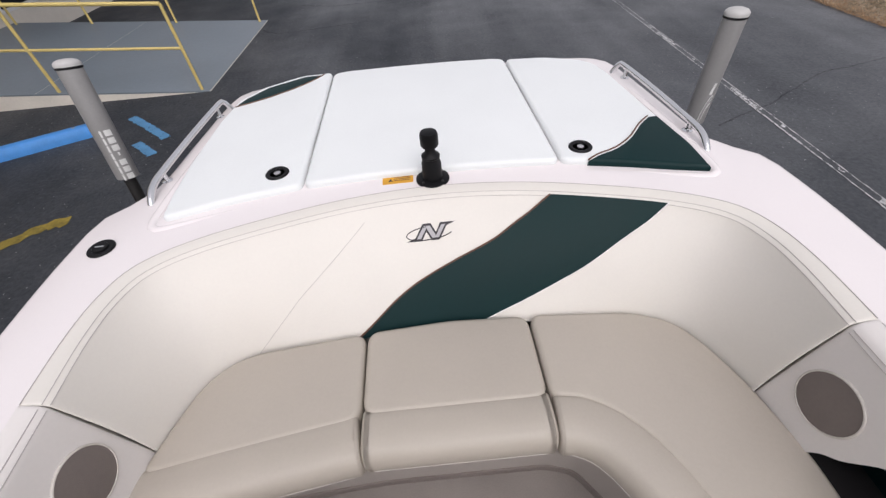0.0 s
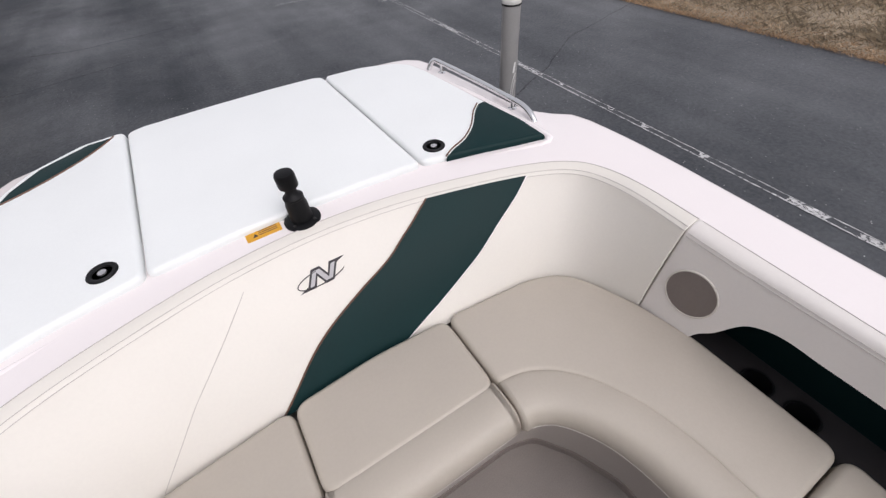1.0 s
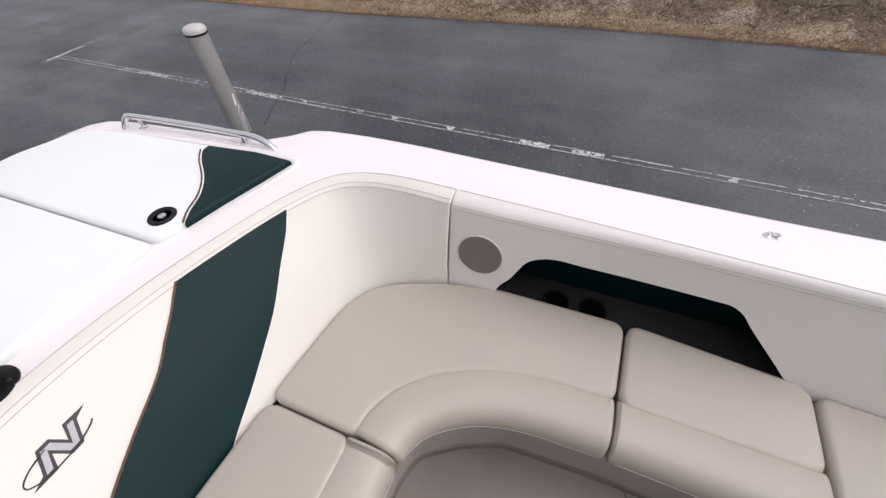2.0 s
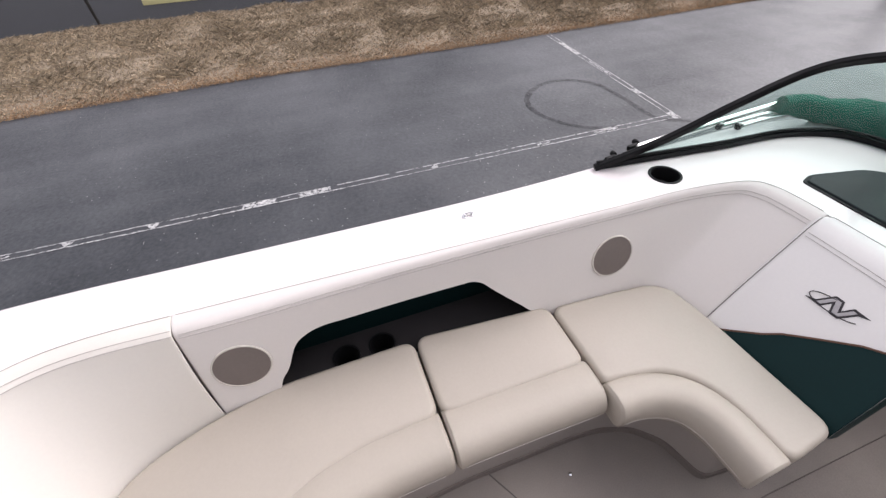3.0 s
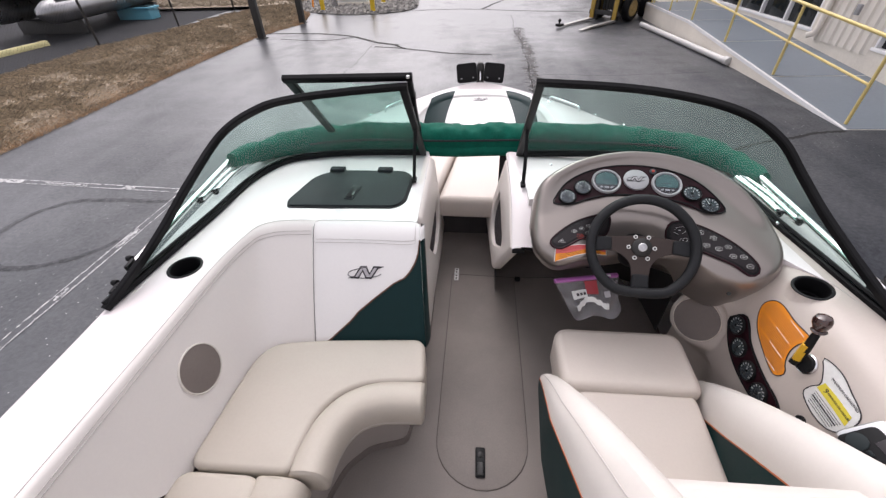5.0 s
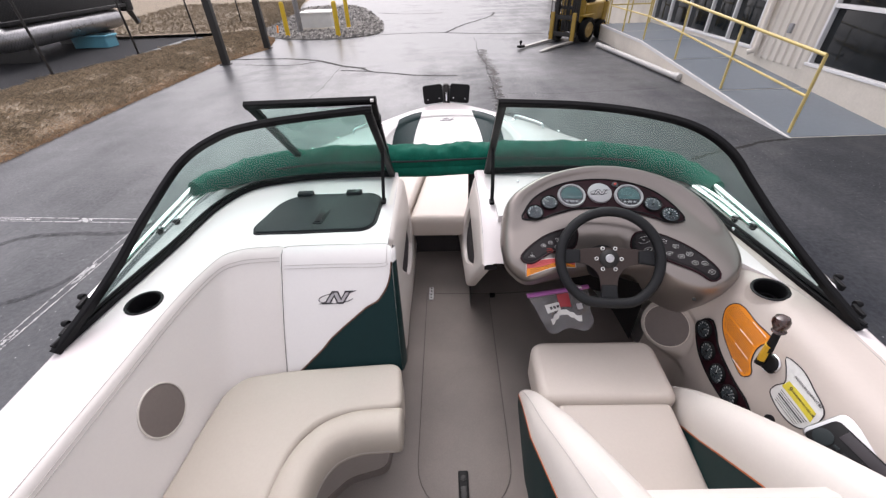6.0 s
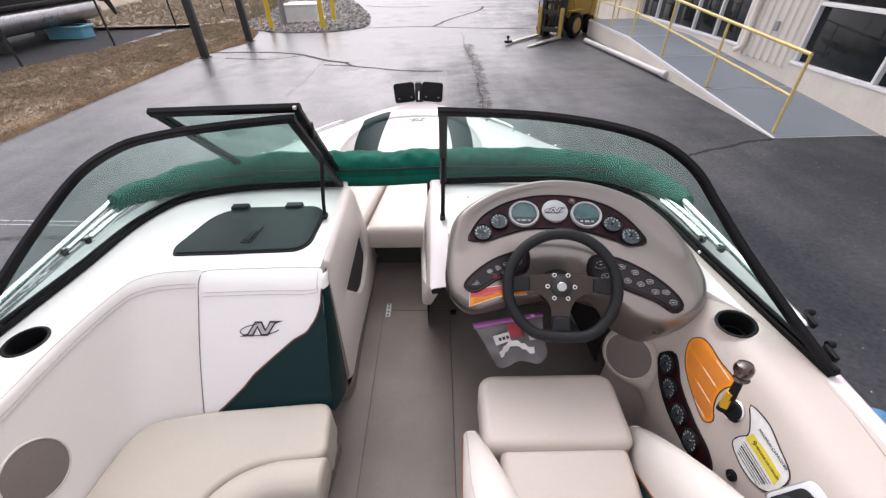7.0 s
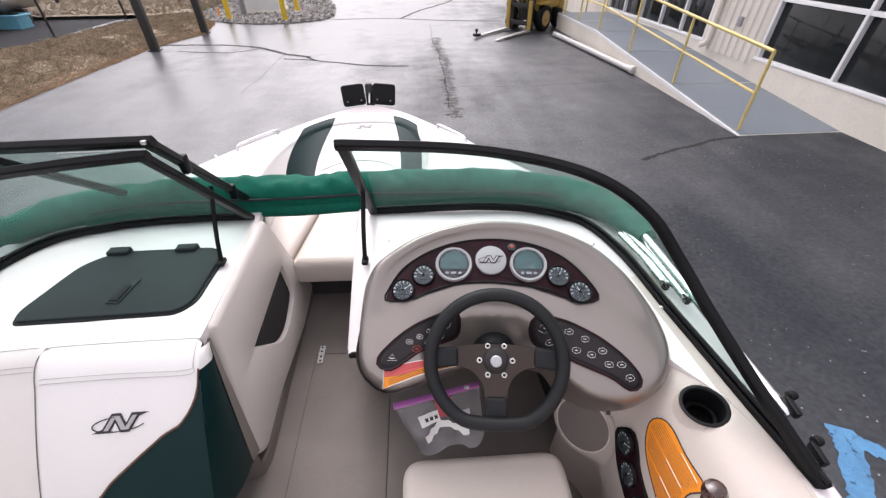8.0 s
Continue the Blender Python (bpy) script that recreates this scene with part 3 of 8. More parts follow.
def patch(w, left, right, off=0.003, n=24, m=14, v0=0.0, v1=0.86):
    """A raised panel on a wall between two curves x = left(v) and x = right(v), with turned-down edges."""
    bm = bmesh.new()
    rows = []
    for i in range(n + 1):
        f = i / n
        v = v0 + (v1 - v0) * f
        sa, sb = left(v), right(v)
        row = [w.point(sa + (sb - sa) * j / m, v, off) for j in range(m + 1)]
        rows.append([w.point(sa, v, -0.004)] + row + [w.point(sb, v, -0.004)])
    skin(bm, rows)
    return bm


def seam_on(w, pts, r=0.0013, off=0.0005, n=40):
    q = spline(pts, n)
    return tube([w.point(s, v, off) for s, v in q], r, 5)


backrest = thing("stern_bolster_cushion", (0, -0.3, 1.13), "ivory vinyl wrap-around backrest with a dark green stripe", "backrest")
part("padding", wall_mesh(STERN, 110), IVORY, backrest)


def s_at_x(x, v):
    return STERN.find(lambda p: p.x - x, v)


STRIPE_L = spline([(-0.02, 0.318), (0.071, 0.26), (0.227, 0.166), (0.331, 0.085), (0.448, -0.035), (0.583, -0.172), (0.698, -0.25), (0.788, -0.309), (0.905, -0.372)], 60)
STRIPE_R = spline([(-0.02, -0.09), (0.076, -0.179), (0.165, -0.266), (0.287, -0.37), (0.422, -0.47), (0.61, -0.574), (0.769, -0.657), (0.91, -0.712)], 60)


def stripe_left(v):
    return s_at_x(float(np.interp(v, STRIPE_L[:, 0], STRIPE_L[:, 1])), v)


def stripe_right(v):
    return s_at_x(float(np.interp(v, STRIPE_R[:, 0], STRIPE_R[:, 1])), v)


stripe = part("green_stripe", patch(STERN, stripe_left, stripe_right, 0.003, v1=0.905), GREEN, backrest, "dark green vinyl diagonal stripe")
part("piping", tube([STERN.point(stripe_left(v), v, 0.004) for v in np.linspace(0.0, 0.905, 30)], 0.003, 6), PIPING, stripe, "brown piping")
part("white_piping", tube([STERN.point(stripe_right(v), v, 0.004) for v in np.linspace(0.0, 0.905, 30)], 0.0022, 6), WHITEV, stripe)
for v in (0.893, 0.928):
    part("stitching", seam_on(STERN, [(0.0, v), (0.5, v), (1.0, v)], 0.0010, n=90), STITCH, backrest)
part("edge_seam", seam_on(STERN, [(0.0, 0.997), (0.5, 0.997), (1.0, 0.997)], 0.0012, n=90), STITCH, backrest)
part("stitching", tube([STERN.point(s_at_x(float(np.interp(v, [0.0, 0.044, 0.377, 0.625, 0.796], [0.635, 0.616, 0.469, 0.33, 0.24])), v), v, 0.0004) for v in np.linspace(0.02, 0.8, 24)], 0.0009, 5), STITCH, backrest)


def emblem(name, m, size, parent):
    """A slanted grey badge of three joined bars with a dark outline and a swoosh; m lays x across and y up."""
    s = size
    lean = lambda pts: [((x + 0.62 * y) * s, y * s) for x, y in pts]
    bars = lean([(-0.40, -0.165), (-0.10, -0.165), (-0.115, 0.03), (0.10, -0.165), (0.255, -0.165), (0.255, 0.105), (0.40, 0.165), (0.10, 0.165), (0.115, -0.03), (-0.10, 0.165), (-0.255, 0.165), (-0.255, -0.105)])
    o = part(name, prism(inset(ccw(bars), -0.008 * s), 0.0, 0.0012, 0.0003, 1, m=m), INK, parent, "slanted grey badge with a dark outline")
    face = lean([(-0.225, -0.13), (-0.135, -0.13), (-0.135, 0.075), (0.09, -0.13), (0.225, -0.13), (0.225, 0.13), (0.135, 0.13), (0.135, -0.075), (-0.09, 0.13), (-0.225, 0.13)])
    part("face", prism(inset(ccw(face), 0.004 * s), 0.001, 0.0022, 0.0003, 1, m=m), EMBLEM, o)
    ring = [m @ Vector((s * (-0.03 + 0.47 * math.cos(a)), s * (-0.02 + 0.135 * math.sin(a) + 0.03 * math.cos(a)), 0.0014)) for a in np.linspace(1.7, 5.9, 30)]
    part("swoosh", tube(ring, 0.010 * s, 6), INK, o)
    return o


def wall_frame(w, s, v, off=0.0, flip=1):
    p, nn = w.point(s, v, off), w.normal(s, v)
    u = (w.point(min(s + 0.01, 1), v) - w.point(max(s - 0.01, 0), v)).normalized() * flip
    return frame_of(p, u, nn.cross(u))


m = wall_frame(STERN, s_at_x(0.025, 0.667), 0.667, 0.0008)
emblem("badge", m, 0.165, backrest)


def speaker(w, s, v, parent, r=0.076):
    m = wall_frame(w, s, v)
    ring = part("speaker_ring", lathe([(r, -0.004), (r, 0.003), (r - 0.0015, 0.0045), (r - 0.004, 0.0045), (r - 0.005, 0.002), (r - 0.005, -0.004)], 40, m, ring=True), RING, parent, "pale speaker trim ring")
    part("speaker_grille", lathe([(r - 0.004, 0.0), (r - 0.005, 0.0028), (r * 0.6, 0.0048), (0.0, 0.0055)], 40, m), GRILLE, ring, "taupe cloth speaker grille")


# port side wall, cut by the storage recess
RECESS = spline([(0.345, 1.15), (0.365, 1.20), (0.395, 1.238), (0.433, 1.312), (0.471, 1.342), (0.523, 1.355), (0.60, 1.353), (0.75, 1.353), (0.93, 1.352), (0.972, 1.350), (1.005, 1.332), (1.03, 1.303), (1.07, 1.262), (1.125, 1.208), (1.17, 1.165), (1.21, 1.15)], 120)


def recess_low(s):
    v = 0.0
    for _ in range(12):
        p = PORT.point(s, v)
        if p.y <= 0.345 or p.y >= 1.21:
            return 0.0 if v < 0.05 else v
        z = float(np.interp(p.y, RECESS[:, 0], RECESS[:, 1]))
        v = 0.5 * v + 0.5 * max(0.0, (z - 1.13) / (deck_z(p.y) - 0.026 - 1.13) * 0.86)
    return v


side_p = thing("port_side_panel", (-0.88, 0.9, 1.13), "ivory vinyl side panel with a storage opening and two speakers", "side panel")
part("padding", wall_mesh(PORT, 220, low=recess_low, turn=(1, 0.85)), SIDEV, side_p)
for v in (0.868, 0.892):
    part("stitching", seam_on(PORT, [(0.006, v), (0.5, v), (0.992, v)], 0.0010, n=110), STITCH, side_p)
part("edge_seam", seam_on(PORT, [(0.006, 0.997), (0.5, 0.997), (0.992, 0.997)], 0.0010, n=110), STITCH, side_p)
for yy, vv in ((0.291, 0.472), (1.460, 0.480)):
    s = PORT.find(lambda p: p.y - yy, vv, 0.0, 0.8)
    speaker(PORT, s, vv, side_p)
# recess: shelf, back and ends
bm = bmesh.new()
shelf = [(-0.84, 0.28), (-0.84, 1.25), (-1.06, 1.25), (-1.06, 0.28)]
holes = [circle(-0.905, 0.545, 0.043, 20), circle(-0.91, 0.665, 0.043, 20)]
sheet(shelf, holes, lambda x, y: 1.12, bm)
for yy in (0.28, 1.25):
    skin(bm, [[(-0.85, yy, 1.12), (-1.06, yy, 1.12)], [(-0.915, yy, 1.44), (-1.06, yy, 1.44)]])
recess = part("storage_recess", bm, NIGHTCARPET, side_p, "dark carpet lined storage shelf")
bm = bmesh.new()
skin(bm, [[(-0.99 + 0.012 * i, y, 1.115 + 0.335 * f) for y in np.linspace(0.28, 1.25, 12)] for i, f in ((0, 0), (0.4, 0.3), (1.0, 1.0))])
skin(bm, [[(x, y, 1.45) for y in (0.28, 1.25)] for x in (-0.985, -0.925)])
# back and top of the recess, coloured darker to stand in for shade
part("recess_lining", bm, LINING, side_p, "green lining with the recess shade in its colour")
for cx, cy in ((-0.905, 0.545), (-0.91, 0.665)):
    bm = lathe([(0.036, -0.08), (0.042, 0.0), (0.046, 0.002), (0.046, 0.004), (0.040, 0.004), (0.034, -0.075), (0.0, -0.076)], 24, pose(cx, cy, 1.12))
    part("cup_well", bm, BLACK, side_p, "black cup holder in the shelf")

side_s = thing("starboard_side_panel", (0.88, 0.6, 1.13), "ivory vinyl side panel with a round speaker", "side panel")
part("padding", wall_mesh(STBD, 60), SIDEV, side_s)
for v in (0.893, 0.928):
    part("stitching", seam_on(STBD, [(0.01, v), (0.5, v), (0.99, v)], 0.0012, n=50), STITCH, side_s)
speaker(STBD, STBD.find(lambda p: p.y - 0.291, 0.472), 0.472, side_s)


# ---- bench seat ----
def bench_piece(name, pad, front, label, slim=1.0):
    """A cushion with a rolled front edge; front: the line of the roll's middle; slim narrows the roll."""
    c = np.mean(np.array(pad), 0)
    t = thing(name, (c[0], c[1], SEAT - 0.13), label, "seat cushion", "bench cushions")
    part("pad", prism(round_poly(pad, 0.045, 6), SEAT - 0.12, SEAT, 0.018, 5), TAUPE, t)
    f = spline(front, 60)
    d = np.gradient(f, axis=0)
    d /= np.linalg.norm(d, axis=1)[:, None]
    nrm = np.stack([-d[:, 1], d[:, 0]], 1)
    prof = [(0.060, -0.115), (0.078, -0.05), (0.076, -0.018), (0.067, -0.0065), (0.056, -0.0025), (0.040, 0.0008), (0.020, 0.003), (0.0, 0.004), (-0.03, 0.0), (-0.048, -0.010), (-0.062, -0.030),
            (-0.068, -0.055), (-0.066, -0.085), (-0.058, -0.105), (-0.04, -0.115)]
    prof = [(a * slim, b) for a, b in prof]
    bm = bmesh.new()
    rows = []
    ends = [(0.0, 0.80), (0.12, 0.91), (0.35, 0.98), (0.8, 1.0)]
    idx = [0, 0, 0, 0] + list(range(1, len(f) - 1)) + [len(f) - 1] * 4
    for k, i in enumerate(idx):
        q = f[i].copy()
        sc = 1.0
        if k < 4:
            q = q + d[0] * (0.03 * ends[k][0])
            sc = ends[k][1]
        elif k >= len(idx) - 4:
            j = len(idx) - 1 - k
            q = q - d[-1] * (0.03 * ends[j][0])
            sc = ends[j][1]
        rows.append([(q[0] + nrm[i][0] * a * (sc if a < 0 else 1), q[1] + nrm[i][1] * a * (sc if a < 0 else 1), SEAT - 0.055 + (b + 0.055) * sc) for a, b in prof])
    # keep the rows in order along the line
    vs = skin(bm, rows, around=True)
    bm.faces.new(vs[0][::-1])
    bm.faces.new(vs[-1])
    part("bolster", bm, TAUPE, t)
    st = [(q[0] - nn[0] * 0.0665 * slim, q[1] - nn[1] * 0.0665 * slim, SEAT - 0.082) for q, nn in zip(f, nrm)][3:-3]
    part("stitching", tube(st, 0.0014, 5), STITCH, t)
    return t


B = 0.205   # middle of the roll behind the stern pieces
bench_piece("bench_cushion", [(0.850, 0.252), (0.80, 0.10), (0.765, 0.01), (0.70, -0.06), (0.62, -0.09), (0.270, -0.125), (0.270, 0.158)],
            [(0.862, 0.312), (0.70, 0.279), (0.55, 0.252), (0.40, 0.230), (0.271, 0.212)], "taupe vinyl bench cushion beside the starboard wall")
bench_piece("bench_cushion", [(0.265, 0.15), (0.265, -0.128), (0.0, -0.145), (-0.264, -0.132), (-0.264, 0.15)],
            [(0.265, B), (0.0, B), (-0.266, B)], "taupe vinyl bench cushion in front of the green stripe")
bench_piece("bench_cushion", [(-0.270, 0.15), (-0.270, -0.135), (-0.60, -0.105), (-0.71, -0.06), (-0.765, 0.02), (-0.82, 0.17), (-0.86, 0.36), (-0.862, 0.761), (-0.60, 0.761), (-0.593, 0.57), (-0.565, 0.42), (-0.50, 0.28), (-0.42, 0.195), (-0.34, 0.155)],
            [(-0.272, 0.213), (-0.33, 0.222), (-0.40, 0.262), (-0.462, 0.34), (-0.508, 0.44), (-0.533, 0.57), (-0.54, 0.762)], "taupe vinyl corner bench cushion with a curved front")
bench_piece("bench_cushion", [(-0.868, 0.768), (-0.825, 1.229), (-0.592, 1.229), (-0.597, 0.768)],
            [(-0.54, 0.768), (-0.538, 1.0), (-0.532, 1.229)], "taupe vinyl bench cushion before the storage opening")
bench_piece("bench_cushion", [(-0.812, 1.235), (-0.792, 1.48), (-0.775, 1.61), (-0.73, 1.665), (-0.57, 1.69), (-0.195, 1.712), (-0.175, 1.535), (-0.28, 1.530), (-0.37, 1.518), (-0.445, 1.478), (-0.492, 1.41), (-0.513, 1.30), (-0.516, 1.235)],
            [(-0.467, 1.235), (-0.464, 1.305), (-0.442, 1.385), (-0.395, 1.445), (-0.325, 1.477), (-0.25, 1.485), (-0.176, 1.488)], "taupe vinyl corner bench cushion against the console", 0.74)
base_out = [(-0.84, -0.2), (0.84, -0.2), (0.84, 0.285), (0.55, 0.245), (0.25, 0.225), (-0.27, 0.225), (-0.36, 0.25), (-0.44, 0.36), (-0.50, 0.50), (-0.515, 0.8), (-0.51, 1.2), (-0.50, 1.30), (-0.465, 1.40), (-0.39, 1.475),
            (-0.26, 1.51), (-0.235, 1.75), (-0.84, 1.75)]
base = thing("bench_seat_box", (-0.5, 0.6, FLOOR), "grey beige seat box under the bench cushions", "bench")
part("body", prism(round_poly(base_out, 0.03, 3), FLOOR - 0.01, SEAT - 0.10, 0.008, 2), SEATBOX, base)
bo = ccw(base_out)
part("kick_trim", prism(round_poly(inset(bo, -0.006), 0.03, 3), FLOOR - 0.01, FLOOR + 0.035, 0.004, 2), GRILLE, base, "grey kick strip")


# ---- stern deck fittings ----
PAD_TOP = 1.490


def sun_pad(outline, label, mat=PADW):
    c = np.mean(np.array(outline), 0)
    t = thing("sun_pad", (c[0], c[1], deck_z(c[1])), label, "sun pad", "sun pads on the stern deck")
    part("cushion", prism(round_poly(outline, 0.03, 5), deck_z(c[1]) - 0.020, PAD_TOP, 0.016, 6, r0=0.010), mat, t)
    o = inset(ccw(round_poly(outline, 0.03, 5)), 0.006)
    part("stitching", tube([(x, y, PAD_TOP - 0.0048) for x, y in o], 0.0009, 5, closed=True), STITCH, t)
    return t


def pad_front(x):
    return float(np.interp(abs(x), [0, 0.25, 0.45, 0.7, 0.9], [-0.562, -0.556, -0.538, -0.487, -0.420]))


xs_mid, xs_out = np.linspace(0.450, -0.442, 9), np.linspace(0.4575, 0.895, 6)
sun_pad([(x, pad_front(x)) for x in xs_mid] + [(-0.424, -1.50), (-0.38, -1.525), (-0.15, -1.545), (0.12, -1.55), (0.40, -1.545), (0.463, -1.52)], "white vinyl middle sun pad behind the tow pylon")
stb_pad = sun_pad([(x, pad_front(x)) for x in xs_out] + [(0.912, -0.55), (0.922, -0.75), (0.915, -1.10), (0.89, -1.30), (0.80, -1.43), (0.63, -1.535), (0.471, -1.545)], "white vinyl side sun pad with a dark green rear corner")
prt_pad = sun_pad([(-x - 0.0, pad_front(x)) for x in np.linspace(0.450, 0.895, 6)] + [(-0.905, -0.55), (-0.885, -0.9), (-0.862, -1.22), (-0.84, -1.34), (-0.78, -1.41), (-0.62, -1.48), (-0.432, -1.50)], "white vinyl side sun pad with a dark green front corner")
g = spline([(-0.535, -0.515), (-0.58, -0.545), (-0.65, -0.575), (-0.725, -0.635), (-0.80, -0.725), (-0.852, -0.772)], 20).tolist()
part("green_corner", prism(g + [(-0.892, -0.775), (-0.912, -0.56), (-0.906, -0.412), (-0.80, -0.440), (-0.66, -0.483)], 1.452, PAD_TOP + 0.0022, 0.015, 5), GREEN, prt_pad, "dark green vinyl corner")
part("piping", tube([(x, y, PAD_TOP + 0.0015) for x, y in g], 0.003, 6), PIPING, prt_pad)
g = spline([(0.885, -1.22), (0.83, -1.245), (0.75, -1.29), (0.64, -1.37), (0.56, -1.45), (0.51, -1.52)], 20).tolist()
part("green_corner", prism(g + [(0.61, -1.515), (0.775, -1.42), (0.862, -1.305), (0.884, -1.25)], 1.47, PAD_TOP + 0.0022, 0.015, 5), GREEN, stb_pad, "dark green vinyl corner")
part("piping", tube([(x, y, PAD_TOP + 0.0015) for x, y in g], 0.003, 6), PIPING, stb_pad)
for x, y, holder in ((-0.534, -0.600, prt_pad), (0.556, -0.620, stb_pad)):
    o = part("pad_lock", lathe([(0.040, -0.012), (0.042, 0.002), (0.038, 0.006), (0.028, 0.004), (0.026, 0.0), (0.0, 0.0)], 28, pose(x, y, PAD_TOP)), BLACK, holder, "round black pad lock")
    part("lock_button", lathe([(0.012, 0.0), (0.012, 0.004), (0.006, 0.006), (0.0, 0.006)], 16, pose(x, y, PAD_TOP)), SILVER, o)

for sx in (1, -1):
    co = spline([(sx * 0.915, -1.20), (sx * 0.932, -0.85), (sx * 0.938, -0.56), (sx * 0.932, -0.43), (sx * 0.905, -0.392), (sx * 0.82, -0.412), (sx * 0.70, -0.450), (sx * 0.55, -0.492)], 40).tolist()
    part("pad_coaming", tube([(x, y, deck_z(y) - 0.005) for x, y in co], [0.003 + 0.015 * min(1, k / 8, (39 - k) / 14) for k in range(40)], 10, flat=0.72), GEL, boat, "rounded lip of the pad tray")
pylon = thing("tow_pylon", (0.002, -0.526, deck_z(-0.53)), "black aluminium ski tow pylon on the stern deck", "tow pylon")
Z = deck_z(-0.53)
m = pose(0.002, -0.526, Z)
part("flange", lathe([(0.058, 0.0), (0.058, 0.006), (0.050, 0.011), (0.034, 0.013), (0.0, 0.013)], 32, m), FRAME, pylon)
part("post", lathe([(0.035, 0.010), (0.034, 0.02), (0.0335, 0.066), (0.030, 0.078), (0.029, 0.088), (0.031, 0.090), (0.031, 0.096), (0.024, 0.102), (0.018, 0.110), (0.017, 0.128), (0.0, 0.128)], 28, m), BLACK, pylon)
part("head", lathe([(0.017, 0.126), (0.028, 0.132), (0.030, 0.137), (0.030, 0.171), (0.027, 0.179), (0.015, 0.182), (0.0, 0.182)], 28, m), FRAME, pylon)
for k in range(4):
    a = radians(45 + 90 * k)
    part("flange_screw", lathe([(0.005, 0), (0.005, 0.003), (0.002, 0.004)], 10, pose(0.002 + 0.046 * math.cos(a), -0.526 + 0.046 * math.sin(a), Z + 0.010)), STEELB, pylon)

st = thing("warning_sticker", (0.122, -0.527, Z), "amber warning sticker on the white deck", "sticker")
m = pose(0.124, -0.545, deck_z(-0.545) + 0.0005, 0, 0, 1)
part("sheet", prism(round_poly([(-0.054, -0.026), (0.054, -0.026), (0.054, 0.026), (-0.054, 0.026)], 0.004, 2), 0, 0.0008, 0.0002, 1, m=m), GOLD, st)
part("warning_triangle", prism([(0.034, 0.012), (0.018, 0.012), (0.026, -0.004)], 0.0008, 0.0014, 0.0001, 1, m=m), INK, st)
bm = bmesh.new()
for k in range(3):
    box((-0.014, 0.008 - 0.009 * k, 0.001), (0.058, 0.0035, 0.0006), 0, m, bm)
part("print_lines", bm, PIPING, st)

fill = thing("fuel_filler", (1.04, -0.32, deck_z(-0.32)), "round black fuel filler cap in the gunwale", "filler cap")
m = pose(1.04, -0.32, deck_z(-0.32))
part("flange", lathe([(0.040, 0.0), (0.040, 0.004), (0.036, 0.007), (0.026, 0.006), (0.0, 0.006)], 28, m), BLACK, fill)
part("cap", lathe([(0.024, 0.004), (0.024, 0.009), (0.021, 0.011), (0.008, 0.010), (0.0, 0.010)], 24, m), FRAME, fill)
part("slot", box((0, 0, 0.0115), (0.026, 0.005, 0.002), 0.001, m), SILVER, fill)


def grab_rail(name, pts, r, feet, label, group):
    c = pts[len(pts) // 2]
    t = thing(name, (c[0], c[1], deck_z(c[1])), label, "grab rail", group)
    part("bar", tube(spline(pts, 40), r, 12), CHROME, t)
    for fx, fy, fz in feet:
        bm = lathe([(0.019, 0.0), (0.019, 0.003), (0.011, 0.007), (0.009, 0.012), (0.009, fz - deck_z(fy)), (0.0, fz - deck_z(fy))], 14, pose(fx, fy, deck_z(fy)))
        part("foot", bm, CHROME, t)
    return t


for sx, out in ((1, 0.030), (-1, 0.010)):
    grab_rail("stern_grab_rail", [(sx * (x + out), y, z) for x, y, z in ((0.960, -0.540, 1.458), (0.963, -0.565, 1.478), (0.966, -0.61, 1.494), (0.966, -0.69, 1.499), (0.958, -0.99, 1.498), (0.942, -1.26, 1.496), (0.932, -1.292, 1.488), (0.912, -1.300, 1.448))],
              0.0125, [(sx * (0.963 + out), -0.685, 1.497), (sx * (0.942 + out), -1.22, 1.494)], "polished steel grab rail on the stern deck", "grab rails")

eye = thing("deck_eye", (-1.03, 1.024, deck_z(1.02)), "small steel screw eye on the gunwale", "deck fitting")
z = deck_z(1.02)
part("base", lathe([(0.011, 0), (0.011, 0.002), (0.007, 0.005), (0.0, 0.005)], 16, pose(-1.03, 1.012, z)), CHROME, eye)
part("loop", tube([(-1.03 + 0.006 * math.cos(a), 1.022 + 0.013 * math.sin(a), z + 0.006 + 0.005 * abs(math.sin(a))) for a in np.linspace(0, 2 * math.pi, 15)[:-1]], 0.0022, 6, closed=True), CHROME, eye)
part("base", lathe([(0.009, 0), (0.009, 0.002), (0.005, 0.004), (0.0, 0.004)], 16, pose(-1.03, 1.036, z)), CHROME, eye)


def cup_holder(at, rim, label, m=None):
    t = thing("cup_holder", at, label, "cup holder", "cup holders")
    m = m or pose(*at)
    part("well", lathe([(rim - 0.004, -0.085), (rim - 0.001, 0.0), (rim - 0.002, 0.002), (rim - 0.004, 0.0), (rim - 0.008, -0.08), (0.0, -0.081)], 32, m), BLACK, t)
    part("rim", lathe([(rim - 0.002, -0.002), (rim + 0.005, 0.0), (rim + 0.005, 0.002), (rim + 0.002, 0.0035), (rim - 0.002, 0.003), (rim - 0.003, -0.003)], 32, m, ring=True), BLACK, t)
    part("step", lathe([(rim - 0.010, -0.05), (rim - 0.010, -0.046), (rim - 0.018, -0.046), (rim - 0.018, -0.05)], 32, m, ring=True), BLACK, t)


cup_holder((CUP_PORT[0], CUP_PORT[1], deck_z(CUP_PORT[1])), CUP_R, "black recessed cup holder in the port gunwale")

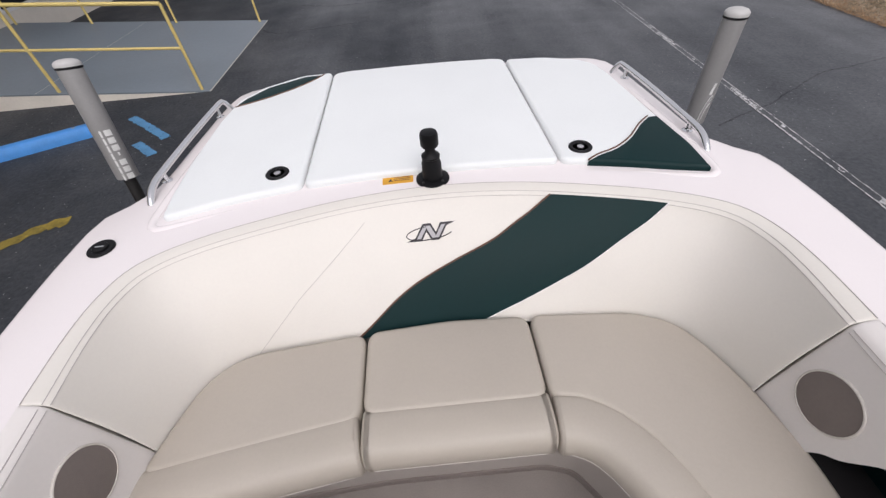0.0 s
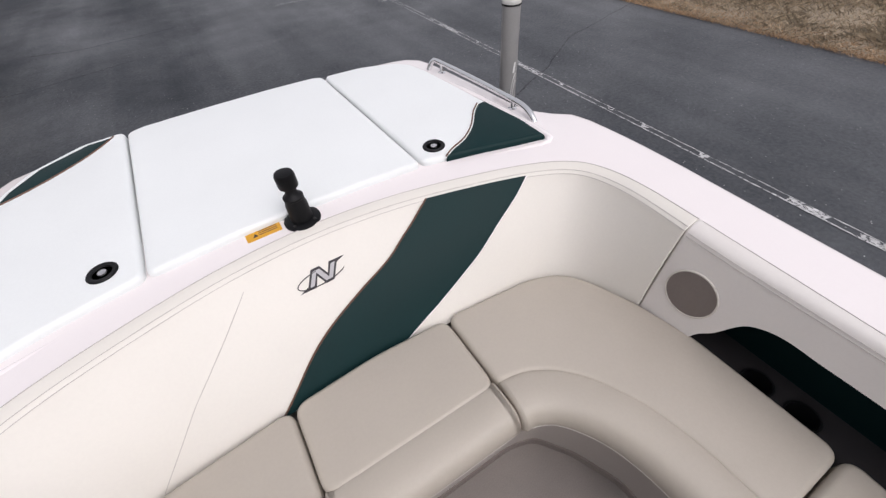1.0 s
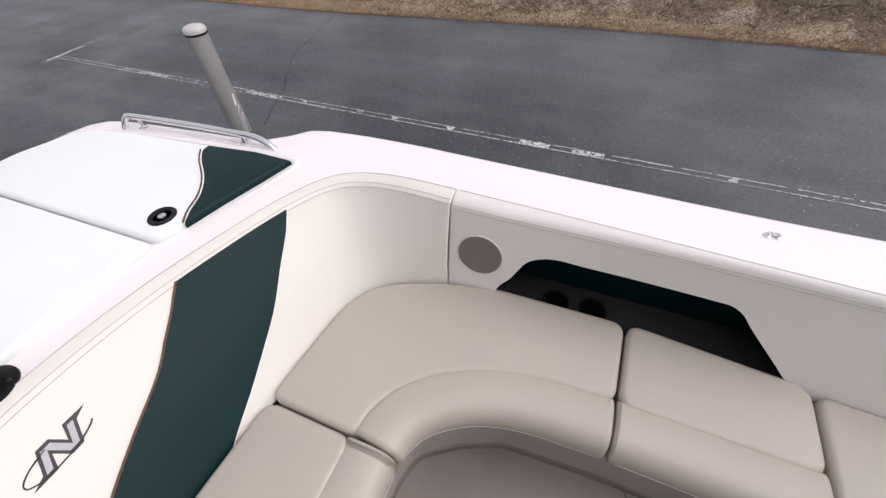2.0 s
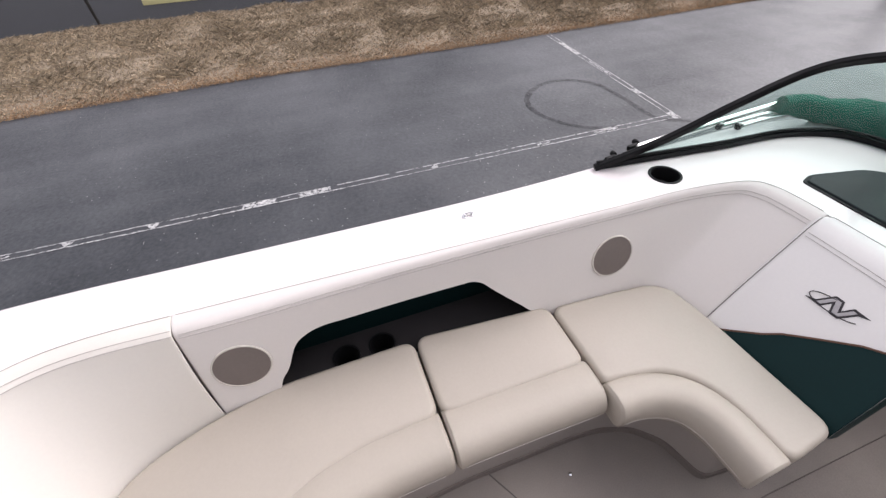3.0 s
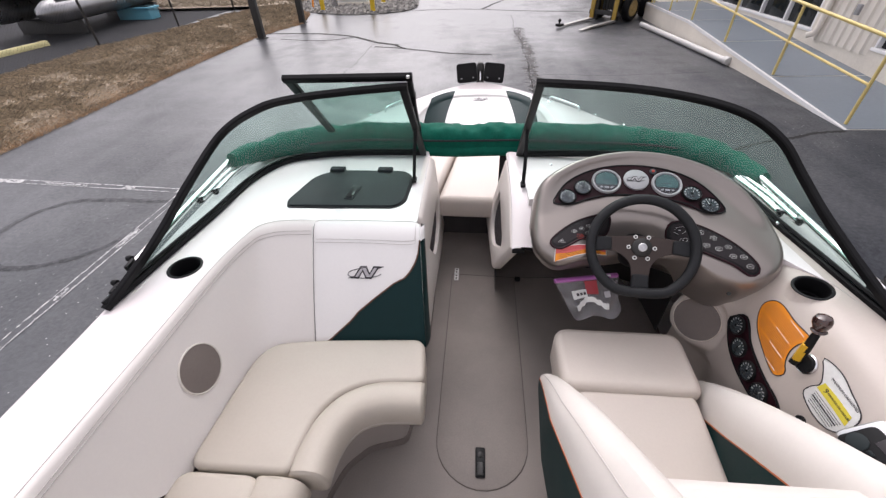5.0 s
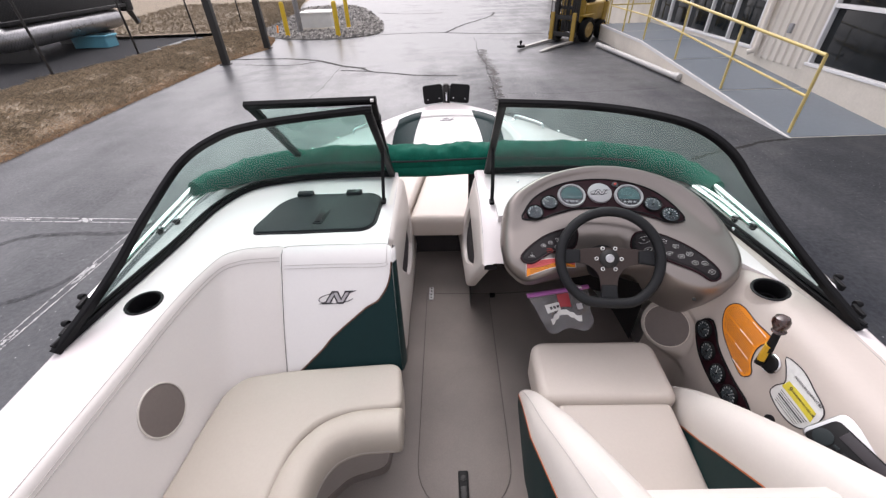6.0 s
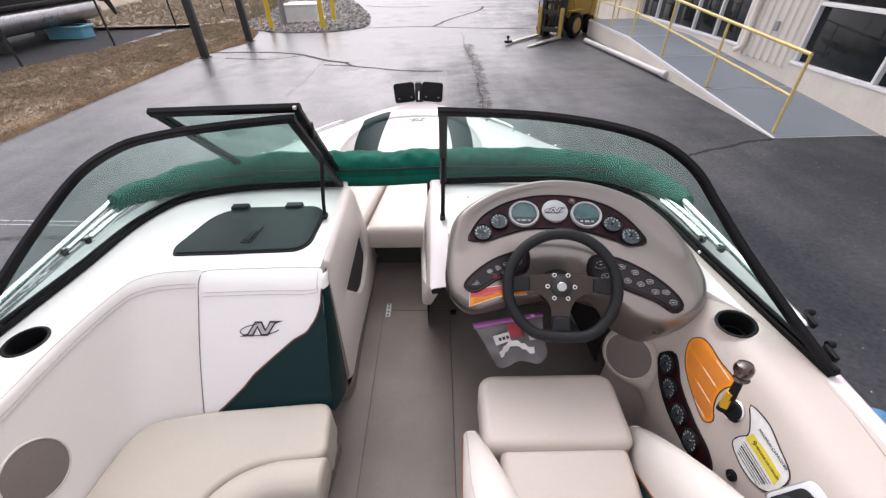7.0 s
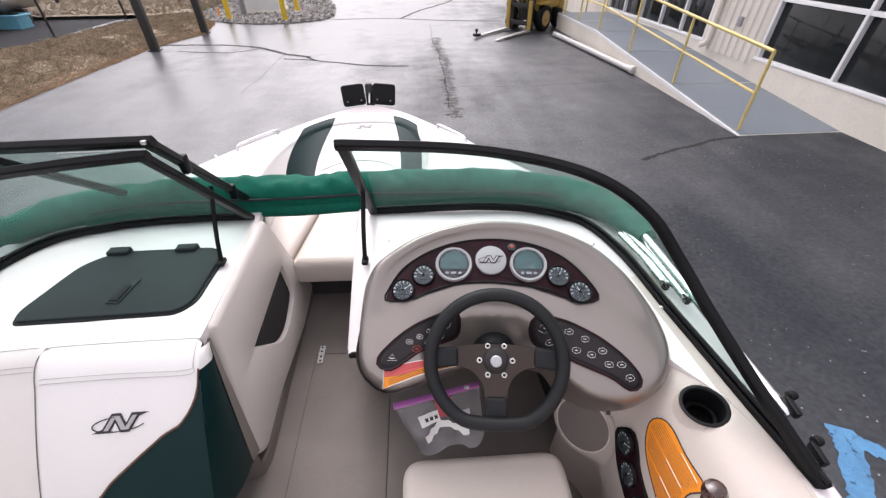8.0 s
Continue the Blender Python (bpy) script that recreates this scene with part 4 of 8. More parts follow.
# ---- port console ----
CONS = Wall([(-0.628, 2.020), (-0.5, 2.022), (-0.35, 2.022), (-0.230, 2.020)], [(-0.598, 1.685), (-0.5, 1.695), (-0.35, 1.702), (-0.192, 1.705)], 1.13, bulge=0.010, roll=0.090, drop=0.006, edge=0.046, soft=True, corner=(0.025, 0.03))
cons = thing("console_bolster_cushion", (-0.45, 1.75, 1.13), "white vinyl backrest on the console with a dark green corner", "backrest")
part("padding", wall_mesh(CONS, 48, vs=VS[:7] + [0.83] + [0.86 + 0.014 * k for k in range(11)], turn=(0.85, False)), WHITEV, cons)


def swoosh(s):
    return float(np.interp(s, [0.06, 0.16, 0.333, 0.404, 0.56, 0.738, 0.843, 0.914, 0.96, 1.0], [0.0, 0.07, 0.212, 0.29, 0.409, 0.54, 0.591, 0.677, 0.765, 0.90]))


bm = bmesh.new()
rows = []
for s in np.linspace(0.06, 1.0, 40):
    rows.append([CONS.point(s, swoosh(s) * k / 10, 0.004) for k in range(11)] + [CONS.point(s, swoosh(s), -0.004)])
skin(bm, rows)
part("green_corner", bm, GREEN, cons, "dark green vinyl corner")
part("piping", tube([CONS.point(s, swoosh(s), 0.004) for s in np.linspace(0.06, 1.0, 40)], 0.003, 6), PIPING, cons)
for v in (0.872, 0.886):
    part("stitching", seam_on(CONS, [(0.02, v), (0.5, v), (0.91, v), (0.95, v + 0.03), (0.962, 0.985)], 0.0009), STITCH, cons)
part("joint_seam", tube([CONS.point(0.0, v, -0.0015) for v in np.linspace(0.0, 0.995, 30)], 0.0013, 6), JOINT, cons, "grey joint against the side panel")
part("edge_seam", seam_on(CONS, [(0.012, 0.997), (0.5, 0.997), (0.99, 0.997)], 0.0012), STITCH, cons)
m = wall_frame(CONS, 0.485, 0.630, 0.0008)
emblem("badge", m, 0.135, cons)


def panel_with_hole(outline, hole, m, thick=0.03, r=0.02, depth=0.03):
    """A moulded panel in the plane of m with rounded edges and a pocket opening through its face."""
    bm = bmesh.new()
    p = ccw(outline)
    rows = [[(x, y, -thick) for x, y in p]]
    for j in range(6):
        a = math.pi / 2 * j / 5
        rows.append([(x, y, -r * (1 - math.sin(a))) for x, y in inset(p, r * (1 - math.cos(a)))])
    skin(bm, rows, around=True)
    h = ccw(hole)
    rim = [q for q, nx in zip(inset(p, r), np.roll(inset(p, r), -1, 0)) if np.linalg.norm(q - nx) > 2e-3]
    sheet([tuple(q) for q in rim], [inset(h, -0.006).tolist()], lambda x, y: 0.0, bm)
    skin(bm, [[(x, y, z) for x, y in inset(h, d)] for d, z in ((-0.006, 0.0), (-0.002, -0.002), (0.0, -0.007), (0.0, -depth))], around=True)
    bmesh.ops.remove_doubles(bm, verts=bm.verts, dist=0.0003)
    bmesh.ops.transform(bm, matrix=m, verts=bm.verts)
    return bm


def inside(poly, x0, y0):
    n = 0
    for a, b in zip(poly, np.roll(poly, -1, 0)):
        if (a[1] > y0) != (b[1] > y0) and x0 < (b[0] - a[0]) * (y0 - a[1]) / (b[1] - a[1]) + a[0]:
            n += 1
    return n % 2 == 1


def pocket_net(hole, m):
    """A sagging net behind a pocket opening, woven of crossing strands over a dark bag."""
    bm = bmesh.new()
    prism(inset(ccw(hole), -0.004), -0.028, -0.020, 0.001, 1, m=m, bm=bm)
    return bm


def net_strands(hole, m, parent):
    """The crossing strands of a net over its dark bag."""
    h = ccw(hole)
    c = h.mean(0)
    bm = bmesh.new()
    for way, gap in (((0.93, -0.37), 0.0085), ((0.30, 0.95), 0.017)):
        d, across = np.array(way), np.array((-way[1], way[0]))
        for k in range(-30, 31):
            run = [q for q in (c + across * gap * k + d * x for x in np.linspace(-0.32, 0.32, 90)) if inside(h, *q)]
            if len(run) > 3:
                tube([m @ Vector((*q, -0.0185)) for q in (run[0], run[len(run) // 2], run[-1])], 0.0010, 4, bm=bm)
    tagged(part("net_strands", bm, STRAND, parent), kind="stuff")


# port console wall beside the walk-through; u runs forward, v up
PW = Matrix(((0.0, -0.027, 1, -0.190), (1, 0, 0, 0), (0, 1, 0, 0), (0, 0, 0, 1)))
port_out = round_poly([(2.060, 1.456), (2.612, 1.452), (2.733, 1.155), (2.866, 0.86), (2.64, 0.822), (2.204, 0.884), (1.998, 0.873), (1.943, 0.945), (1.982, 1.121), (2.046, 1.36)], [0.02, 0.05, 0.1, 0.02, 0.1, 0.1, 0.03, 0.02, 0.1, 0.1], 5)
port_hole = round_poly([(2.597, 1.221), (2.618, 1.038), (2.453, 0.996), (2.36, 1.02), (2.189, 1.202)], [0.006, 0.05, 0.06, 0.04, 0.006], 5)
wall_p = thing("console_side_wall", (-0.24, 2.3, 0.80), "beige moulded console side wall with a net pocket", "console side")
part("moulding", panel_with_hole(port_out, port_hole, PW, 0.045, 0.026, 0.03), BEIGE, wall_p)
net_strands(port_hole, PW, part("net_pocket", pocket_net(port_hole, PW), MESHNET, wall_p, "black net pocket"))
bm = bmesh.new()
skin(bm, [[(-0.226, 2.93, z), (-0.226, 2.3, z), (-0.222, 2.0, z), (-0.232, 1.965, z), (-0.27, 1.94, z)] for z in (0.795, 0.845, 0.855)] + [[(-0.243, 2.93, 0.862), (-0.235, 2.3, 0.862), (-0.227, 2.0, 0.862), (-0.237, 1.97, 0.862), (-0.275, 1.945, 0.862)]])
part("kick_base", bm, CARPET, wall_p, "grey kick strip")
bm = bmesh.new()
skin(bm, [[(-0.232, y, z), (-0.60, 1.80, z), (-0.86, 1.80, z)] for y, z in ((1.955, 0.79), (1.965, 0.93), (2.0, 1.13))])
part("carcass", bm, CARPET, wall_p)
# pale end of the console between the backrest and the wall
bm = bmesh.new()
def console_end(f, v):
    """From the backrest's end (f 0) round its corner to the side wall (f 1)."""
    a, b = CONS.point(1.0, v), Vector((-0.216 - 0.008 * v, 1.965 + 0.065 * v, 0.95 + 0.50 * v))
    return a.lerp(b, f) + Vector((0.012, 0, 0.004)) * math.sin(math.pi * min(1, f * 1.3)) + Vector((0.002, -0.004, 0.0)) * (1 - f)


skin(bm, [[console_end(f, v) for v in np.linspace(0.90, 1, 6)] for f in np.linspace(-0.03, 0.78, 7)])
part("padding_end", bm, WHITEV, cons)
bm = bmesh.new()
skin(bm, [[console_end(f, v) for v in np.linspace(0, 0.90, 12)] for f in np.linspace(-0.03, 0.78, 7)])
part("green_end", bm, GREEN, cons, "dark green vinyl wrapped round the corner")
part("end_piping", tube([console_end(0.78, v) for v in np.linspace(0, 1, 14)], 0.0022, 6), LINING, cons)
bm = bmesh.new()
skin(bm, [[console_end(f, v) for v in np.linspace(0, 1, 10)] for f in (0.76, 1.0)])
part("console_end", bm, CARPET, wall_p)

# glove box lid
lid_out = round_poly([(-0.775, 2.112), (-0.792, 2.16), (-0.742, 2.365), (-0.66, 2.42), (-0.345, 2.418), (-0.303, 2.36), (-0.310, 2.16), (-0.345, 2.118)], [0.012, 0.02, 0.05, 0.05, 0.035, 0.035, 0.03, 0.03], 5)
zl = deck_z(2.3)
lid = thing("glove_box_lid", (-0.54, 2.27, zl), "dark slate plastic glove box lid on the console", "glove box")
part("frame", prism(inset(ccw(lid_out), -0.006), zl - 0.002, zl + 0.005, 0.002, 2), BLACK, lid)
part("door", prism(inset(ccw(lid_out), 0.004), zl, zl + 0.011, 0.004, 3), SLATE, lid)
for x in (-0.655, -0.435):
    part("hinge", prism(round_poly([(x - 0.034, 2.398), (x + 0.034, 2.398), (x + 0.034, 2.432), (x - 0.034, 2.432)], 0.006, 3), zl, zl + 0.022, 0.006, 3), SLATE, lid, "black lid hinge")
m = pose(-0.535, 2.215, zl + 0.011, 0, 0, -7)
o = part("latch", box((0, 0, 0.001), (0.038, 0.105, 0.006), 0.002, m), SLATE, lid)
part("latch_tongue", box((0, -0.012, 0.005), (0.026, 0.065, 0.005), 0.002, m), BLACK, o)

# ---- windshield ----
def shield(sx, inner_x, name, label, base_line, top_line):
    base = spline([(sx * x, y) for x, y in base_line], 60)
    base = np.column_stack([base, [deck_z(q[1]) + 0.010 for q in base]])
    top = spline([(sx * x, y, z) for x, y, z in top_line], 60)
    t = thing(name, (sx * 0.7, 2.5, deck_z(2.5)), label, "windshield", "windshield halves")
    fr = part("base_frame", bar(base, 0.022, 0.020), FRAME, t, sharp=30)
    part("top_frame", bar(np.vstack([top[:1] + np.array((-sx * 0.016, 0, 0)), top]), 0.021, 0.025, (0, -0.6, 0.8)), FRAME, t, sharp=30)
    part("post", bar([base[0] - np.array((0, 0.0, 0.004)), top[0] + np.array((0, -0.004, 0.004))], 0.028, 0.020, (0, 0.7, 0.7)), FRAME, t, sharp=30)
    bm = bmesh.new()
    rows = [base + (top - base) * f + np.array((sx * 0.012, 0.015, 0.012)) * math.sin(math.pi * f) for f in np.linspace(0.0, 1.0, 9)]
    a = skin(bm, rows)
    b = skin(bm, [r + np.array((0, 0.0, 0.004)) for r in rows])
    pane = part("pane", bm, GLASS, t, "green tinted glass")
    pane.visible_shadow = False
    part("seal", tube(base + np.array((0, -0.004, 0.018)), 0.006, 6), BLACK, t)
    for k, (yy, zz) in enumerate(((1.597, 1.507), (1.682, 1.533))):
        o = part("canvas_hook", box((sx * 1.110, yy, zz - 0.020), (0.013, 0.046, 0.018), 0.005, turn=-sx * 8), BLACK, t, "black canvas hook")
        part("hook_knob", lathe([(0.009, -0.008), (0.011, 0.0), (0.009, 0.008), (0.0, 0.009)], 12, pose(sx * 1.124, yy + 0.022, zz - 0.014, 0, 90, 0)), BLACK, o)
    return t


ws_s = shield(1, 0.180, "windshield", "black framed starboard windshield half of green tinted glass",
                            [(0.18, 2.600), (0.40, 2.602), (0.60, 2.595), (0.80, 2.555), (0.95, 2.46), (1.015, 2.28), (1.036, 2.03), (1.052, 1.86), (1.066, 1.70), (1.084, 1.548)],
                            [(0.18, 2.192, 1.908), (0.45, 2.182, 1.893), (0.65, 2.138, 1.874), (0.785, 2.07, 1.848), (0.877, 2.005, 1.793), (0.941, 1.945, 1.710), (0.986, 1.85, 1.633), (1.034, 1.71, 1.553), (1.087, 1.545, 1.472)])
ws_p = shield(-1, -0.283, "windshield", "black framed port windshield half of green tinted glass",
                            [(0.283, 2.605), (0.60, 2.60), (0.80, 2.565), (0.94, 2.495), (1.02, 2.31), (1.042, 2.05), (1.064, 1.86), (1.085, 1.68), (1.10, 1.54)],
                            [(0.283, 2.2, 1.896), (0.48, 2.19, 1.883), (0.66, 2.16, 1.870), (0.775, 2.12, 1.850), (0.912, 2.08, 1.778), (0.98, 1.91, 1.675), (1.04, 1.74, 1.563), (1.10, 1.53, 1.47)])


def strut(t, foot, head, kink):
    o = part("strut", tube(spline([head, kink, foot], 10), 0.0075, 8, flat=0.7), FRAME, t, "black support strut")
    part("strut_foot", box((foot[0], foot[1], foot[2] - 0.004), (0.022, 0.036, 0.014), 0.005), BLACK, o)


strut(ws_s, (0.172, 2.298, deck_z(2.3) + 0.016), (0.182, 2.43, 1.69), (0.176, 2.33, 1.56))
strut(ws_p, (-0.292, 2.330, deck_z(2.33) + 0.016), (-0.284, 2.43, 1.69), (-0.288, 2.36, 1.56))

# the walk-through pane, swung open and lying before the port half
gate = thing("windshield_gate", (-0.5, 2.6, 1.5), "black framed walk-through windshield pane folded open", "windshield")
TI, TO, BO, BI = (Vector(v) for v in ((-0.266, 2.214, 1.924), (-0.688, 2.214, 1.920), (-0.752, 2.705, 1.525), (-0.310, 2.690, 1.487)))
part("top_bar", bar([TI + Vector((0.016, 0, 0)), TO - Vector((0.016, 0, 0))], 0.022, 0.026, (0, -0.6, 0.8)), FRAME, gate, sharp=30)
part("latch", box((TI.x + 0.004, TI.y - 0.015, TI.z + 0.004), (0.012, 0.010, 0.010), 0.003), SILVER, gate, "silver latch at the corner")
part("silver_edge", tube([TI + Vector((0, -0.016, -0.012)), TI.lerp(TO, 0.45) + Vector((0, -0.016, -0.012))], 0.002, 6), SILVER, gate, "scuffed bright edge")
part("outer_bar", bar([TO, BO], 0.034, 0.020, (0, 0.7, 0.7)), FRAME, gate, sharp=30)
part("inner_bar", bar([TI, BI], 0.030, 0.020, (0, 0.7, 0.7)), FRAME, gate, sharp=30)
part("bottom_bar", bar([BI, BO], 0.024, 0.026), FRAME, gate, sharp=30)
bm = bmesh.new()
a = skin(bm, [[TI, TO], [BI, BO]])
b = skin(bm, [[TI + Vector((0, 0, 0.005)), TO + Vector((0, 0, 0.005))], [BI + Vector((0, 0, 0.005)), BO + Vector((0, 0, 0.005))]])
pane = part("pane", bm, GLASS, gate, "green tinted glass")
pane.visible_shadow = False
for f in (0.25, 0.75):
    q = TI.lerp(BI, f)
    part("hinge", box((q.x + 0.008, q.y - 0.010, q.z), (0.02, 0.03, 0.05), 0.005), FRAME, gate)

# ---- rolled canvas cover across the bow ----
rp = spline([(1.100, 2.285, 1.508), (1.06, 2.47, 1.498), (0.93, 2.64, 1.486), (0.68, 2.725, 1.482), (0.35, 2.735, 1.488), (0.0, 2.735, 1.490), (-0.35, 2.735, 1.490), (-0.68, 2.73, 1.488), (-0.93, 2.66, 1.492), (-1.07, 2.52, 1.505), (-1.125, 2.385, 1.518)], 110)
rr = [0.034 + 0.038 * min(1, min(i, 109 - i) / 13) ** 0.9 for i in range(110)]
roll = thing("canvas_cover_roll", (0, 2.73, 1.41), "rolled dark green canvas cover lying before the windshield", "boat cover")
rp = spline(rp, 330)
rr = [float(q) for q in np.interp(np.linspace(0, 1, 330), np.linspace(0, 1, 110), rr)]
bm = tube(rp, rr, 28, flat=0.9)
for v in bm.verts:
    n1 = noise.noise(Vector((v.co.x * 7, v.co.y * 7, v.co.z * 16))) * 0.012 + noise.noise(Vector((v.co.x * 24, v.co.y * 24, v.co.z * 14))) * 0.011
    v.co += Vector((0, -0.35, 1.0)) * n1
part("roll", bm, CANVAS, roll)
part("hem", tube([(p[0], p[1] - 0.0775, p[2] + 0.0135 + 0.003 * math.sin(p[0] * 9)) for p in rp[54:276]], 0.0050, 6), SLATE, roll, "dark hem")
part("flap", tube([(p[0], p[1] - 0.046, p[2] - 0.048 + 0.004 * math.sin(p[0] * 11)) for p in rp[48:282]], 0.030, 10, flat=1.1), CANVAS, roll)

# the folded top's tubes come out of both ends of the roll and run aft to their brackets
for sx, root, hook in ((1, (1.085, 2.30, 1.507), (1.102, 1.70, 1.497)), (-1, (-1.138, 2.43, 1.514), (-1.120, 1.71, 1.497))):
    frame_t = thing("canopy_frame", hook, "folded polished aluminium canopy tubes beside the windshield", "canopy frame", "canopy frames")
    r0, h0 = Vector(root), Vector(hook)
    mid = r0.lerp(h0, 0.5) + Vector((sx * 0.006, 0, 0.002))
    line = spline([tuple(r0 + Vector((0, 0.05, 0.012))), tuple(mid), tuple(h0)], 24)
    part("main_tube", tube([(x, y, z) for x, y, z in line], 0.0135, 14), ALU, frame_t)
    for k, (off, zz, reach) in enumerate(((-0.026, -0.012, 0.46), (-0.042, -0.026, 0.34))):
        a = r0 + Vector((sx * off, 0.05, zz))
        b = r0.lerp(h0, reach) + Vector((sx * (off + 0.020), 0, zz))
        part("bow_tube", tube([a, a.lerp(b, 0.5) + Vector((sx * 0.008, 0, 0)), b], 0.0115, 12), ALU, frame_t)
        j = part("knuckle", box(tuple(b), (0.018, 0.030, 0.022), 0.006, turn=sx * 4), BLACK, frame_t, "black plastic hinge knuckle")
        part("knuckle_screw", lathe([(0.006, 0.0), (0.006, 0.004), (0.0, 0.005)], 10, pose(b.x, b.y, b.z + 0.012)), SILVER, j)
    part("end_cap", lathe([(0.0145, -0.02), (0.0150, 0.02), (0.010, 0.03), (0.0, 0.032)], 14, pose(h0.x, h0.y, h0.z, 90, 0, 0)), ALU, frame_t)
    part("bracket", box((h0.x - sx * 0.004, h0.y - 0.005, h0.z - 0.030), (0.022, 0.035, 0.045), 0.006), BLACK, frame_t, "black mounting bracket")


# ---- helm ----
HELM = frame_of((0.54, 2.115, 1.587), (0.993, -0.115, 0.0), (0.0, 0.90, 0.43))
POD = spline([(-0.338, -0.27), (-0.348, -0.15), (-0.335, -0.03), (-0.265, 0.045), (-0.165, 0.100), (-0.02, 0.135), (0.135, 0.125), (0.275, 0.070), (0.36, -0.010), (0.43, -0.115), (0.456, -0.21),
              (0.440, -0.285), (0.395, -0.335), (0.325, -0.362), (0.25, -0.344), (0.19, -0.308), (0.14, -0.268), (0.03, -0.248), (-0.08, -0.276), (-0.18, -0.320), (-0.255, -0.343), (-0.305, -0.320)], 120, closed=True)
POD_C = np.array((0.05, -0.135))


def dash_h(u, v):
    """The relief of the dash: a hollow round the steering column, a lip rolling down towards the knees."""
    h = -0.085 * math.exp(-((u - 0.005) / 0.135) ** 4 - ((v + 0.265) / 0.105) ** 4)
    h += -0.035 * max(0.0, (-0.285 - v) / 0.09) ** 1.5
    return h


def hood(p, f):
    """The raised hood along the forward edge."""
    k = min(1.0, max(0.0, (p[1] + 0.16) / 0.14))
    return 0.030 * k * math.exp(-((f - 0.90) / 0.075) ** 2)


dash = thing("dashboard", (0.54, 2.1, 1.40), "pearl taupe moulded dashboard with a curved hood", "dashboard")
bm = bmesh.new()
rows = []
for f, dz in ((0.97, -0.26), (1.0, -0.16), (1.005, -0.09), (1.0, -0.055), (0.99, -0.032), (0.97, -0.014), (0.95, -0.005), (0.925, -0.001), (0.90, 0), (0.875, 0), (0.85, 0), (0.82, 0), (0.78, 0), (0.72, 0), (0.64, 0), (0.56, 0), (0.48, 0), (0.4, 0), (0.32, 0), (0.24, 0), (0.16, 0), (0.08, 0), (0.01, 0)):
    row = []
    for p in POD:
        q = POD_C + (p - POD_C) * f
        deep = (0.28 if p[0] < 0.12 else 0.28 + 0.5 * min(1.0, (p[0] - 0.12) / 0.08)) + 0.72 * min(1.0, max(0.0, (p[1] + 0.25) / 0.13))
        deep = min(1.0, deep)
        row.append(HELM @ Vector((q[0], q[1], (dz * deep if dz < -0.06 else dz) + (dash_h(*q) if f < 0.99 or dz > -0.06 else dash_h(*(POD_C + (p - POD_C) * 0.99))) + hood(p, f))))
    rows.append(row)
vs = skin(bm, rows, around=True)
bm.faces.new(vs[-1])
bm.faces.new(vs[0])
part("moulding", bm, DASH, dash, sharp=60)


def on_dash(poly, h0, h1, r=0.001, follow=True):
    bm = bmesh.new()
    p = ccw(poly)
    c = p[np.argmin(np.abs(p - p.mean(0)).sum(1))] * 0.15 + p.mean(0) * 0.85
    rows = []
    for f, h in ((1.0, h0), (1.0, h1 - r), (0.985, h1), (0.85, h1), (0.7, h1), (0.55, h1), (0.4, h1), (0.25, h1), (0.1, h1), (0.01, h1)):
        rows.append([HELM @ Vector((*(c + (q - c) * f), h + (dash_h(*(c + (q - c) * f)) if follow else 0))) for q in p])
    vs = skin(bm, rows, around=True)
    bm.faces.new(vs[-1])
    return bm


cl_top = spline([(-0.272, -0.092), (-0.25, -0.045), (-0.195, 0.008), (-0.104, 0.052), (0.007, 0.068), (0.117, 0.055), (0.207, 0.012), (0.270, -0.060)], 30).tolist()
cl_low = spline([(0.268, -0.108), (0.24, -0.120), (0.168, -0.082), (0.080, -0.066), (-0.011, -0.060), (-0.102, -0.070), (-0.191, -0.104), (-0.245, -0.132)], 30).tolist()
cl_all = spline(cl_top[::3] + [(0.282, -0.088)] + cl_low[::3] + [(-0.275, -0.118)], 90, closed=True).tolist()
cluster = part("gauge_panel", on_dash(cl_all, -0.004, 0.004, 0.002), BURGUNDY, dash, "dark burgundy gauge panel")
part("panel_rim", tube([HELM @ Vector((x, y, 0.004 + dash_h(x, y))) for x, y in cl_all], 0.003, 6, closed=True), BLACK, cluster)


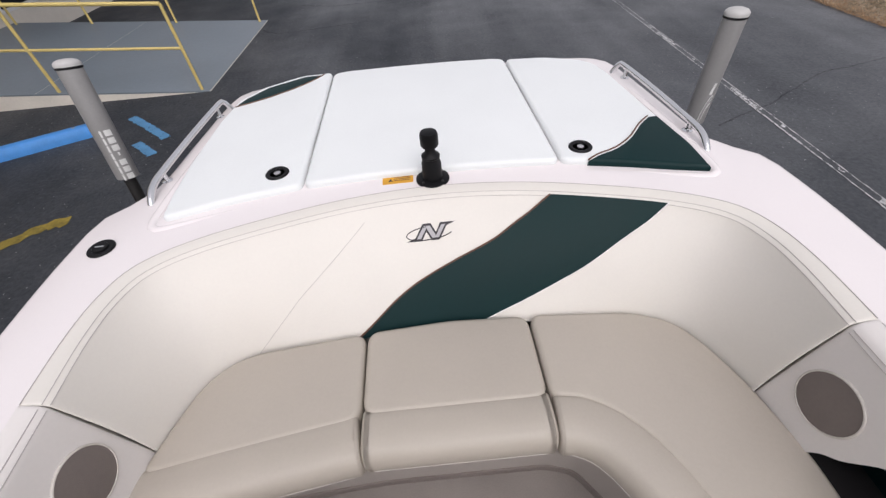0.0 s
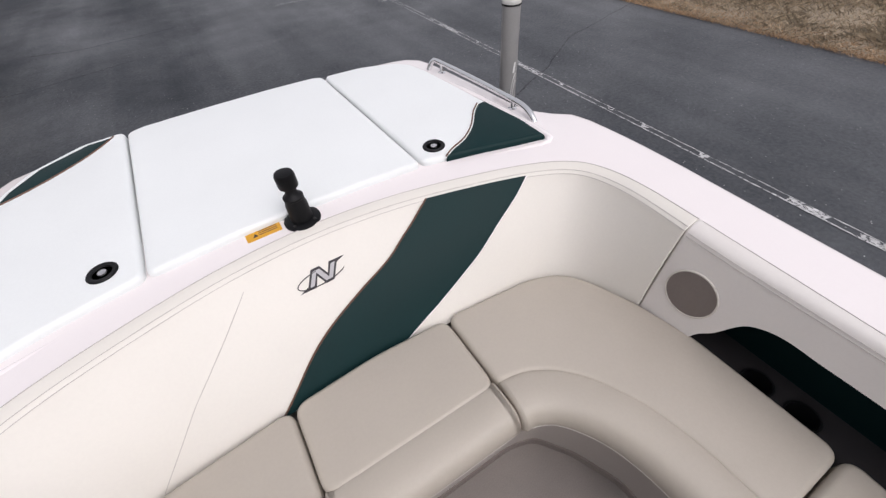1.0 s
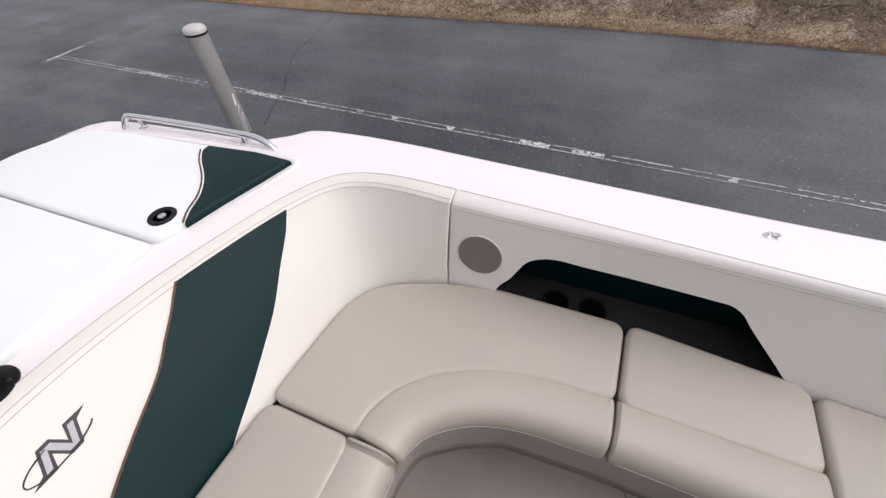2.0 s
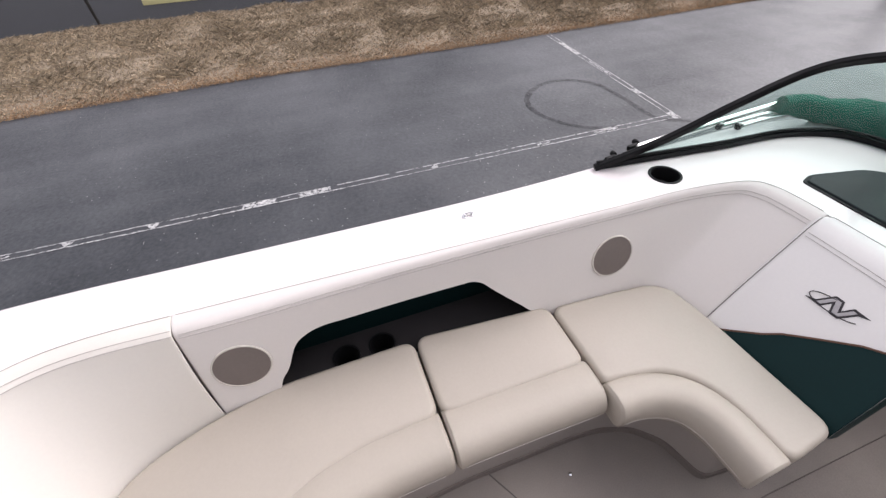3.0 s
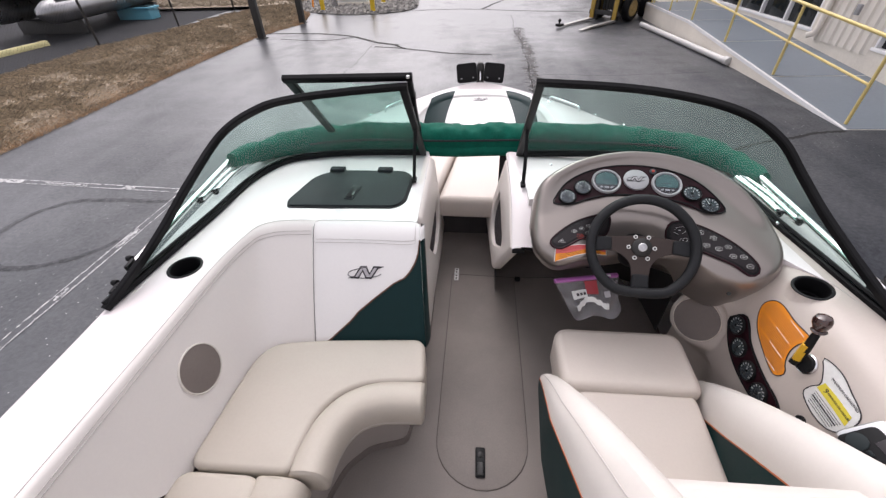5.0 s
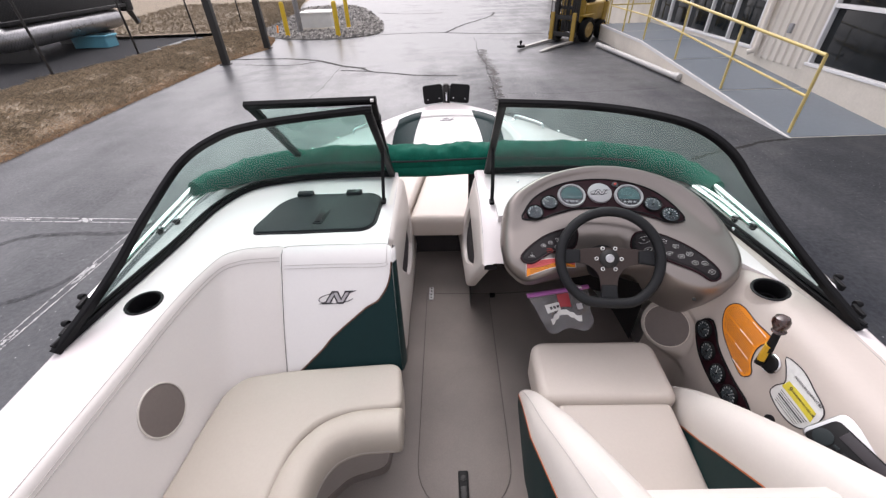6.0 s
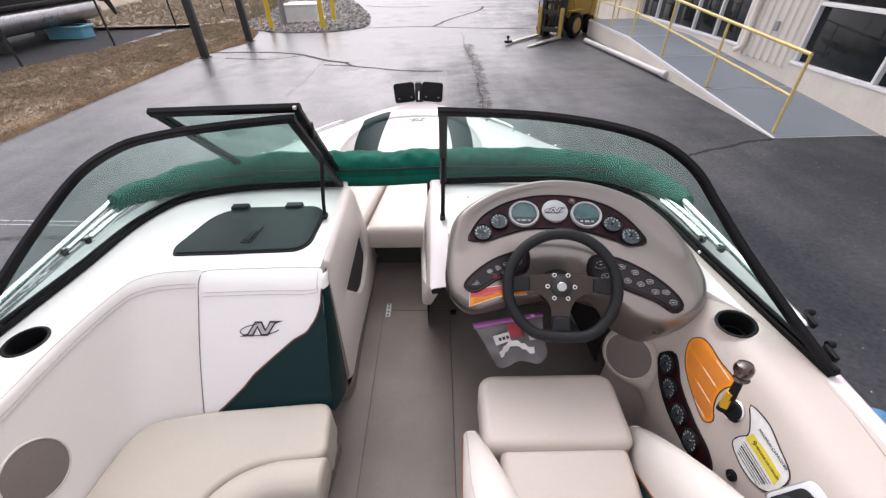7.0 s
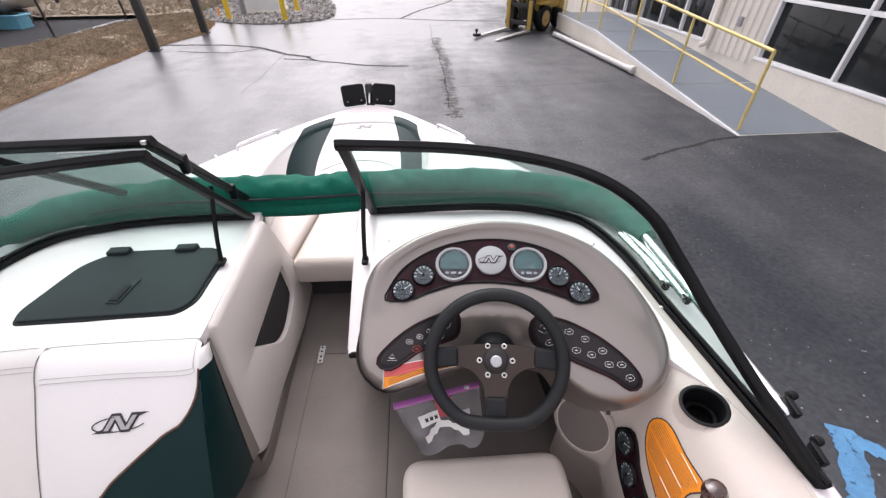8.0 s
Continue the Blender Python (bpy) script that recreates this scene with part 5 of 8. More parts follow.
def gauge(u, v, r, big, parent, m0=HELM, h=0.004, needle=0.0):
    """A round instrument: the large ones with a pale bezel and a display, the small ones with a needle and ticks."""
    m = m0 @ pose(u, v, h)
    k1, k2 = (0.87, 0.85) if big else (0.90, 0.88)
    o = part("gauge", lathe([(r, 0), (r, 0.008), (r - 0.002, 0.011), (r * k1, 0.010), (r * k2, 0.006), (0.0, 0.006)], 36, m), BEZEL if big else BLACK, parent,
             "large gauge with a pale bezel" if big else "small round gauge")
    part("dial", lathe([(r * (k2 - 0.02), 0.005), (r * (k2 - 0.03), 0.0072), (0.0, 0.0072)], 32, m), INK if big else DIAL, o)
    disc = lambda e, z0, z1, pts, mat, nm, lab="": part(nm, prism([(x * e, y * e) for x, y in pts], z0, z1, 0.0001, 1, m=m), mat, o, lab)
    if big:
        screen = [(math.cos(t), math.sin(t)) for t in np.linspace(radians(-24), radians(204), 30)]
        disc(0.74 * r, 0.0070, 0.0082, screen, LCD, "display", "grey green display")
        disc(r, 0.0082, 0.0086, [(-0.34, -0.02), (0.22, -0.02), (0.22, 0.03), (-0.34, 0.03)], INK, "reading")
        for k in range(9):
            t = radians(20 + 17.5 * k)
            disc(r, 0.0082, 0.0086, [(e * math.cos(t + d), e * math.sin(t + d)) for e, d in ((0.56, -0.03), (0.66, -0.03), (0.66, 0.03), (0.56, 0.03))], INK, "tick")
        for k, w in ((-0.34, 0.09), (0.0, 0.15), (0.34, 0.09)):
            part("button", prism(round_poly([((k - w) * r, -0.60 * r), ((k + w) * r, -0.60 * r), ((k + w) * r, -0.47 * r), ((k - w) * r, -0.47 * r)], 0.05 * r, 2), 0.0070, 0.0088, 0.0003, 1, m=m), BEZEL, o)
    else:
        a = radians(needle)
        part("needle", prism([(0.66 * r * math.cos(a), 0.66 * r * math.sin(a)), (-0.06 * r * math.sin(a), 0.06 * r * math.cos(a)), (0.06 * r * math.sin(a), -0.06 * r * math.cos(a))], 0.0080, 0.0088, 0.0001, 1, m=m), WHITEL, o)
        part("boss", lathe([(0.14 * r, 0.007), (0.12 * r, 0.010), (0.0, 0.010)], 12, m), BLACK, o)
        disc(r, 0.0072, 0.0078, [(-0.30, -0.52), (0.30, -0.52), (0.24, -0.36), (-0.24, -0.36)], INK, "maker_bar")
        for k in range(9):
            a, w = radians(-15 + 26.25 * k), 0.05 if k % 2 else 0.075
            part("tick", prism([(e * r * math.cos(a + d), e * r * math.sin(a + d)) for e, d in ((0.62, -w), (0.80, -w), (0.80, w), (0.62, w))], 0.0072, 0.0078, 0.0001, 1, m=m), WHITEL, o)
    cover = part("lens", lathe([(r * k2, 0.0092), (r * 0.6, 0.0108), (r * 0.3, 0.0116), (0.0, 0.0118)], 28, m), LENS, o, "clear domed lens")
    cover.visible_shadow = False
    return o


for u, v, r, big, nd in ((-0.231, -0.090, 0.031, False, 35), (-0.179, -0.046, 0.031, False, 150), (-0.098, -0.012, 0.050, True, 0), (0.104, -0.008, 0.050, True, 0), (0.182, -0.041, 0.031, False, 60), (0.234, -0.084, 0.031, False, 120)):
    gauge(u, v, r, big, cluster, needle=nd)
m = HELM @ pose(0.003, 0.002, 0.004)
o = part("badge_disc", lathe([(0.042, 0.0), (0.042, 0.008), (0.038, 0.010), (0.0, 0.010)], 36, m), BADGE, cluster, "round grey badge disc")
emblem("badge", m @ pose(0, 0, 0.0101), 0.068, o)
m = HELM @ pose(0.062, 0.044, 0.004)
o = part("stop_button", lathe([(0.011, 0.0), (0.011, 0.005), (0.008, 0.006), (0.0, 0.006)], 20, m), DIAL, cluster)
part("button_cap", lathe([(0.0048, 0.005), (0.0048, 0.0075), (0.0035, 0.008), (0.0, 0.008)], 16, m), RED, cluster, "red button")

left_out = spline([(-0.281, -0.280), (-0.265, -0.245), (-0.205, -0.190), (-0.13, -0.150), (-0.085, -0.145), (-0.083, -0.19), (-0.12, -0.215), (-0.182, -0.250), (-0.245, -0.294)], 40, closed=True)
right_out = spline([(0.118, -0.150), (0.185, -0.160), (0.269, -0.203), (0.329, -0.256), (0.356, -0.305), (0.330, -0.325), (0.283, -0.297), (0.206, -0.264), (0.13, -0.225), (0.105, -0.185)], 46, closed=True)
keys = {"left": [(-0.245, -0.268, 0.014), (-0.205, -0.226, 0.009), (-0.185, -0.243, 0.012), (-0.18, -0.212, 0.009), (-0.158, -0.225, 0.009), (-0.155, -0.196, 0.009), (-0.13, -0.203, 0.009), (-0.118, -0.172, 0.015)],
        "right": [(0.142, -0.178, 0.017), (0.15, -0.214, 0.011), (0.195, -0.190, 0.011), (0.232, -0.208, 0.011), (0.208, -0.236, 0.011), (0.243, -0.246, 0.011), (0.271, -0.236, 0.011), (0.282, -0.268, 0.011), (0.312, -0.268, 0.011), (0.328, -0.298, 0.011)]}
for side, out in (("left", left_out), ("right", right_out)):
    p = part("switch_panel", on_dash(out, -0.01, 0.006, 0.002), BLACK, dash, "black switch panel with pale symbols")
    part("panel_rim", tube([HELM @ Vector((x, y, 0.004 + dash_h(x, y))) for x, y in out], 0.0035, 6, closed=True), BURGUNDY, p)
    inner = inset(ccw(out), 0.008)
    part("inlay", on_dash(inner, 0.004, 0.0068, 0.0006), NIGHT, p, "dark grey printed inlay")
    for x, y, r in keys[side]:
        k = 3 if r == 0.014 else 6
        ring = [(x + r * math.cos(a), y + 0.72 * r * math.sin(a)) for a in np.linspace(0, 2 * math.pi, k + 1)[:-1] + (math.pi / 2 if k == 3 else 0.26)]
        part("switch_mark", tube([HELM @ Vector((px, py, 0.0070 + dash_h(px, py))) for px, py in ring], 0.00055, 5, closed=True), RED if r == 0.012 else WHITEL, p)
        part("switch_symbol", prism([(x + 0.36 * r, y - 0.0009), (x + 0.36 * r, y + 0.0009), (x - 0.36 * r, y + 0.0009), (x - 0.36 * r, y - 0.0009)], 0.0066 + dash_h(x, y), 0.0075 + dash_h(x, y), 0.0002, 1, m=HELM), RED if r == 0.012 else WHITEL, p)

# warning label on the lower lip: red above, orange below, narrowing towards the column
def label_v(u, g_):
    k = (u + 0.262) / 0.177
    return (-0.337 + 0.068 * k) * (1 - g_) + (-0.290 + 0.042 * k) * g_


for g0, g1, mat in ((0.50, 1.0, REDL), (0.0, 0.48, ORANGE)):
    us = np.linspace(-0.262, -0.085, 16)
    wave = lambda u, g_: g_ + (0.10 * math.sin(38 * u) if 0.3 < g_ < 0.7 else 0.0)
    bm = bmesh.new()
    skin(bm, [[HELM @ Vector((u, label_v(u, wave(u, g0 + (g1 - g0) * k)), h_ + dash_h(u, label_v(u, wave(u, g0 + (g1 - g0) * k))))) for k, h_ in ((0, -0.003), (0, 0.002), (0.33, 0.002), (0.66, 0.002), (1, 0.002), (1, -0.003))] for u in us])
    o = part("warning_label", bm, mat, dash, "red and orange warning label")
    for j in (0.25, 0.5, 0.75):
        part("print_line", tube([HELM @ Vector((u, label_v(u, g0 + (g1 - g0) * j), 0.0022 + dash_h(u, label_v(u, g0 + (g1 - g0) * j)))) for u in us[1:-2]], 0.0006, 4), PIPING if g0 == 0 else REDL2, o)
rim = [(u, label_v(u, 0)) for u in np.linspace(-0.264, -0.083, 12)] + [(u, label_v(u, 1)) for u in np.linspace(-0.083, -0.264, 12)]
part("label_rim", tube([HELM @ Vector((x, y, 0.0018 + dash_h(x, y))) for x, y in rim], 0.0012, 5, closed=True), WHITEL, dash)
part("hood_screw", lathe([(0.006, 0), (0.006, 0.003), (0.002, 0.005)], 12, HELM @ pose(0.285, -0.372, -0.055)), STEELB, dash)
for x, y in ((-0.29, 0.075), (0.30, 0.075), (0.455, -0.11)):
    part("windshield_screw", lathe([(0.005, 0), (0.005, 0.004), (0.002, 0.006)], 10, HELM @ pose(x, y, -0.03)), CHROME, dash)

# ---- steering wheel ----
WHEEL = frame_of((0.521, 1.868, 1.482), (0.343, -0.047, 0.014), (0.01, 0.112, 0.119))
wheel = thing("steering_wheel", (0.521, 1.868, 1.40), "black leather three-spoke steering wheel with a brown metal hub", "steering wheel")
R = 0.160
rim = []
for a in np.linspace(0, 2 * math.pi, 73)[:-1]:
    x, y = R * math.cos(a), R * math.sin(a)
    rim.append(WHEEL @ Vector((x, max(y, -0.140 - 0.02 * (1 - min(1, abs(x) / 0.085) ** 2) * 0.4), 0)))
part("rim", tube(rim, 0.0168, 14, closed=True, up=tuple(WHEEL.to_3x3() @ Vector((0, 0, 1)))), LEATHER, wheel, "black leather rim")
plate = [(-0.118, 0.030), (-0.050, 0.038), (0.050, 0.038), (0.118, 0.030), (0.118, -0.012), (0.062, -0.022), (0.030, -0.055), (0.026, -0.105), (-0.026, -0.105), (-0.030, -0.055), (-0.062, -0.022), (-0.118, -0.012)]
part("spoke_plate", prism(round_poly(plate, [0.004, 0.03, 0.03, 0.004, 0.004, 0.03, 0.03, 0.004, 0.004, 0.03, 0.03, 0.004], 5), -0.016, -0.010, 0.0015, 2, m=WHEEL), BRONZE, wheel, "brown anodised spoke plate")
for q in ([(-0.150, 0.030), (-0.094, 0.030), (-0.092, -0.014), (-0.148, -0.022)], [(0.150, 0.030), (0.094, 0.030), (0.092, -0.014), (0.148, -0.022)], [(-0.028, -0.140), (0.028, -0.140), (0.025, -0.088), (-0.025, -0.088)]):
    part("spoke_cover", prism(round_poly(q, 0.007, 3), -0.018, -0.002, 0.006, 3, m=WHEEL, r0=0.004), LEATHER, wheel, "leather covered spoke end")
hub = part("hub", lathe([(0.031, -0.012), (0.031, -0.004), (0.027, 0.0), (0.018, 0.002), (0.012, 0.005), (0.0, 0.005)], 32, WHEEL), STEELB, wheel)
part("hub_cap", lathe([(0.014, 0.002), (0.014, 0.006), (0.012, 0.0075), (0.0085, 0.0072), (0.0080, 0.0055), (0.0045, 0.0055), (0.004, 0.0085), (0.0, 0.009)], 24, WHEEL), SILVER, hub, "small silver centre cap")
for k in range(6):
    a = radians(60 * k)
    part("bolt", lathe([(0.0068, -0.010), (0.0068, -0.007), (0.0055, -0.006), (0.0036, -0.0062), (0.0034, -0.009)], 14, WHEEL @ pose(0.040 * math.cos(a), 0.040 * math.sin(a), 0)), WHITEL, hub, "pale bolt with a dark socket")
    part("bolt_socket", lathe([(0.0036, -0.0095), (0.0036, -0.0072), (0.0, -0.0070)], 10, WHEEL @ pose(0.040 * math.cos(a), 0.040 * math.sin(a), 0)), BLACK, hub)
part("column", lathe([(0.058, -0.135), (0.060, -0.10), (0.054, -0.075), (0.036, -0.060), (0.030, -0.03), (0.030, -0.012), (0.0, -0.011)], 32, WHEEL), BLACK, wheel, "black steering column boot")

# ---- helm side panel ----
HP = np.array([(1.066, 1.466), (1.02, 1.460), (0.975, 1.449), (0.935, 1.42), (0.90, 1.36), (0.872, 1.27), (0.856, 1.18), (0.845, 1.08), (0.835, 0.95), (0.83, 0.80)])
HPZ = spline(HP, 60)
SPEAKER_AT, SPEAKER_N = (0.803, 1.860, 1.155), (-0.722, -0.571, 0.384)


def helm_x(y, z):
    x = float(np.interp(-z, -HPZ[:, 1], HPZ[:, 0]))
    f = min(1, max(0, (y - 1.78) / 0.25))
    x -= 0.070 * math.tanh(0.16 / 0.070 * f * f * (3 - 2 * f)) * min(1, max(0, (1.42 - z) / 0.12))
    # flat seat of the speaker
    c, n_ = SPEAKER_AT, SPEAKER_N
    flat = c[0] - (n_[1] * (y - c[1]) + n_[2] * (z - c[2])) / n_[0]
    d = math.sqrt((flat - c[0]) ** 2 + (y - c[1]) ** 2 + (z - c[2]) ** 2)
    w = min(1.0, max(0.0, (0.130 - d) / 0.042))
    x += (flat - x) * w * w * (3 - 2 * w)
    # the column ends towards the footwell and is undercut near the floor
    low = min(1.0, max(0.0, (1.41 - z) / 0.10))
    k = min(1.0, max(0.0, (y - 1.950) / 0.045))
    x += 0.15 * (1 - math.sqrt(1 - k * k)) * low
    g, h = min(1.0, max(0.0, (1.055 - z) / 0.055)), min(1.0, max(0.0, (y - 1.70) / 0.08))
    return x + 0.024 * g * g * (3 - 2 * g) * h * h * (3 - 2 * h)


def helm_pt(y, z, off=0.0):
    p = Vector((helm_x(y, z), y, z))
    return p + helm_n(y, z) * off if off else p


def helm_n(y, z):
    e = 0.006
    a = helm_pt(y + e, z) - helm_pt(y - e, z)
    b = helm_pt(y, z + e) - helm_pt(y, z - e)
    n = a.cross(b).normalized()
    return n if n.x < 0 else -n


def helm_frame(y, z, off=0.0):
    n = helm_n(y, z)
    u = Vector((0, -1, 0))
    return frame_of(helm_pt(y, z, off), u, n.cross(u))


helm = thing("helm_side_panel", (0.9, 1.6, 0.80), "beige moulded helm side panel with gauges, throttle and labels", "side panel")
bm = bmesh.new()
CUP_S = (0.977, 1.733)
rows = [[(helm_x(y, z), y, z) for z in np.interp(np.linspace(0, 59, 150), np.arange(60), HPZ[:, 1])] for y in [*np.linspace(1.10, 1.945, 170), *np.linspace(1.95, 1.996, 24), *np.linspace(2.0, 2.16, 16)]]
skin(bm, rows)
# the cup holder's hole
kill = [f for f in bm.faces if (f.calc_center_median().xy - Vector(CUP_S)).length < 0.0475 and f.calc_center_median().z > 1.40]
bmesh.ops.delete(bm, geom=kill, context="FACES")
CUP_M = frame_of((0.977, 1.733, 1.4495), (0, 1, 0), (-1, 0, -0.14))
for v in bm.verts:
    if v.is_boundary and (v.co.xy - Vector(CUP_S)).length < 0.060 and v.co.z > 1.40:
        q = CUP_M.inverted() @ v.co
        r = math.hypot(q.x, q.y)
        v.co = CUP_M @ Vector((q.x * 0.0485 / r, q.y * 0.0485 / r, 0.0))
part("moulding", bm, HELMB, helm)
cup_holder((0.977, 1.733, 1.449), 0.0465, "black recessed cup holder beside the helm", CUP_M)
part("edge_seam", tube([(x - 0.002, y, deck_z(y) + 0.001) for x, y in helm_side_edge[2:14]], 0.002, 6), STITCH, helm)


def on_helm(poly, h0, h1, cuts=2):
    """A thin sheet on the helm panel from an outline in (y, z)."""
    bm = bmesh.new()
    p = ccw(poly)
    c = p.mean(0)
    rows = []
    for f, h in ((1.0, h0), (1.0, h1), (0.75, h1), (0.5, h1), (0.25, h1), (0.02, h1)):
        rows.append([helm_pt(*(c + (q - c) * f), h) for q in p])
    vs = skin(bm, rows, around=True)
    bm.faces.new(vs[-1])
    return bm


strip = spline([(1.795, 1.225), (1.790, 1.258), (1.762, 1.287), (1.725, 1.275), (1.675, 1.245), (1.577, 1.222), (1.50, 1.215), (1.46, 1.19), (1.48, 1.150), (1.565, 1.140), (1.656, 1.145), (1.735, 1.172)], 48, closed=True)
sp = part("gauge_strip", on_helm(strip, -0.003, 0.004), BURGUNDY, helm, "dark burgundy gauge strip")
part("strip_rim", tube([helm_pt(y, z, 0.003) for y, z in strip], 0.0035, 6, closed=True), BLACK, sp)
for k, (y, z) in enumerate(((1.757, 1.246), (1.696, 1.206), (1.620, 1.187), (1.546, 1.178))):
    gauge(0, 0, 0.032, False, sp, helm_frame(y, z), 0.004, (40, 75, 110, 65)[k])
m = frame_of(SPEAKER_AT, (0.62, -0.78, 0.0), (0.30, 0.24, 0.92))
o = part("speaker_ring", lathe([(0.0815, -0.004), (0.0815, 0.002), (0.0805, 0.0036), (0.0785, 0.0036), (0.0775, 0.002), (0.0775, -0.004)], 48, m, ring=True), RINGT, helm, "thin taupe speaker trim ring")
part("speaker_grille", lathe([(0.0785, 0.0012), (0.045, 0.0026), (0.0, 0.003)], 48, m), HELMG, o, "taupe cloth speaker grille")
orange = spline([(1.737, 1.318), (1.757, 1.352), (1.745, 1.380), (1.715, 1.390), (1.655, 1.388), (1.600, 1.392), (1.582, 1.388), (1.592, 1.355), (1.585, 1.325), (1.568, 1.300), (1.548, 1.285), (1.553, 1.262), (1.575, 1.252), (1.640, 1.268), (1.70, 1.29)], 50, closed=True)
ow = part("caution_label", on_helm(orange, 0.0, 0.0015), ORANGE, helm, "orange caution label full of small print")
part("label_rim", tube([helm_pt(y, z, 0.0015) for y, z in orange], 0.0016, 5, closed=True), INK, ow)

lo_o, hi_o = orange[:, 1].min(), orange[:, 1].max()
for k in range(25):
    f = (k + 0.5) / 25
    z = lo_o + 0.008 + (hi_o - lo_o - 0.016) * f
    ys = [q for q in np.linspace(1.54, 1.76, 80) if inside(orange, q, z)]
    if len(ys) > 8:
        part("print_line", tube([helm_pt(y, z, 0.0018) for y in (ys[3:-3:2] if k % 8 else ys[6:30:2])], 0.0006 if k % 8 else 0.0012, 4), PIPING if k % 8 else WHITEL, ow)
plate = spline([(1.525, 1.388), (1.475, 1.396), (1.42, 1.386), (1.372, 1.374), (1.357, 1.350), (1.360, 1.312), (1.385, 1.290), (1.43, 1.284), (1.478, 1.296), (1.482, 1.322), (1.474, 1.346), (1.50, 1.37)], 46, closed=True)
pl = part("capacity_plate", on_helm(plate, 0.0, 0.002), WHITEL, helm, "white and yellow maximum capacities plate")
part("plate_rim", tube([helm_pt(y, z, 0.002) for y, z in plate], 0.0016, 5, closed=True), INK, pl)
yb = [(1.470, 1.356), (1.425, 1.358), (1.375, 1.356), (1.366, 1.332), (1.41, 1.334), (1.472, 1.334)]
part("yellow_band", on_helm(yb, 0.001, 0.0028), YELLOWL, pl)


def lettering(text, y, z, size, mat, parent, name):
    """Built-in font letters laid on the helm panel, turned into a mesh."""
    cu = bpy.data.curves.new(name, "FONT")
    cu.body, cu.size, cu.extrude, cu.align_x, cu.align_y = text, size, 0.0003, "CENTER", "CENTER"
    cu.resolution_u = 2
    tmp = bpy.data.objects.new(name, cu)
    scene.collection.objects.link(tmp)
    dg = bpy.context.evaluated_depsgraph_get()
    me = bpy.data.meshes.new_from_object(tmp.evaluated_get(dg))
    bpy.data.objects.remove(tmp)
    me.transform(Matrix.Translation(-ORIGIN[parent.name]) @ helm_frame(y, z, 0.0034))
    me.materials.clear()
    me.materials.append(mat)
    ob = new(name, me)
    ob.parent = parent
    ORIGIN[ob.name] = ORIGIN[parent.name]
    return ob


lettering("MAXIMUM CAPACITIES", 1.425, 1.374, 0.0090, INK, pl, "plate_heading")
lettering("9", 1.452, 1.346, 0.020, INK, pl, "plate_number")
lettering("PERSONS OR 1350 LBS", 1.408, 1.347, 0.0076, INK, pl, "plate_line")
for k in range(6):
    z = 1.326 - 0.006 * k
    part("print_line", tube([helm_pt(y, z, 0.0024) for y in np.linspace(1.372 + 0.004 * k * 0.5, 1.466 - 0.002 * k, 8)], 0.0022 if k == 2 else 0.0009, 4), INK, pl)
m = helm_frame(1.425, 1.245)
o = part("ignition_switch", lathe([(0.014, 0), (0.014, 0.006), (0.011, 0.008), (0.0, 0.008)], 24, m), BLACK, helm)
part("key_slot", box((0, 0, 0.0095), (0.003, 0.012, 0.002), 0.0005, m), INK, helm)

thr = thing("throttle_lever", (0.897, 1.535, 1.345), "black throttle lever with a brown burl knob", "throttle")
m = helm_frame(1.535, 1.348)
part("socket", lathe([(0.029, 0.0), (0.029, 0.005), (0.0265, 0.008), (0.0245, 0.007), (0.0, 0.006)], 28, m), CHROME, thr, "chromed socket")
part("boot", lathe([(0.025, 0.004), (0.0245, 0.009), (0.021, 0.0125), (0.0, 0.0135)], 24, m), BLACK, thr)
foot_, head_ = helm_pt(1.548, 1.328, 0.016), Vector((0.850, 1.534, 1.492))
part("lever", tube([foot_, foot_.lerp(head_, 0.5) + Vector((0, -0.004, 0.0)), head_], [0.0115, 0.011, 0.0095], 10, flat=0.6), BLACK, thr)
q0, q1 = foot_.lerp(head_, 0.15), foot_.lerp(head_, 0.58)
part("lever_label", bar([q0, q1], 0.019, 0.019, up=(-0.5, -0.6, 0.6)), AMBERL, thr, "amber warning label")
way = Vector((-0.10, 0.18, 0.98)).normalized()
km = Matrix.Translation(head_) @ way.to_track_quat("Z", "Y").to_matrix().to_4x4()
part("collar", lathe([(0.015, -0.008), (0.0175, -0.004), (0.013, 0.0), (0.0, 0.0)], 24, km), KNOB, thr)
part("knob", lathe([(0.011, -0.004), (0.0165, 0.008), (0.0205, 0.020), (0.0205, 0.030), (0.0165, 0.039), (0.008, 0.043), (0.0, 0.043)], 28, km), KNOB, thr, "turned burl wood knob")

remote = thing("stereo_remote", (0.91, 1.28, 1.37), "black and silver stereo remote control in the side panel", "stereo remote")
rm = frame_of(helm_pt(1.285, 1.365, 0.004), (0.10, -0.83, 0.05), (0.70, 0.03, 0.70))
part("surround", prism(round_poly([(-0.075, -0.052), (0.12, -0.052), (0.12, 0.052), (-0.06, 0.052)], 0.02, 5), -0.02, 0.008, 0.006, 3, m=rm), SILVER, remote, "silver surround")
part("face", prism(round_poly([(-0.062, -0.052), (0.12, -0.052), (0.12, 0.028), (-0.052, 0.028)], 0.014, 4), 0.004, 0.013, 0.003, 2, m=rm), BLACK, remote)
part("dial_pad", lathe([(0.020, 0.012), (0.020, 0.015), (0.014, 0.017), (0.0, 0.016)], 24, rm @ pose(-0.035, -0.024, 0)), SLATE, remote)
for k in range(4):
    for j in range(2):
        part("button", box((-0.005 + 0.022 * k, -0.036 + 0.016 * j, 0.014), (0.014, 0.007, 0.004), 0.0015, rm), SLATE, remote)
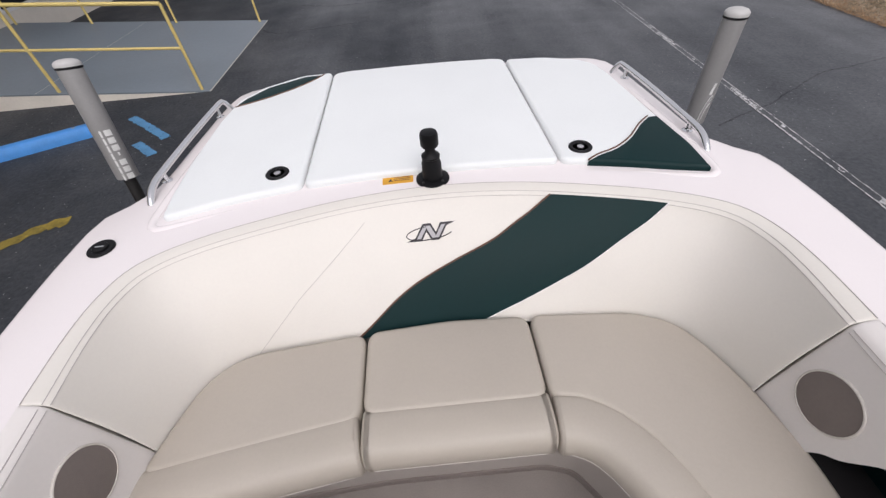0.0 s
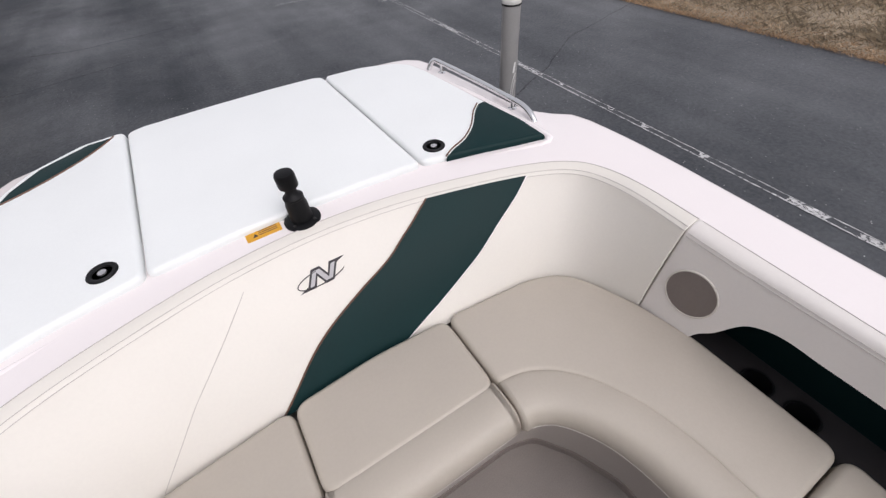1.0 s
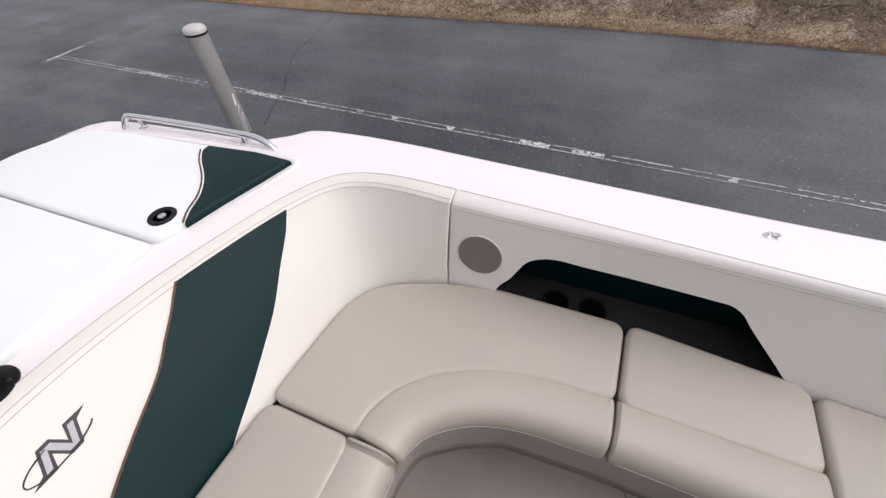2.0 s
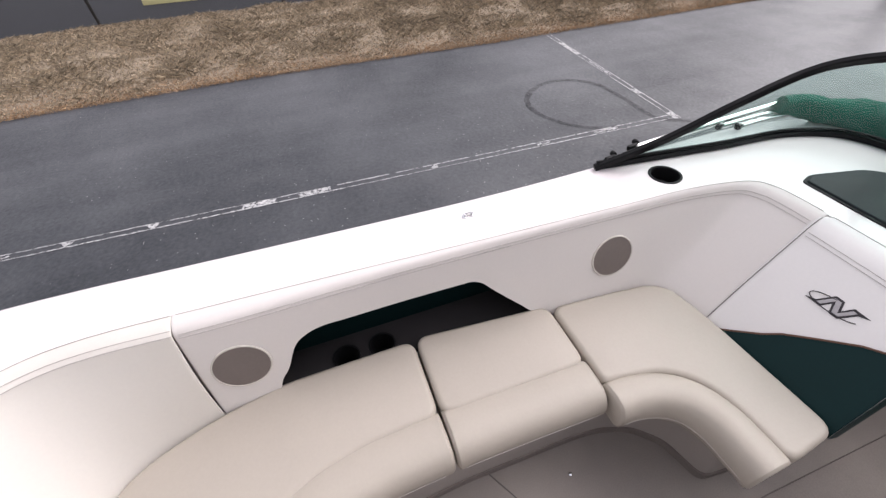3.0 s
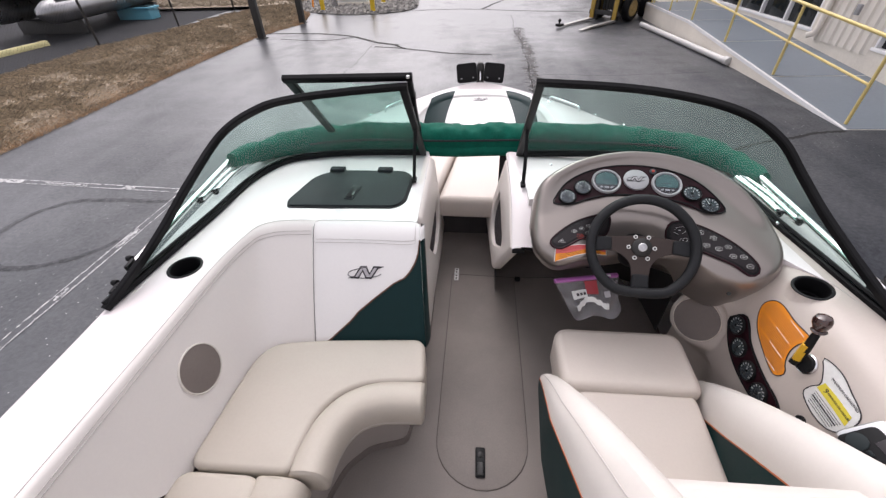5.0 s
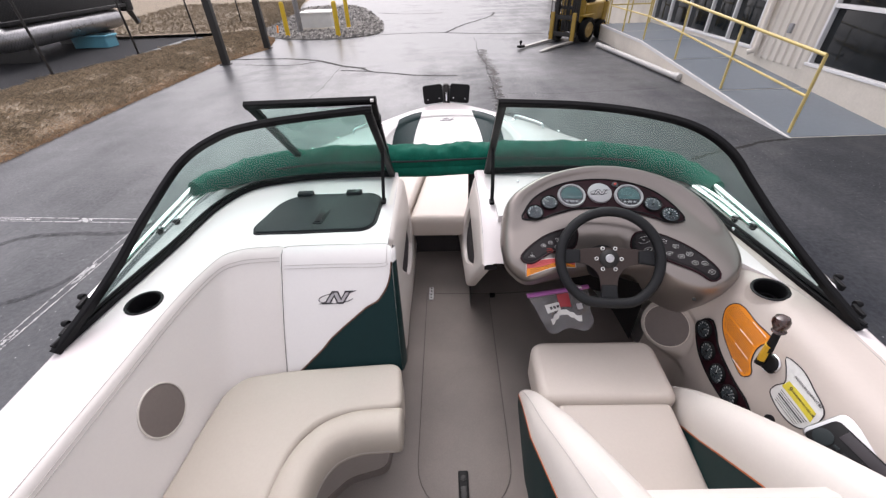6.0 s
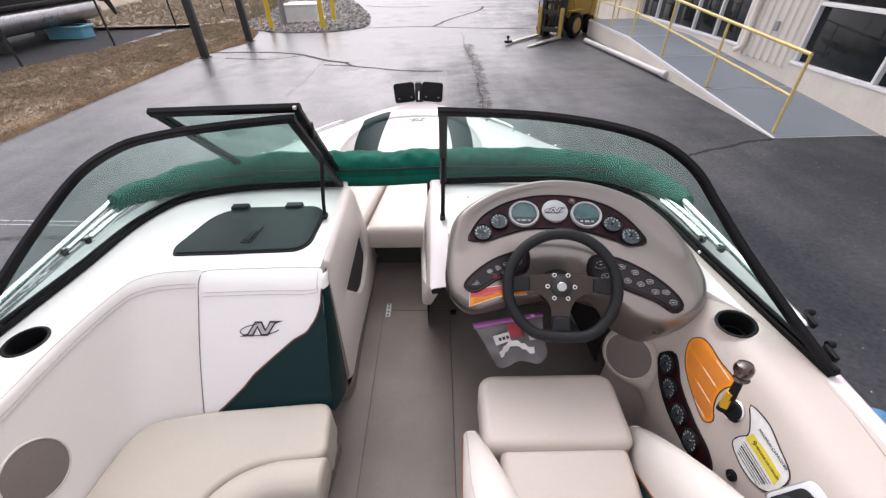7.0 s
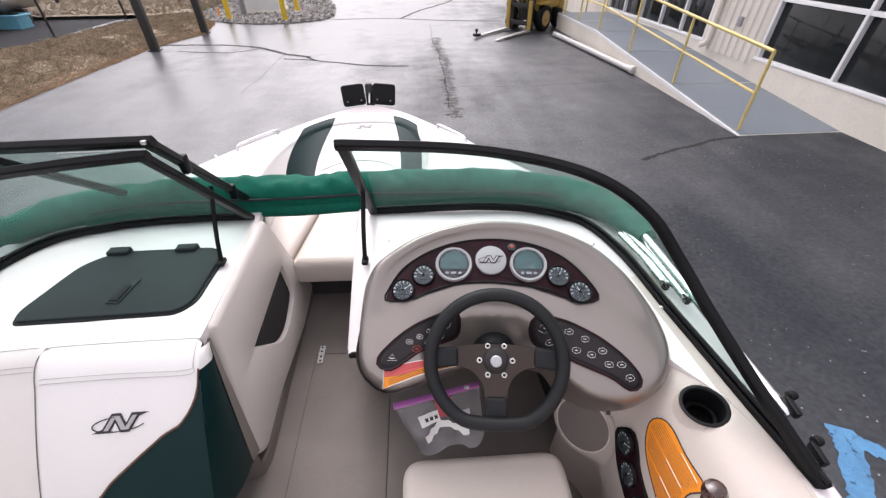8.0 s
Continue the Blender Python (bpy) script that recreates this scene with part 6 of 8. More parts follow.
part("screen", box((0.035, 0.012, 0.0138), (0.11, 0.024, 0.002), 0.001, rm), INK, remote)

# ---- helm console wall beside the walk-through ----
HW = Matrix(((-0.0350, 0.1241, -1, 0.0266), (1, 0, 0, 0), (0, 1, 0, 0), (0, 0, 0, 1)))
helm_out = round_poly([(2.05, 1.318), (2.32, 1.42), (2.59, 1.452), (2.70, 1.20), (2.83, 0.93), (2.32, 0.965)], [0.012, 0.2, 0.03, 0.1, 0.03, 0.04], 5)
helm_hole = round_poly([(2.57, 1.28), (2.64, 1.12), (2.60, 1.03), (2.46, 1.02), (2.24, 1.17), (2.25, 1.21)], [0.01, 0.05, 0.04, 0.06, 0.02, 0.02], 5)
wall_s = thing("console_side_wall", (0.09, 2.4, 0.93), "white and beige moulded helm console side with a net pocket", "console side")
part("moulding", panel_with_hole(helm_out, helm_hole, HW, 0.04, 0.018, 0.03), BEIGE, wall_s)
net_strands(helm_hole, HW, part("net_pocket", pocket_net(helm_hole, HW), MESHNET, wall_s, "black net pocket"))
bm = bmesh.new()
edge = spline([HW @ Vector((2.045, 1.318, -0.004)), HW @ Vector((2.18, 1.385, -0.004)), HW @ Vector((2.32, 1.425, -0.004)), HW @ Vector((2.48, 1.448, -0.004)), HW @ Vector((2.62, 1.4535, -0.004))], 20)
deck_edge = spline([(0.215, 2.045, 1.33), (0.205, 2.17, 1.41), (0.195, 2.30, 1.4555), (0.190, 2.45, 1.4545), (0.19, 2.63, 1.452)], 20)
skin(bm, [edge + np.array((0.0, 0, -0.012)), edge, edge + np.array((0.010, 0, 0.009)), edge * 0.5 + deck_edge * 0.5 + np.array((0, 0, 0.008)), deck_edge])
part("white_cap", bm, GEL, wall_s, "white gelcoat edge")
part("end_plug", box((0.148, 2.046, 1.312), (0.05, 0.012, 0.018), 0.004), BLACK, wall_s, "black end of the trim")
# lining colour set near black so that the footwell reads as shaded
foot = thing("footwell_lining", (0.5, 2.3, 0.80), "carpet lining of the helm footwell, darkened in place of shade", "footwell")
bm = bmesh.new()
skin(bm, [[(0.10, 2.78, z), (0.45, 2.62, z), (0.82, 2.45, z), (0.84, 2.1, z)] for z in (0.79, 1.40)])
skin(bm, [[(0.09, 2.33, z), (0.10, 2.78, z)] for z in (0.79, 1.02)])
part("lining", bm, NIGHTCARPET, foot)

# ---- plastic bag hanging from the dash ----
bag = thing("zip_bag", (0.38, 1.88, 1.22), "clear zip bag with a purple strip hanging under the dash", "plastic bag")
top0, top1 = Vector((0.261, 1.862, 1.325)), Vector((0.492, 1.915, 1.315))
low0, low1 = Vector((0.322, 1.800, 1.240)), Vector((0.498, 1.805, 1.225))
grid = []
for i in range(15):
    f = i / 14
    row = []
    for j in range(21):
        g_ = j / 20
        sag = f * (0.030 * math.sin(math.pi * min(1, g_ * 1.5)) + 0.018 * math.sin(9 * g_ + 1))
        p = top0.lerp(top1, g_).lerp(low0.lerp(low1, g_), f) + Vector((0, -sag * 0.7, -sag * 0.6))
        k = noise.noise(Vector((g_ * 5, f * 4, 1.7))) * 0.020 * f + noise.noise(Vector((g_ * 13, f * 9, 4.1))) * 0.006 * f
        row.append(p + Vector((0, -k, k)))
    grid.append(row)
bm = bmesh.new()
skin(bm, grid)
skin(bm, [[p + Vector((0.004, 0.014 * math.sin(math.pi * i / 14) + 0.002, -0.004)) for p in r] for i, r in enumerate(grid)])
part("film", bm, BAGFILM, bag, "crumpled clear film")
part("zip_strip", tube([p + Vector((0, -0.002, 0.003)) for p in grid[0]], 0.0095, 8, flat=0.75), PURPLE, bag, "purple zip strip")
part("zip_slider", box(tuple(grid[0][17] + Vector((0, -0.004, 0.005))), (0.016, 0.010, 0.010), 0.003), WHITEL, bag)
for (i0, i1, j0, j1, mat) in ((4, 7, 4, 10, WHITEL), (1, 6, 9, 14, REDL2), (5, 7, 15, 18, EMBLEM)):
    bm = bmesh.new()
    skin(bm, [[grid[i][j] + Vector((0, -0.002, 0.002)) for j in range(j0, j1)] for i in range(i0, i1 + 1)])
    part("printed_patch", bm, mat, bag)
bm = bmesh.new()
skin(bm, [[grid[min(14, max(0, 9 + k - int(2.5 * math.sin((j - 4) * 0.28))))][j] + Vector((0, -0.002, 0.002)) for j in range(4, 17)] for k in (0, 2)])
part("printed_band", bm, WHITEL, bag, "white wavy printed band")
for k in range(3):
    bm = bmesh.new()
    skin(bm, [[grid[i][5].lerp(grid[i][9], (0.10 + 0.3 * k) + 0.2 * h) + Vector((0, -0.0035, 0.0035)) for h in (0, 1)] for i in (5, 6)])
    part("print_bar", bm, INK, bag)

# ---- helm seat ----
seat = thing("helm_chair", (0.5, 1.45, FLOOR), "taupe and white bucket helm seat with green sides", "boat seat")
part("bolster", prism(round_poly([(0.270, 1.552), (0.712, 1.548), (0.720, 1.800), (0.272, 1.806)], [0.042, 0.042, 0.06, 0.06], 8), 1.015, 1.155, 0.030, 8, r0=0.012), CHAIRV, seat, "taupe front bolster")
part("seat_pad", prism(round_poly([(0.335, 1.18), (0.672, 1.18), (0.690, 1.562), (0.315, 1.568)], 0.032, 5), 0.98, 1.134, 0.022, 5), CHAIRV, seat, "taupe seat pad")
for sx in (-1, 1):
    def wing(prof, ys, sx=sx):
        rows_ = []
        for y in ys:
            k = max(0.0, (1.64 - y) / 0.54)
            crest = 1.085 + 0.50 * k ** 0.85
            w = 0.028 + 0.034 * min(1, k * 2.2)
            rows_.append([(0.5 + sx * (0.255 - 0.035 * k + dx * w), y, max(0.97, crest + dz if dz < 0 else crest - dz * (crest - 1.0))) for dx, dz in prof])
        return rows_
    ys = [1.645, 1.64, 1.63, 1.60, 1.55, 1.48, 1.40, 1.32, 1.24, 1.16, 1.10, 1.045, 1.03]
    inner = [(-0.98, -0.15), (-1.02, -0.11), (-0.97, -0.065), (-0.75, -0.025), (-0.3, 0.0), (0.25, 0.0), (0.7, 0.06), (0.95, 0.2), (1.0, 0.34)]
    bm = bmesh.new()
    r_ = wing(inner, ys)
    vs = skin(bm, r_)
    bm.faces.new(vs[0])
    bm.faces.new(vs[-1])
    o = part("side_wing", bm, WINGV, seat, "white vinyl side wing")
    part("piping", tube([r[-1] for r in r_], 0.0022, 6), RUST, o, "orange brown piping")
    part("inner_piping", tube([r[0] for r in r_[3:]], 0.0024, 6), RUST, o, "orange brown piping")
    part("stitching", tube([r[6] for r in r_], 0.0014, 5), STITCH, o)
    part("side_panel", (lambda b_: (skin(b_, wing([(1.0, 0.34), (0.99, 0.7), (0.92, 1.1)], ys)), b_)[1])(bmesh.new()), GREEN, seat, "dark green outer side panel")
    part("inner_panel", (lambda b_: (skin(b_, wing([(-0.98, -0.146), (-1.05, 0.75), (-1.15, 1.0)], ys[3:])), b_)[1])(bmesh.new()), GREEN, seat, "dark green inner side panel")
bm = bmesh.new()
rows = []
for f, yy, z in ((0, 1.235, 1.10), (0.3, 1.21, 1.20), (0.6, 1.185, 1.32), (0.85, 1.165, 1.45), (1.0, 1.148, 1.50), (1.05, 1.125, 1.52), (1.1, 1.09, 1.52), (1.2, 1.055, 1.48), (1.3, 1.04, 1.2), (1.4, 1.04, 0.98)):
    rows.append([(0.5 + 0.24 * u, yy - 0.0 * u, z) for u in np.linspace(-1, 1, 9)])
skin(bm, rows)
part("backrest", bm, WINGV, seat, "white vinyl backrest")
part("shell", prism(round_poly([(0.27, 1.05), (0.73, 1.05), (0.735, 1.70), (0.265, 1.70)], 0.06, 5), 0.95, 1.03, 0.02, 3), WHITEV, seat)
part("pedestal", lathe([(0.13, 0.0), (0.13, 0.01), (0.05, 0.03), (0.045, 0.16), (0.0, 0.16)], 24, pose(0.5, 1.42, FLOOR)), STEELB, seat, "black pedestal")
part("side_knob", lathe([(0.008, 0), (0.010, 0.012), (0.0, 0.016)], 12, pose(0.236, 1.44, 1.02, 0, -90, 0)), BLACK, seat)

# ---- bow cockpit ----
for pts, lab in (([(-0.236, 2.69), (0.60, 2.66), (0.56, 3.40), (-0.135, 3.40)], "cream vinyl bow cushion ahead of the walk-through"), ([(-0.62, 2.70), (-0.252, 2.70), (-0.151, 3.40), (-0.56, 3.40)], "cream vinyl bow cushion beside the port console")):
    t = thing("bow_cushion", (np.mean([p[0] for p in pts]), 3.0, 1.0), lab, "seat cushion", "bow cushions")
    part("pad", prism(round_poly(pts, 0.04, 5), 1.028, 1.152, 0.035, 5, r0=0.02), BOWV, t)
bx = thing("bow_seat_box", (0, 3.0, FLOOR), "dark carpeted seat box under the bow cushions", "bench")
part("body", prism([(-0.58, 2.86), (0.60, 2.84), (0.5, 3.5), (-0.5, 3.5)], FLOOR - 0.01, 0.99, 0.005, 1), DARKCARPET, bx)
bt = [(-x, y) for x, y in bow_half[5:-1]] + [(x, y) for x, y in reversed(bow_half[5:])]
bl = spline([(-0.40, 2.95), (-0.38, 3.15), (-0.33, 3.30), (-0.22, 3.40), (0.0, 3.43), (0.22, 3.40), (0.33, 3.30), (0.38, 3.15), (0.40, 2.95)], 40).tolist()
BOW = Wall(bt, bl, 1.13, bulge=0.0, roll=0.10)
bow = thing("bow_bolster_cushion", (0, 3.7, 1.13), "white and dark green vinyl bow backrest round the bow seat", "backrest")
part("padding", wall_mesh(BOW, 80), WHITEV, bow)


def bow_s(x, v):
    return BOW.find(lambda p: p.x - x, v, 0.15, 0.85)


for sgn in (-1, 1):
    part("green_panel", patch(BOW, lambda v: bow_s(sgn * (0.255 - 0.055 * v + 0.03 * math.sin(3.0 * v)), v), lambda v: 0.5 + sgn * (0.30 - 0.13 * v ** 3), 0.003, 22, 10, 0.0, 0.985), GREEN, bow, "dark green vinyl panel")
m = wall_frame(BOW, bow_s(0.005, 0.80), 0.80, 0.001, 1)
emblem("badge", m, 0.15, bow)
part("seam", tube([BOW.point(bow_s(x, 0.30 - 1.1 * x * x), 0.30 - 1.1 * x * x, 0.001) for x in np.linspace(-0.24, 0.24, 20)], 0.0025, 5), STITCH, bow)
for sx in (1, -1):
    z = lambda y: deck_z(y)
    grab_rail("bow_grab_rail", [(sx * 0.50, 3.81, z(3.81)), (sx * 0.505, 3.805, z(3.8) + 0.022), (sx * 0.52, 3.79, z(3.79) + 0.030), (sx * 0.58, 3.66, z(3.66) + 0.030), (sx * 0.635, 3.53, z(3.53) + 0.028), (sx * 0.648, 3.50, z(3.5) + 0.018), (sx * 0.650, 3.49, z(3.49))],
              0.0075, [(sx * 0.506, 3.80, z(3.8) + 0.022)], "slim steel grab rail on the bow deck", "grab rails")
    for yy, xx in ((3.40, 0.735), (3.15, 0.835)):
        part("deck_snap", lathe([(0.007, 0), (0.007, 0.004), (0.003, 0.006)], 10, pose(sx * xx, yy, z(yy))), CHROME, boat)

# ---- trailer: bow stop, guide posts, frame ----
tr = thing("boat_trailer", (0, 0.5, 0), "black boat trailer with grey guide posts", "trailer")
for sx in (1, -1):
    m = pose(sx * 0.125, 4.665, 1.285, -8, sx * 3, -sx * 10)
    bm = prism(round_poly([(-0.092, -0.085), (0.092, -0.085), (0.092, 0.080), (-0.092, 0.080)], 0.028, 5), -0.012, 0.012, 0.006, 3, m=m @ pose(0, 0, 0, 90, 0, 0), r0=0.006)
    o = part("bow_stop_pad", bm, BLACK, tr, "black rubber bow stop pad")
    for dx in (-0.055, 0.055):
        part("bolt", lathe([(0.005, 0), (0.005, 0.003), (0.0, 0.004)], 10, m @ pose(dx, -0.013, -0.045, 90, 0, 0)), SILVER, o)
part("winch_post", tube([(0, 4.74, 1.34), (0, 4.74, 1.0), (0, 4.85, 0.55)], 0.035, 8), STEELB, tr)
part("winch_head", box((0, 4.72, 1.325), (0.05, 0.06, 0.07), 0.01), STEELB, tr)
part("bow_eye", tube([(0, 4.645, 1.225), (0, 4.675, 1.25), (0, 4.70, 1.285)], 0.008, 8), CHROME, tr)
for sx, x, y, z0, z1, back in ((1, 1.471, -1.098, 1.255, 1.745, -0.104), (-1, -1.372, -1.205, 1.20, 1.695, 0.0)):
    lean_ = (Matrix.Translation((x, y, z0)) @ Vector((0, back, z1 - z0)).to_track_quat("Z", "Y").to_matrix().to_4x4())
    tall = math.hypot(z1 - z0, back)
    o = part("guide_post", lathe([(0.046, 0.0), (0.047, 0.004), (0.047, tall), (0.0, tall)], 28, lean_), GUIDE, tr, "grey plastic sleeve of a guide post")
    part("post_cap", lathe([(0.0485, -0.015), (0.0495, 0.0), (0.0485, 0.006), (0.041, 0.014), (0.024, 0.020), (0.0, 0.022)], 28, lean_ @ pose(0, 0, tall)), PVC, o, "domed pale grey cap")
    part("cap_band", lathe([(0.0475, -0.018), (0.0500, -0.016), (0.0500, -0.009), (0.0475, -0.007)], 28, lean_ @ pose(0, 0, tall)), BLACK, o)
    part("post_stem", tube([lean_ @ Vector((0, 0, 0.02)), lean_ @ Vector((0, 0, -0.30)), (x, y + 0.06, 0.45)], 0.026, 12), STEELB, tr, "black steel stem below the sleeve")
    # marks as bars, turned to the cockpit
    to_eye = lean_.inverted() @ Vector((0.0, 0.62, 1.6))
    a0 = math.atan2(to_eye.y, to_eye.x)
    wrap = lambda d, h, r=0.0476: lean_ @ Vector((r * math.cos(a0 + d), r * math.sin(a0 + d), h))
    if sx > 0:
        for k in range(7):
            for d0, d1, high in ((-0.10, 0.50, 0.026), (-0.48, -0.30, 0.030)):
                if k == 3 and d1 > 0:
                    d0, d1, high = 0.12, 0.28, 0.016
                bm = bmesh.new()
                skin(bm, [[wrap(d, h) for d in np.linspace(d0, d1, 6)] for h in (0.232 - 0.034 * k, 0.232 - 0.034 * k - high)])
                part("print_bar", bm, WHITEL, o)
    else:
        for k, mt in ((0, WHITEL), (1, EMBLEM), (2, WHITEL)):
            bow_ = [(0.95 - (0.62 - 0.12 * k) * math.cos(b), 0.0 + (0.15 - 0.02 * k) * math.sin(b)) for b in np.linspace(0.1, 1.5, 14)]
            part("print_arc", tube([wrap(d, h) for d, h in bow_], 0.004, 5, flat=0.5), mt, o)
        bm = bmesh.new()
        skin(bm, [[wrap(d, h) for d in np.linspace(d0, d0 + 0.26, 5)] for h, d0 in ((0.21, 0.62), (0.18, 0.52), (0.155, 0.45))])
        part("print_mark", bm, WHITEL, o)
    part("post_foot", tube([(x, y, 0.47), (x * 0.72, y, 0.47)], 0.03, 8), STEELB, tr)
for sx in (1, -1):
    part("frame_rail", tube([(sx * 0.72, -1.3, 0.47), (sx * 0.72, 2.2, 0.47), (sx * 0.1, 4.9, 0.5)], 0.045, 6), STEELB, tr)
    part("bunk", box((sx * 0.5, 0.3, 0.575), (0.12, 2.9, 0.09), 0.01), DARKCARPET, tr)
    for yy in (-0.35, 0.45):
        w = part("wheel", lathe([(0.10, -0.06), (0.19, -0.07), (0.30, -0.085), (0.325, -0.05), (0.325, 0.05), (0.30, 0.085), (0.19, 0.07), (0.10, 0.06)], 32, pose(sx * 0.98, yy, 0.325, 0, 90, 0)), BLACK, tr, "black tyre")
        part("rim", lathe([(0.19, -0.06), (0.18, 0.075), (0.05, 0.08), (0.0, 0.08)], 24, pose(sx * 0.98, yy, 0.325, 0, sx * 90, 0)), SILVER, w)
for yy in (-1.25, -0.35, 0.45, 1.6):
    part("cross_bar", tube([(-0.98, yy, 0.40), (0.98, yy, 0.40)], 0.03, 8), STEELB, tr)
part("tongue", tube([(0, 4.8, 0.5), (0, 5.6, 0.5)], 0.045, 8), STEELB, tr)
part("jack", tube([(0, 5.4, 0.55), (0, 5.4, 0.0)], 0.03, 8), STEELB, tr)


# ---- the yard ----
def asphalt_material():
    m = bpy.data.materials.new("worn_wet_asphalt")
    m.use_nodes = True
    n, l = m.node_tree.nodes, m.node_tree.links
    b = n["Principled BSDF"]
    co = n.new("ShaderNodeTexCoord")

    def tex(kind, scale, detail=4.0, vec=None):
        t = n.new(kind)
        t.inputs["Scale"].default_value = scale
        if "Detail" in t.inputs:
            t.inputs["Detail"].default_value = detail
        l.new(vec or co.outputs["Object"], t.inputs["Vector"])
        return t

    def rng(src, a, c, d, e):
        r = n.new("ShaderNodeMapRange")
        for k, v in zip(("From Min", "From Max", "To Min", "To Max"), (a, c, d, e)):
            r.inputs[k].default_value = v
        l.new(src, r.inputs["Value"])
        return r.outputs["Result"]

    stone, patch_, streak = tex("ShaderNodeTexNoise", 240, 2), tex("ShaderNodeTexNoise", 0.45, 5), tex("ShaderNodeTexNoise", 20, 7)
    ramp_ = n.new("ShaderNodeValToRGB")
    e = ramp_.color_ramp.elements
    e[0].position, e[0].color = 0.30, (0.0225, 0.0255, 0.0315, 1)
    e[1].position, e[1].color = 0.72, (0.0305, 0.0340, 0.0410, 1)
    l.new(patch_.outputs["Fac"], ramp_.inputs["Fac"])
    mul = n.new("ShaderNodeMixRGB")
    mul.blend_type = "MULTIPLY"
    mul.inputs["Fac"].default_value = 1.0
    l.new(ramp_.outputs["Color"], mul.inputs["Color1"])
    l.new(rng(streak.outputs["Fac"], 0.3, 0.7, 0.80, 1.20), mul.inputs["Color2"])
    mul2 = n.new("ShaderNodeMixRGB")
    mul2.blend_type = "MULTIPLY"
    mul2.inputs["Fac"].default_value = 1.0
    l.new(mul.outputs["Color"], mul2.inputs["Color1"])
    l.new(rng(stone.outputs["Fac"], 0.3, 0.75, 0.7, 1.35), mul2.inputs["Color2"])
    # pale grit
    speck = tex("ShaderNodeTexVoronoi", 5.0)
    speck.voronoi_dimensions = "2D"
    speck.inputs["Detail"].default_value = 0.0
    grit = n.new("ShaderNodeMixRGB")
    clust = tex("ShaderNodeTexNoise", 0.7, 3)
    where = n.new("ShaderNodeMath")
    where.operation = "MULTIPLY"
    l.new(rng(speck.outputs["Distance"], 0.018, 0.030, 1.0, 0.0), where.inputs[0])
    l.new(rng(clust.outputs["Fac"], 0.42, 0.62, 0.0, 1.0), where.inputs[1])
    l.new(where.outputs[0], grit.inputs["Fac"])
    dust = n.new("ShaderNodeMixRGB")
    cloudy = tex("ShaderNodeTexNoise", 0.9, 12)
    l.new(rng(cloudy.outputs["Fac"], 0.50, 0.70, 0.0, 0.20), dust.inputs["Fac"])
    l.new(mul2.outputs["Color"], dust.inputs["Color1"])
    dust.inputs["Color2"].default_value = (0.12, 0.122, 0.128, 1)
    l.new(dust.outputs["Color"], grit.inputs["Color1"])
    grit.inputs["Color2"].default_value = (0.48, 0.47, 0.46, 1)
    l.new(grit.outputs["Color"], b.inputs["Base Color"])
    damp = tex("ShaderNodeTexNoise", 0.40, 8)
    mp = n.new("ShaderNodeMapping")
    mp.inputs["Scale"].default_value = (1.8, 0.16, 1.0)
    l.new(co.outputs["Object"], mp.inputs["Vector"])
    lane = tex("ShaderNodeTexNoise", 1.0, 7, mp.outputs["Vector"])
    def math_(op, a, c, d=None):
        k = n.new("ShaderNodeMath")
        k.operation = op
        for i, v in enumerate((a, c, d)):
            if v is None:
                continue
            if isinstance(v, (int, float)):
                k.inputs[i].default_value = v
            else:
                l.new(v, k.inputs[i])
        return k.outputs[0]

    grain_ = tex("ShaderNodeTexNoise", 26, 6)
    blot = tex("ShaderNodeTexNoise", 0.75, 9)
    wear = math_("MULTIPLY_ADD", lane.outputs["Fac"], 0.22, math_("MULTIPLY_ADD", damp.outputs["Fac"], 0.6, 0.2))
    sep = n.new("ShaderNodeSeparateXYZ")
    l.new(co.outputs["Object"], sep.inputs["Vector"])
    drive = rng(sep.outputs["Y"], 5.0, 11.0, 0.10, 0.55)
    wear = math_("ADD", math_("MULTIPLY", math_("SUBTRACT", blot.outputs["Fac"], 0.5), drive), wear)
    wear = math_("ADD", wear, rng(sep.outputs["Y"], 5.0, 15.0, 0.18, 0.36))
    wear = math_("MULTIPLY_ADD", grain_.outputs["Fac"], 0.24, wear)
    # dry worn lane along the drive's crack, and the dry side by the ramp
    off = math_("ABSOLUTE", math_("SUBTRACT", sep.outputs["X"], 0.75), 0.0)
    lane_dry = math_("MULTIPLY", rng(off, 0.25, 1.7, 1.0, 0.0), rng(sep.outputs["Y"], 14.5, 11.5, 0.0, 1.0))
    side_dry = rng(sep.outputs["X"], 1.3, 3.0, 0.0, 1.0)
    dry = math_("MAXIMUM", lane_dry, side_dry)
    wear = math_("MULTIPLY_ADD", dry, -0.16, wear)
    blot.inputs["Roughness"].default_value = 0.68
    damp.inputs["Roughness"].default_value = 0.62
    l.new(rng(wear, 0.74, 1.06, 0.62, 0.30), b.inputs["Roughness"])
    l.new(rng(wear, 0.66, 1.02, 0.14, 1.0), b.inputs["Specular IOR Level"])
    bp = n.new("ShaderNodeBump")
    bp.inputs["Strength"].default_value, bp.inputs["Distance"].default_value = 0.25, 0.004
    l.new(stone.outputs["Fac"], bp.inputs["Height"])
    bp2 = n.new("ShaderNodeBump")
    bp2.inputs["Strength"].default_value, bp2.inputs["Distance"].default_value = 0.30, 0.006
    l.new(grain_.outputs["Fac"], bp2.inputs["Height"])
    l.new(bp.outputs["Normal"], bp2.inputs["Normal"])
    l.new(bp2.outputs["Normal"], b.inputs["Normal"])
    return m


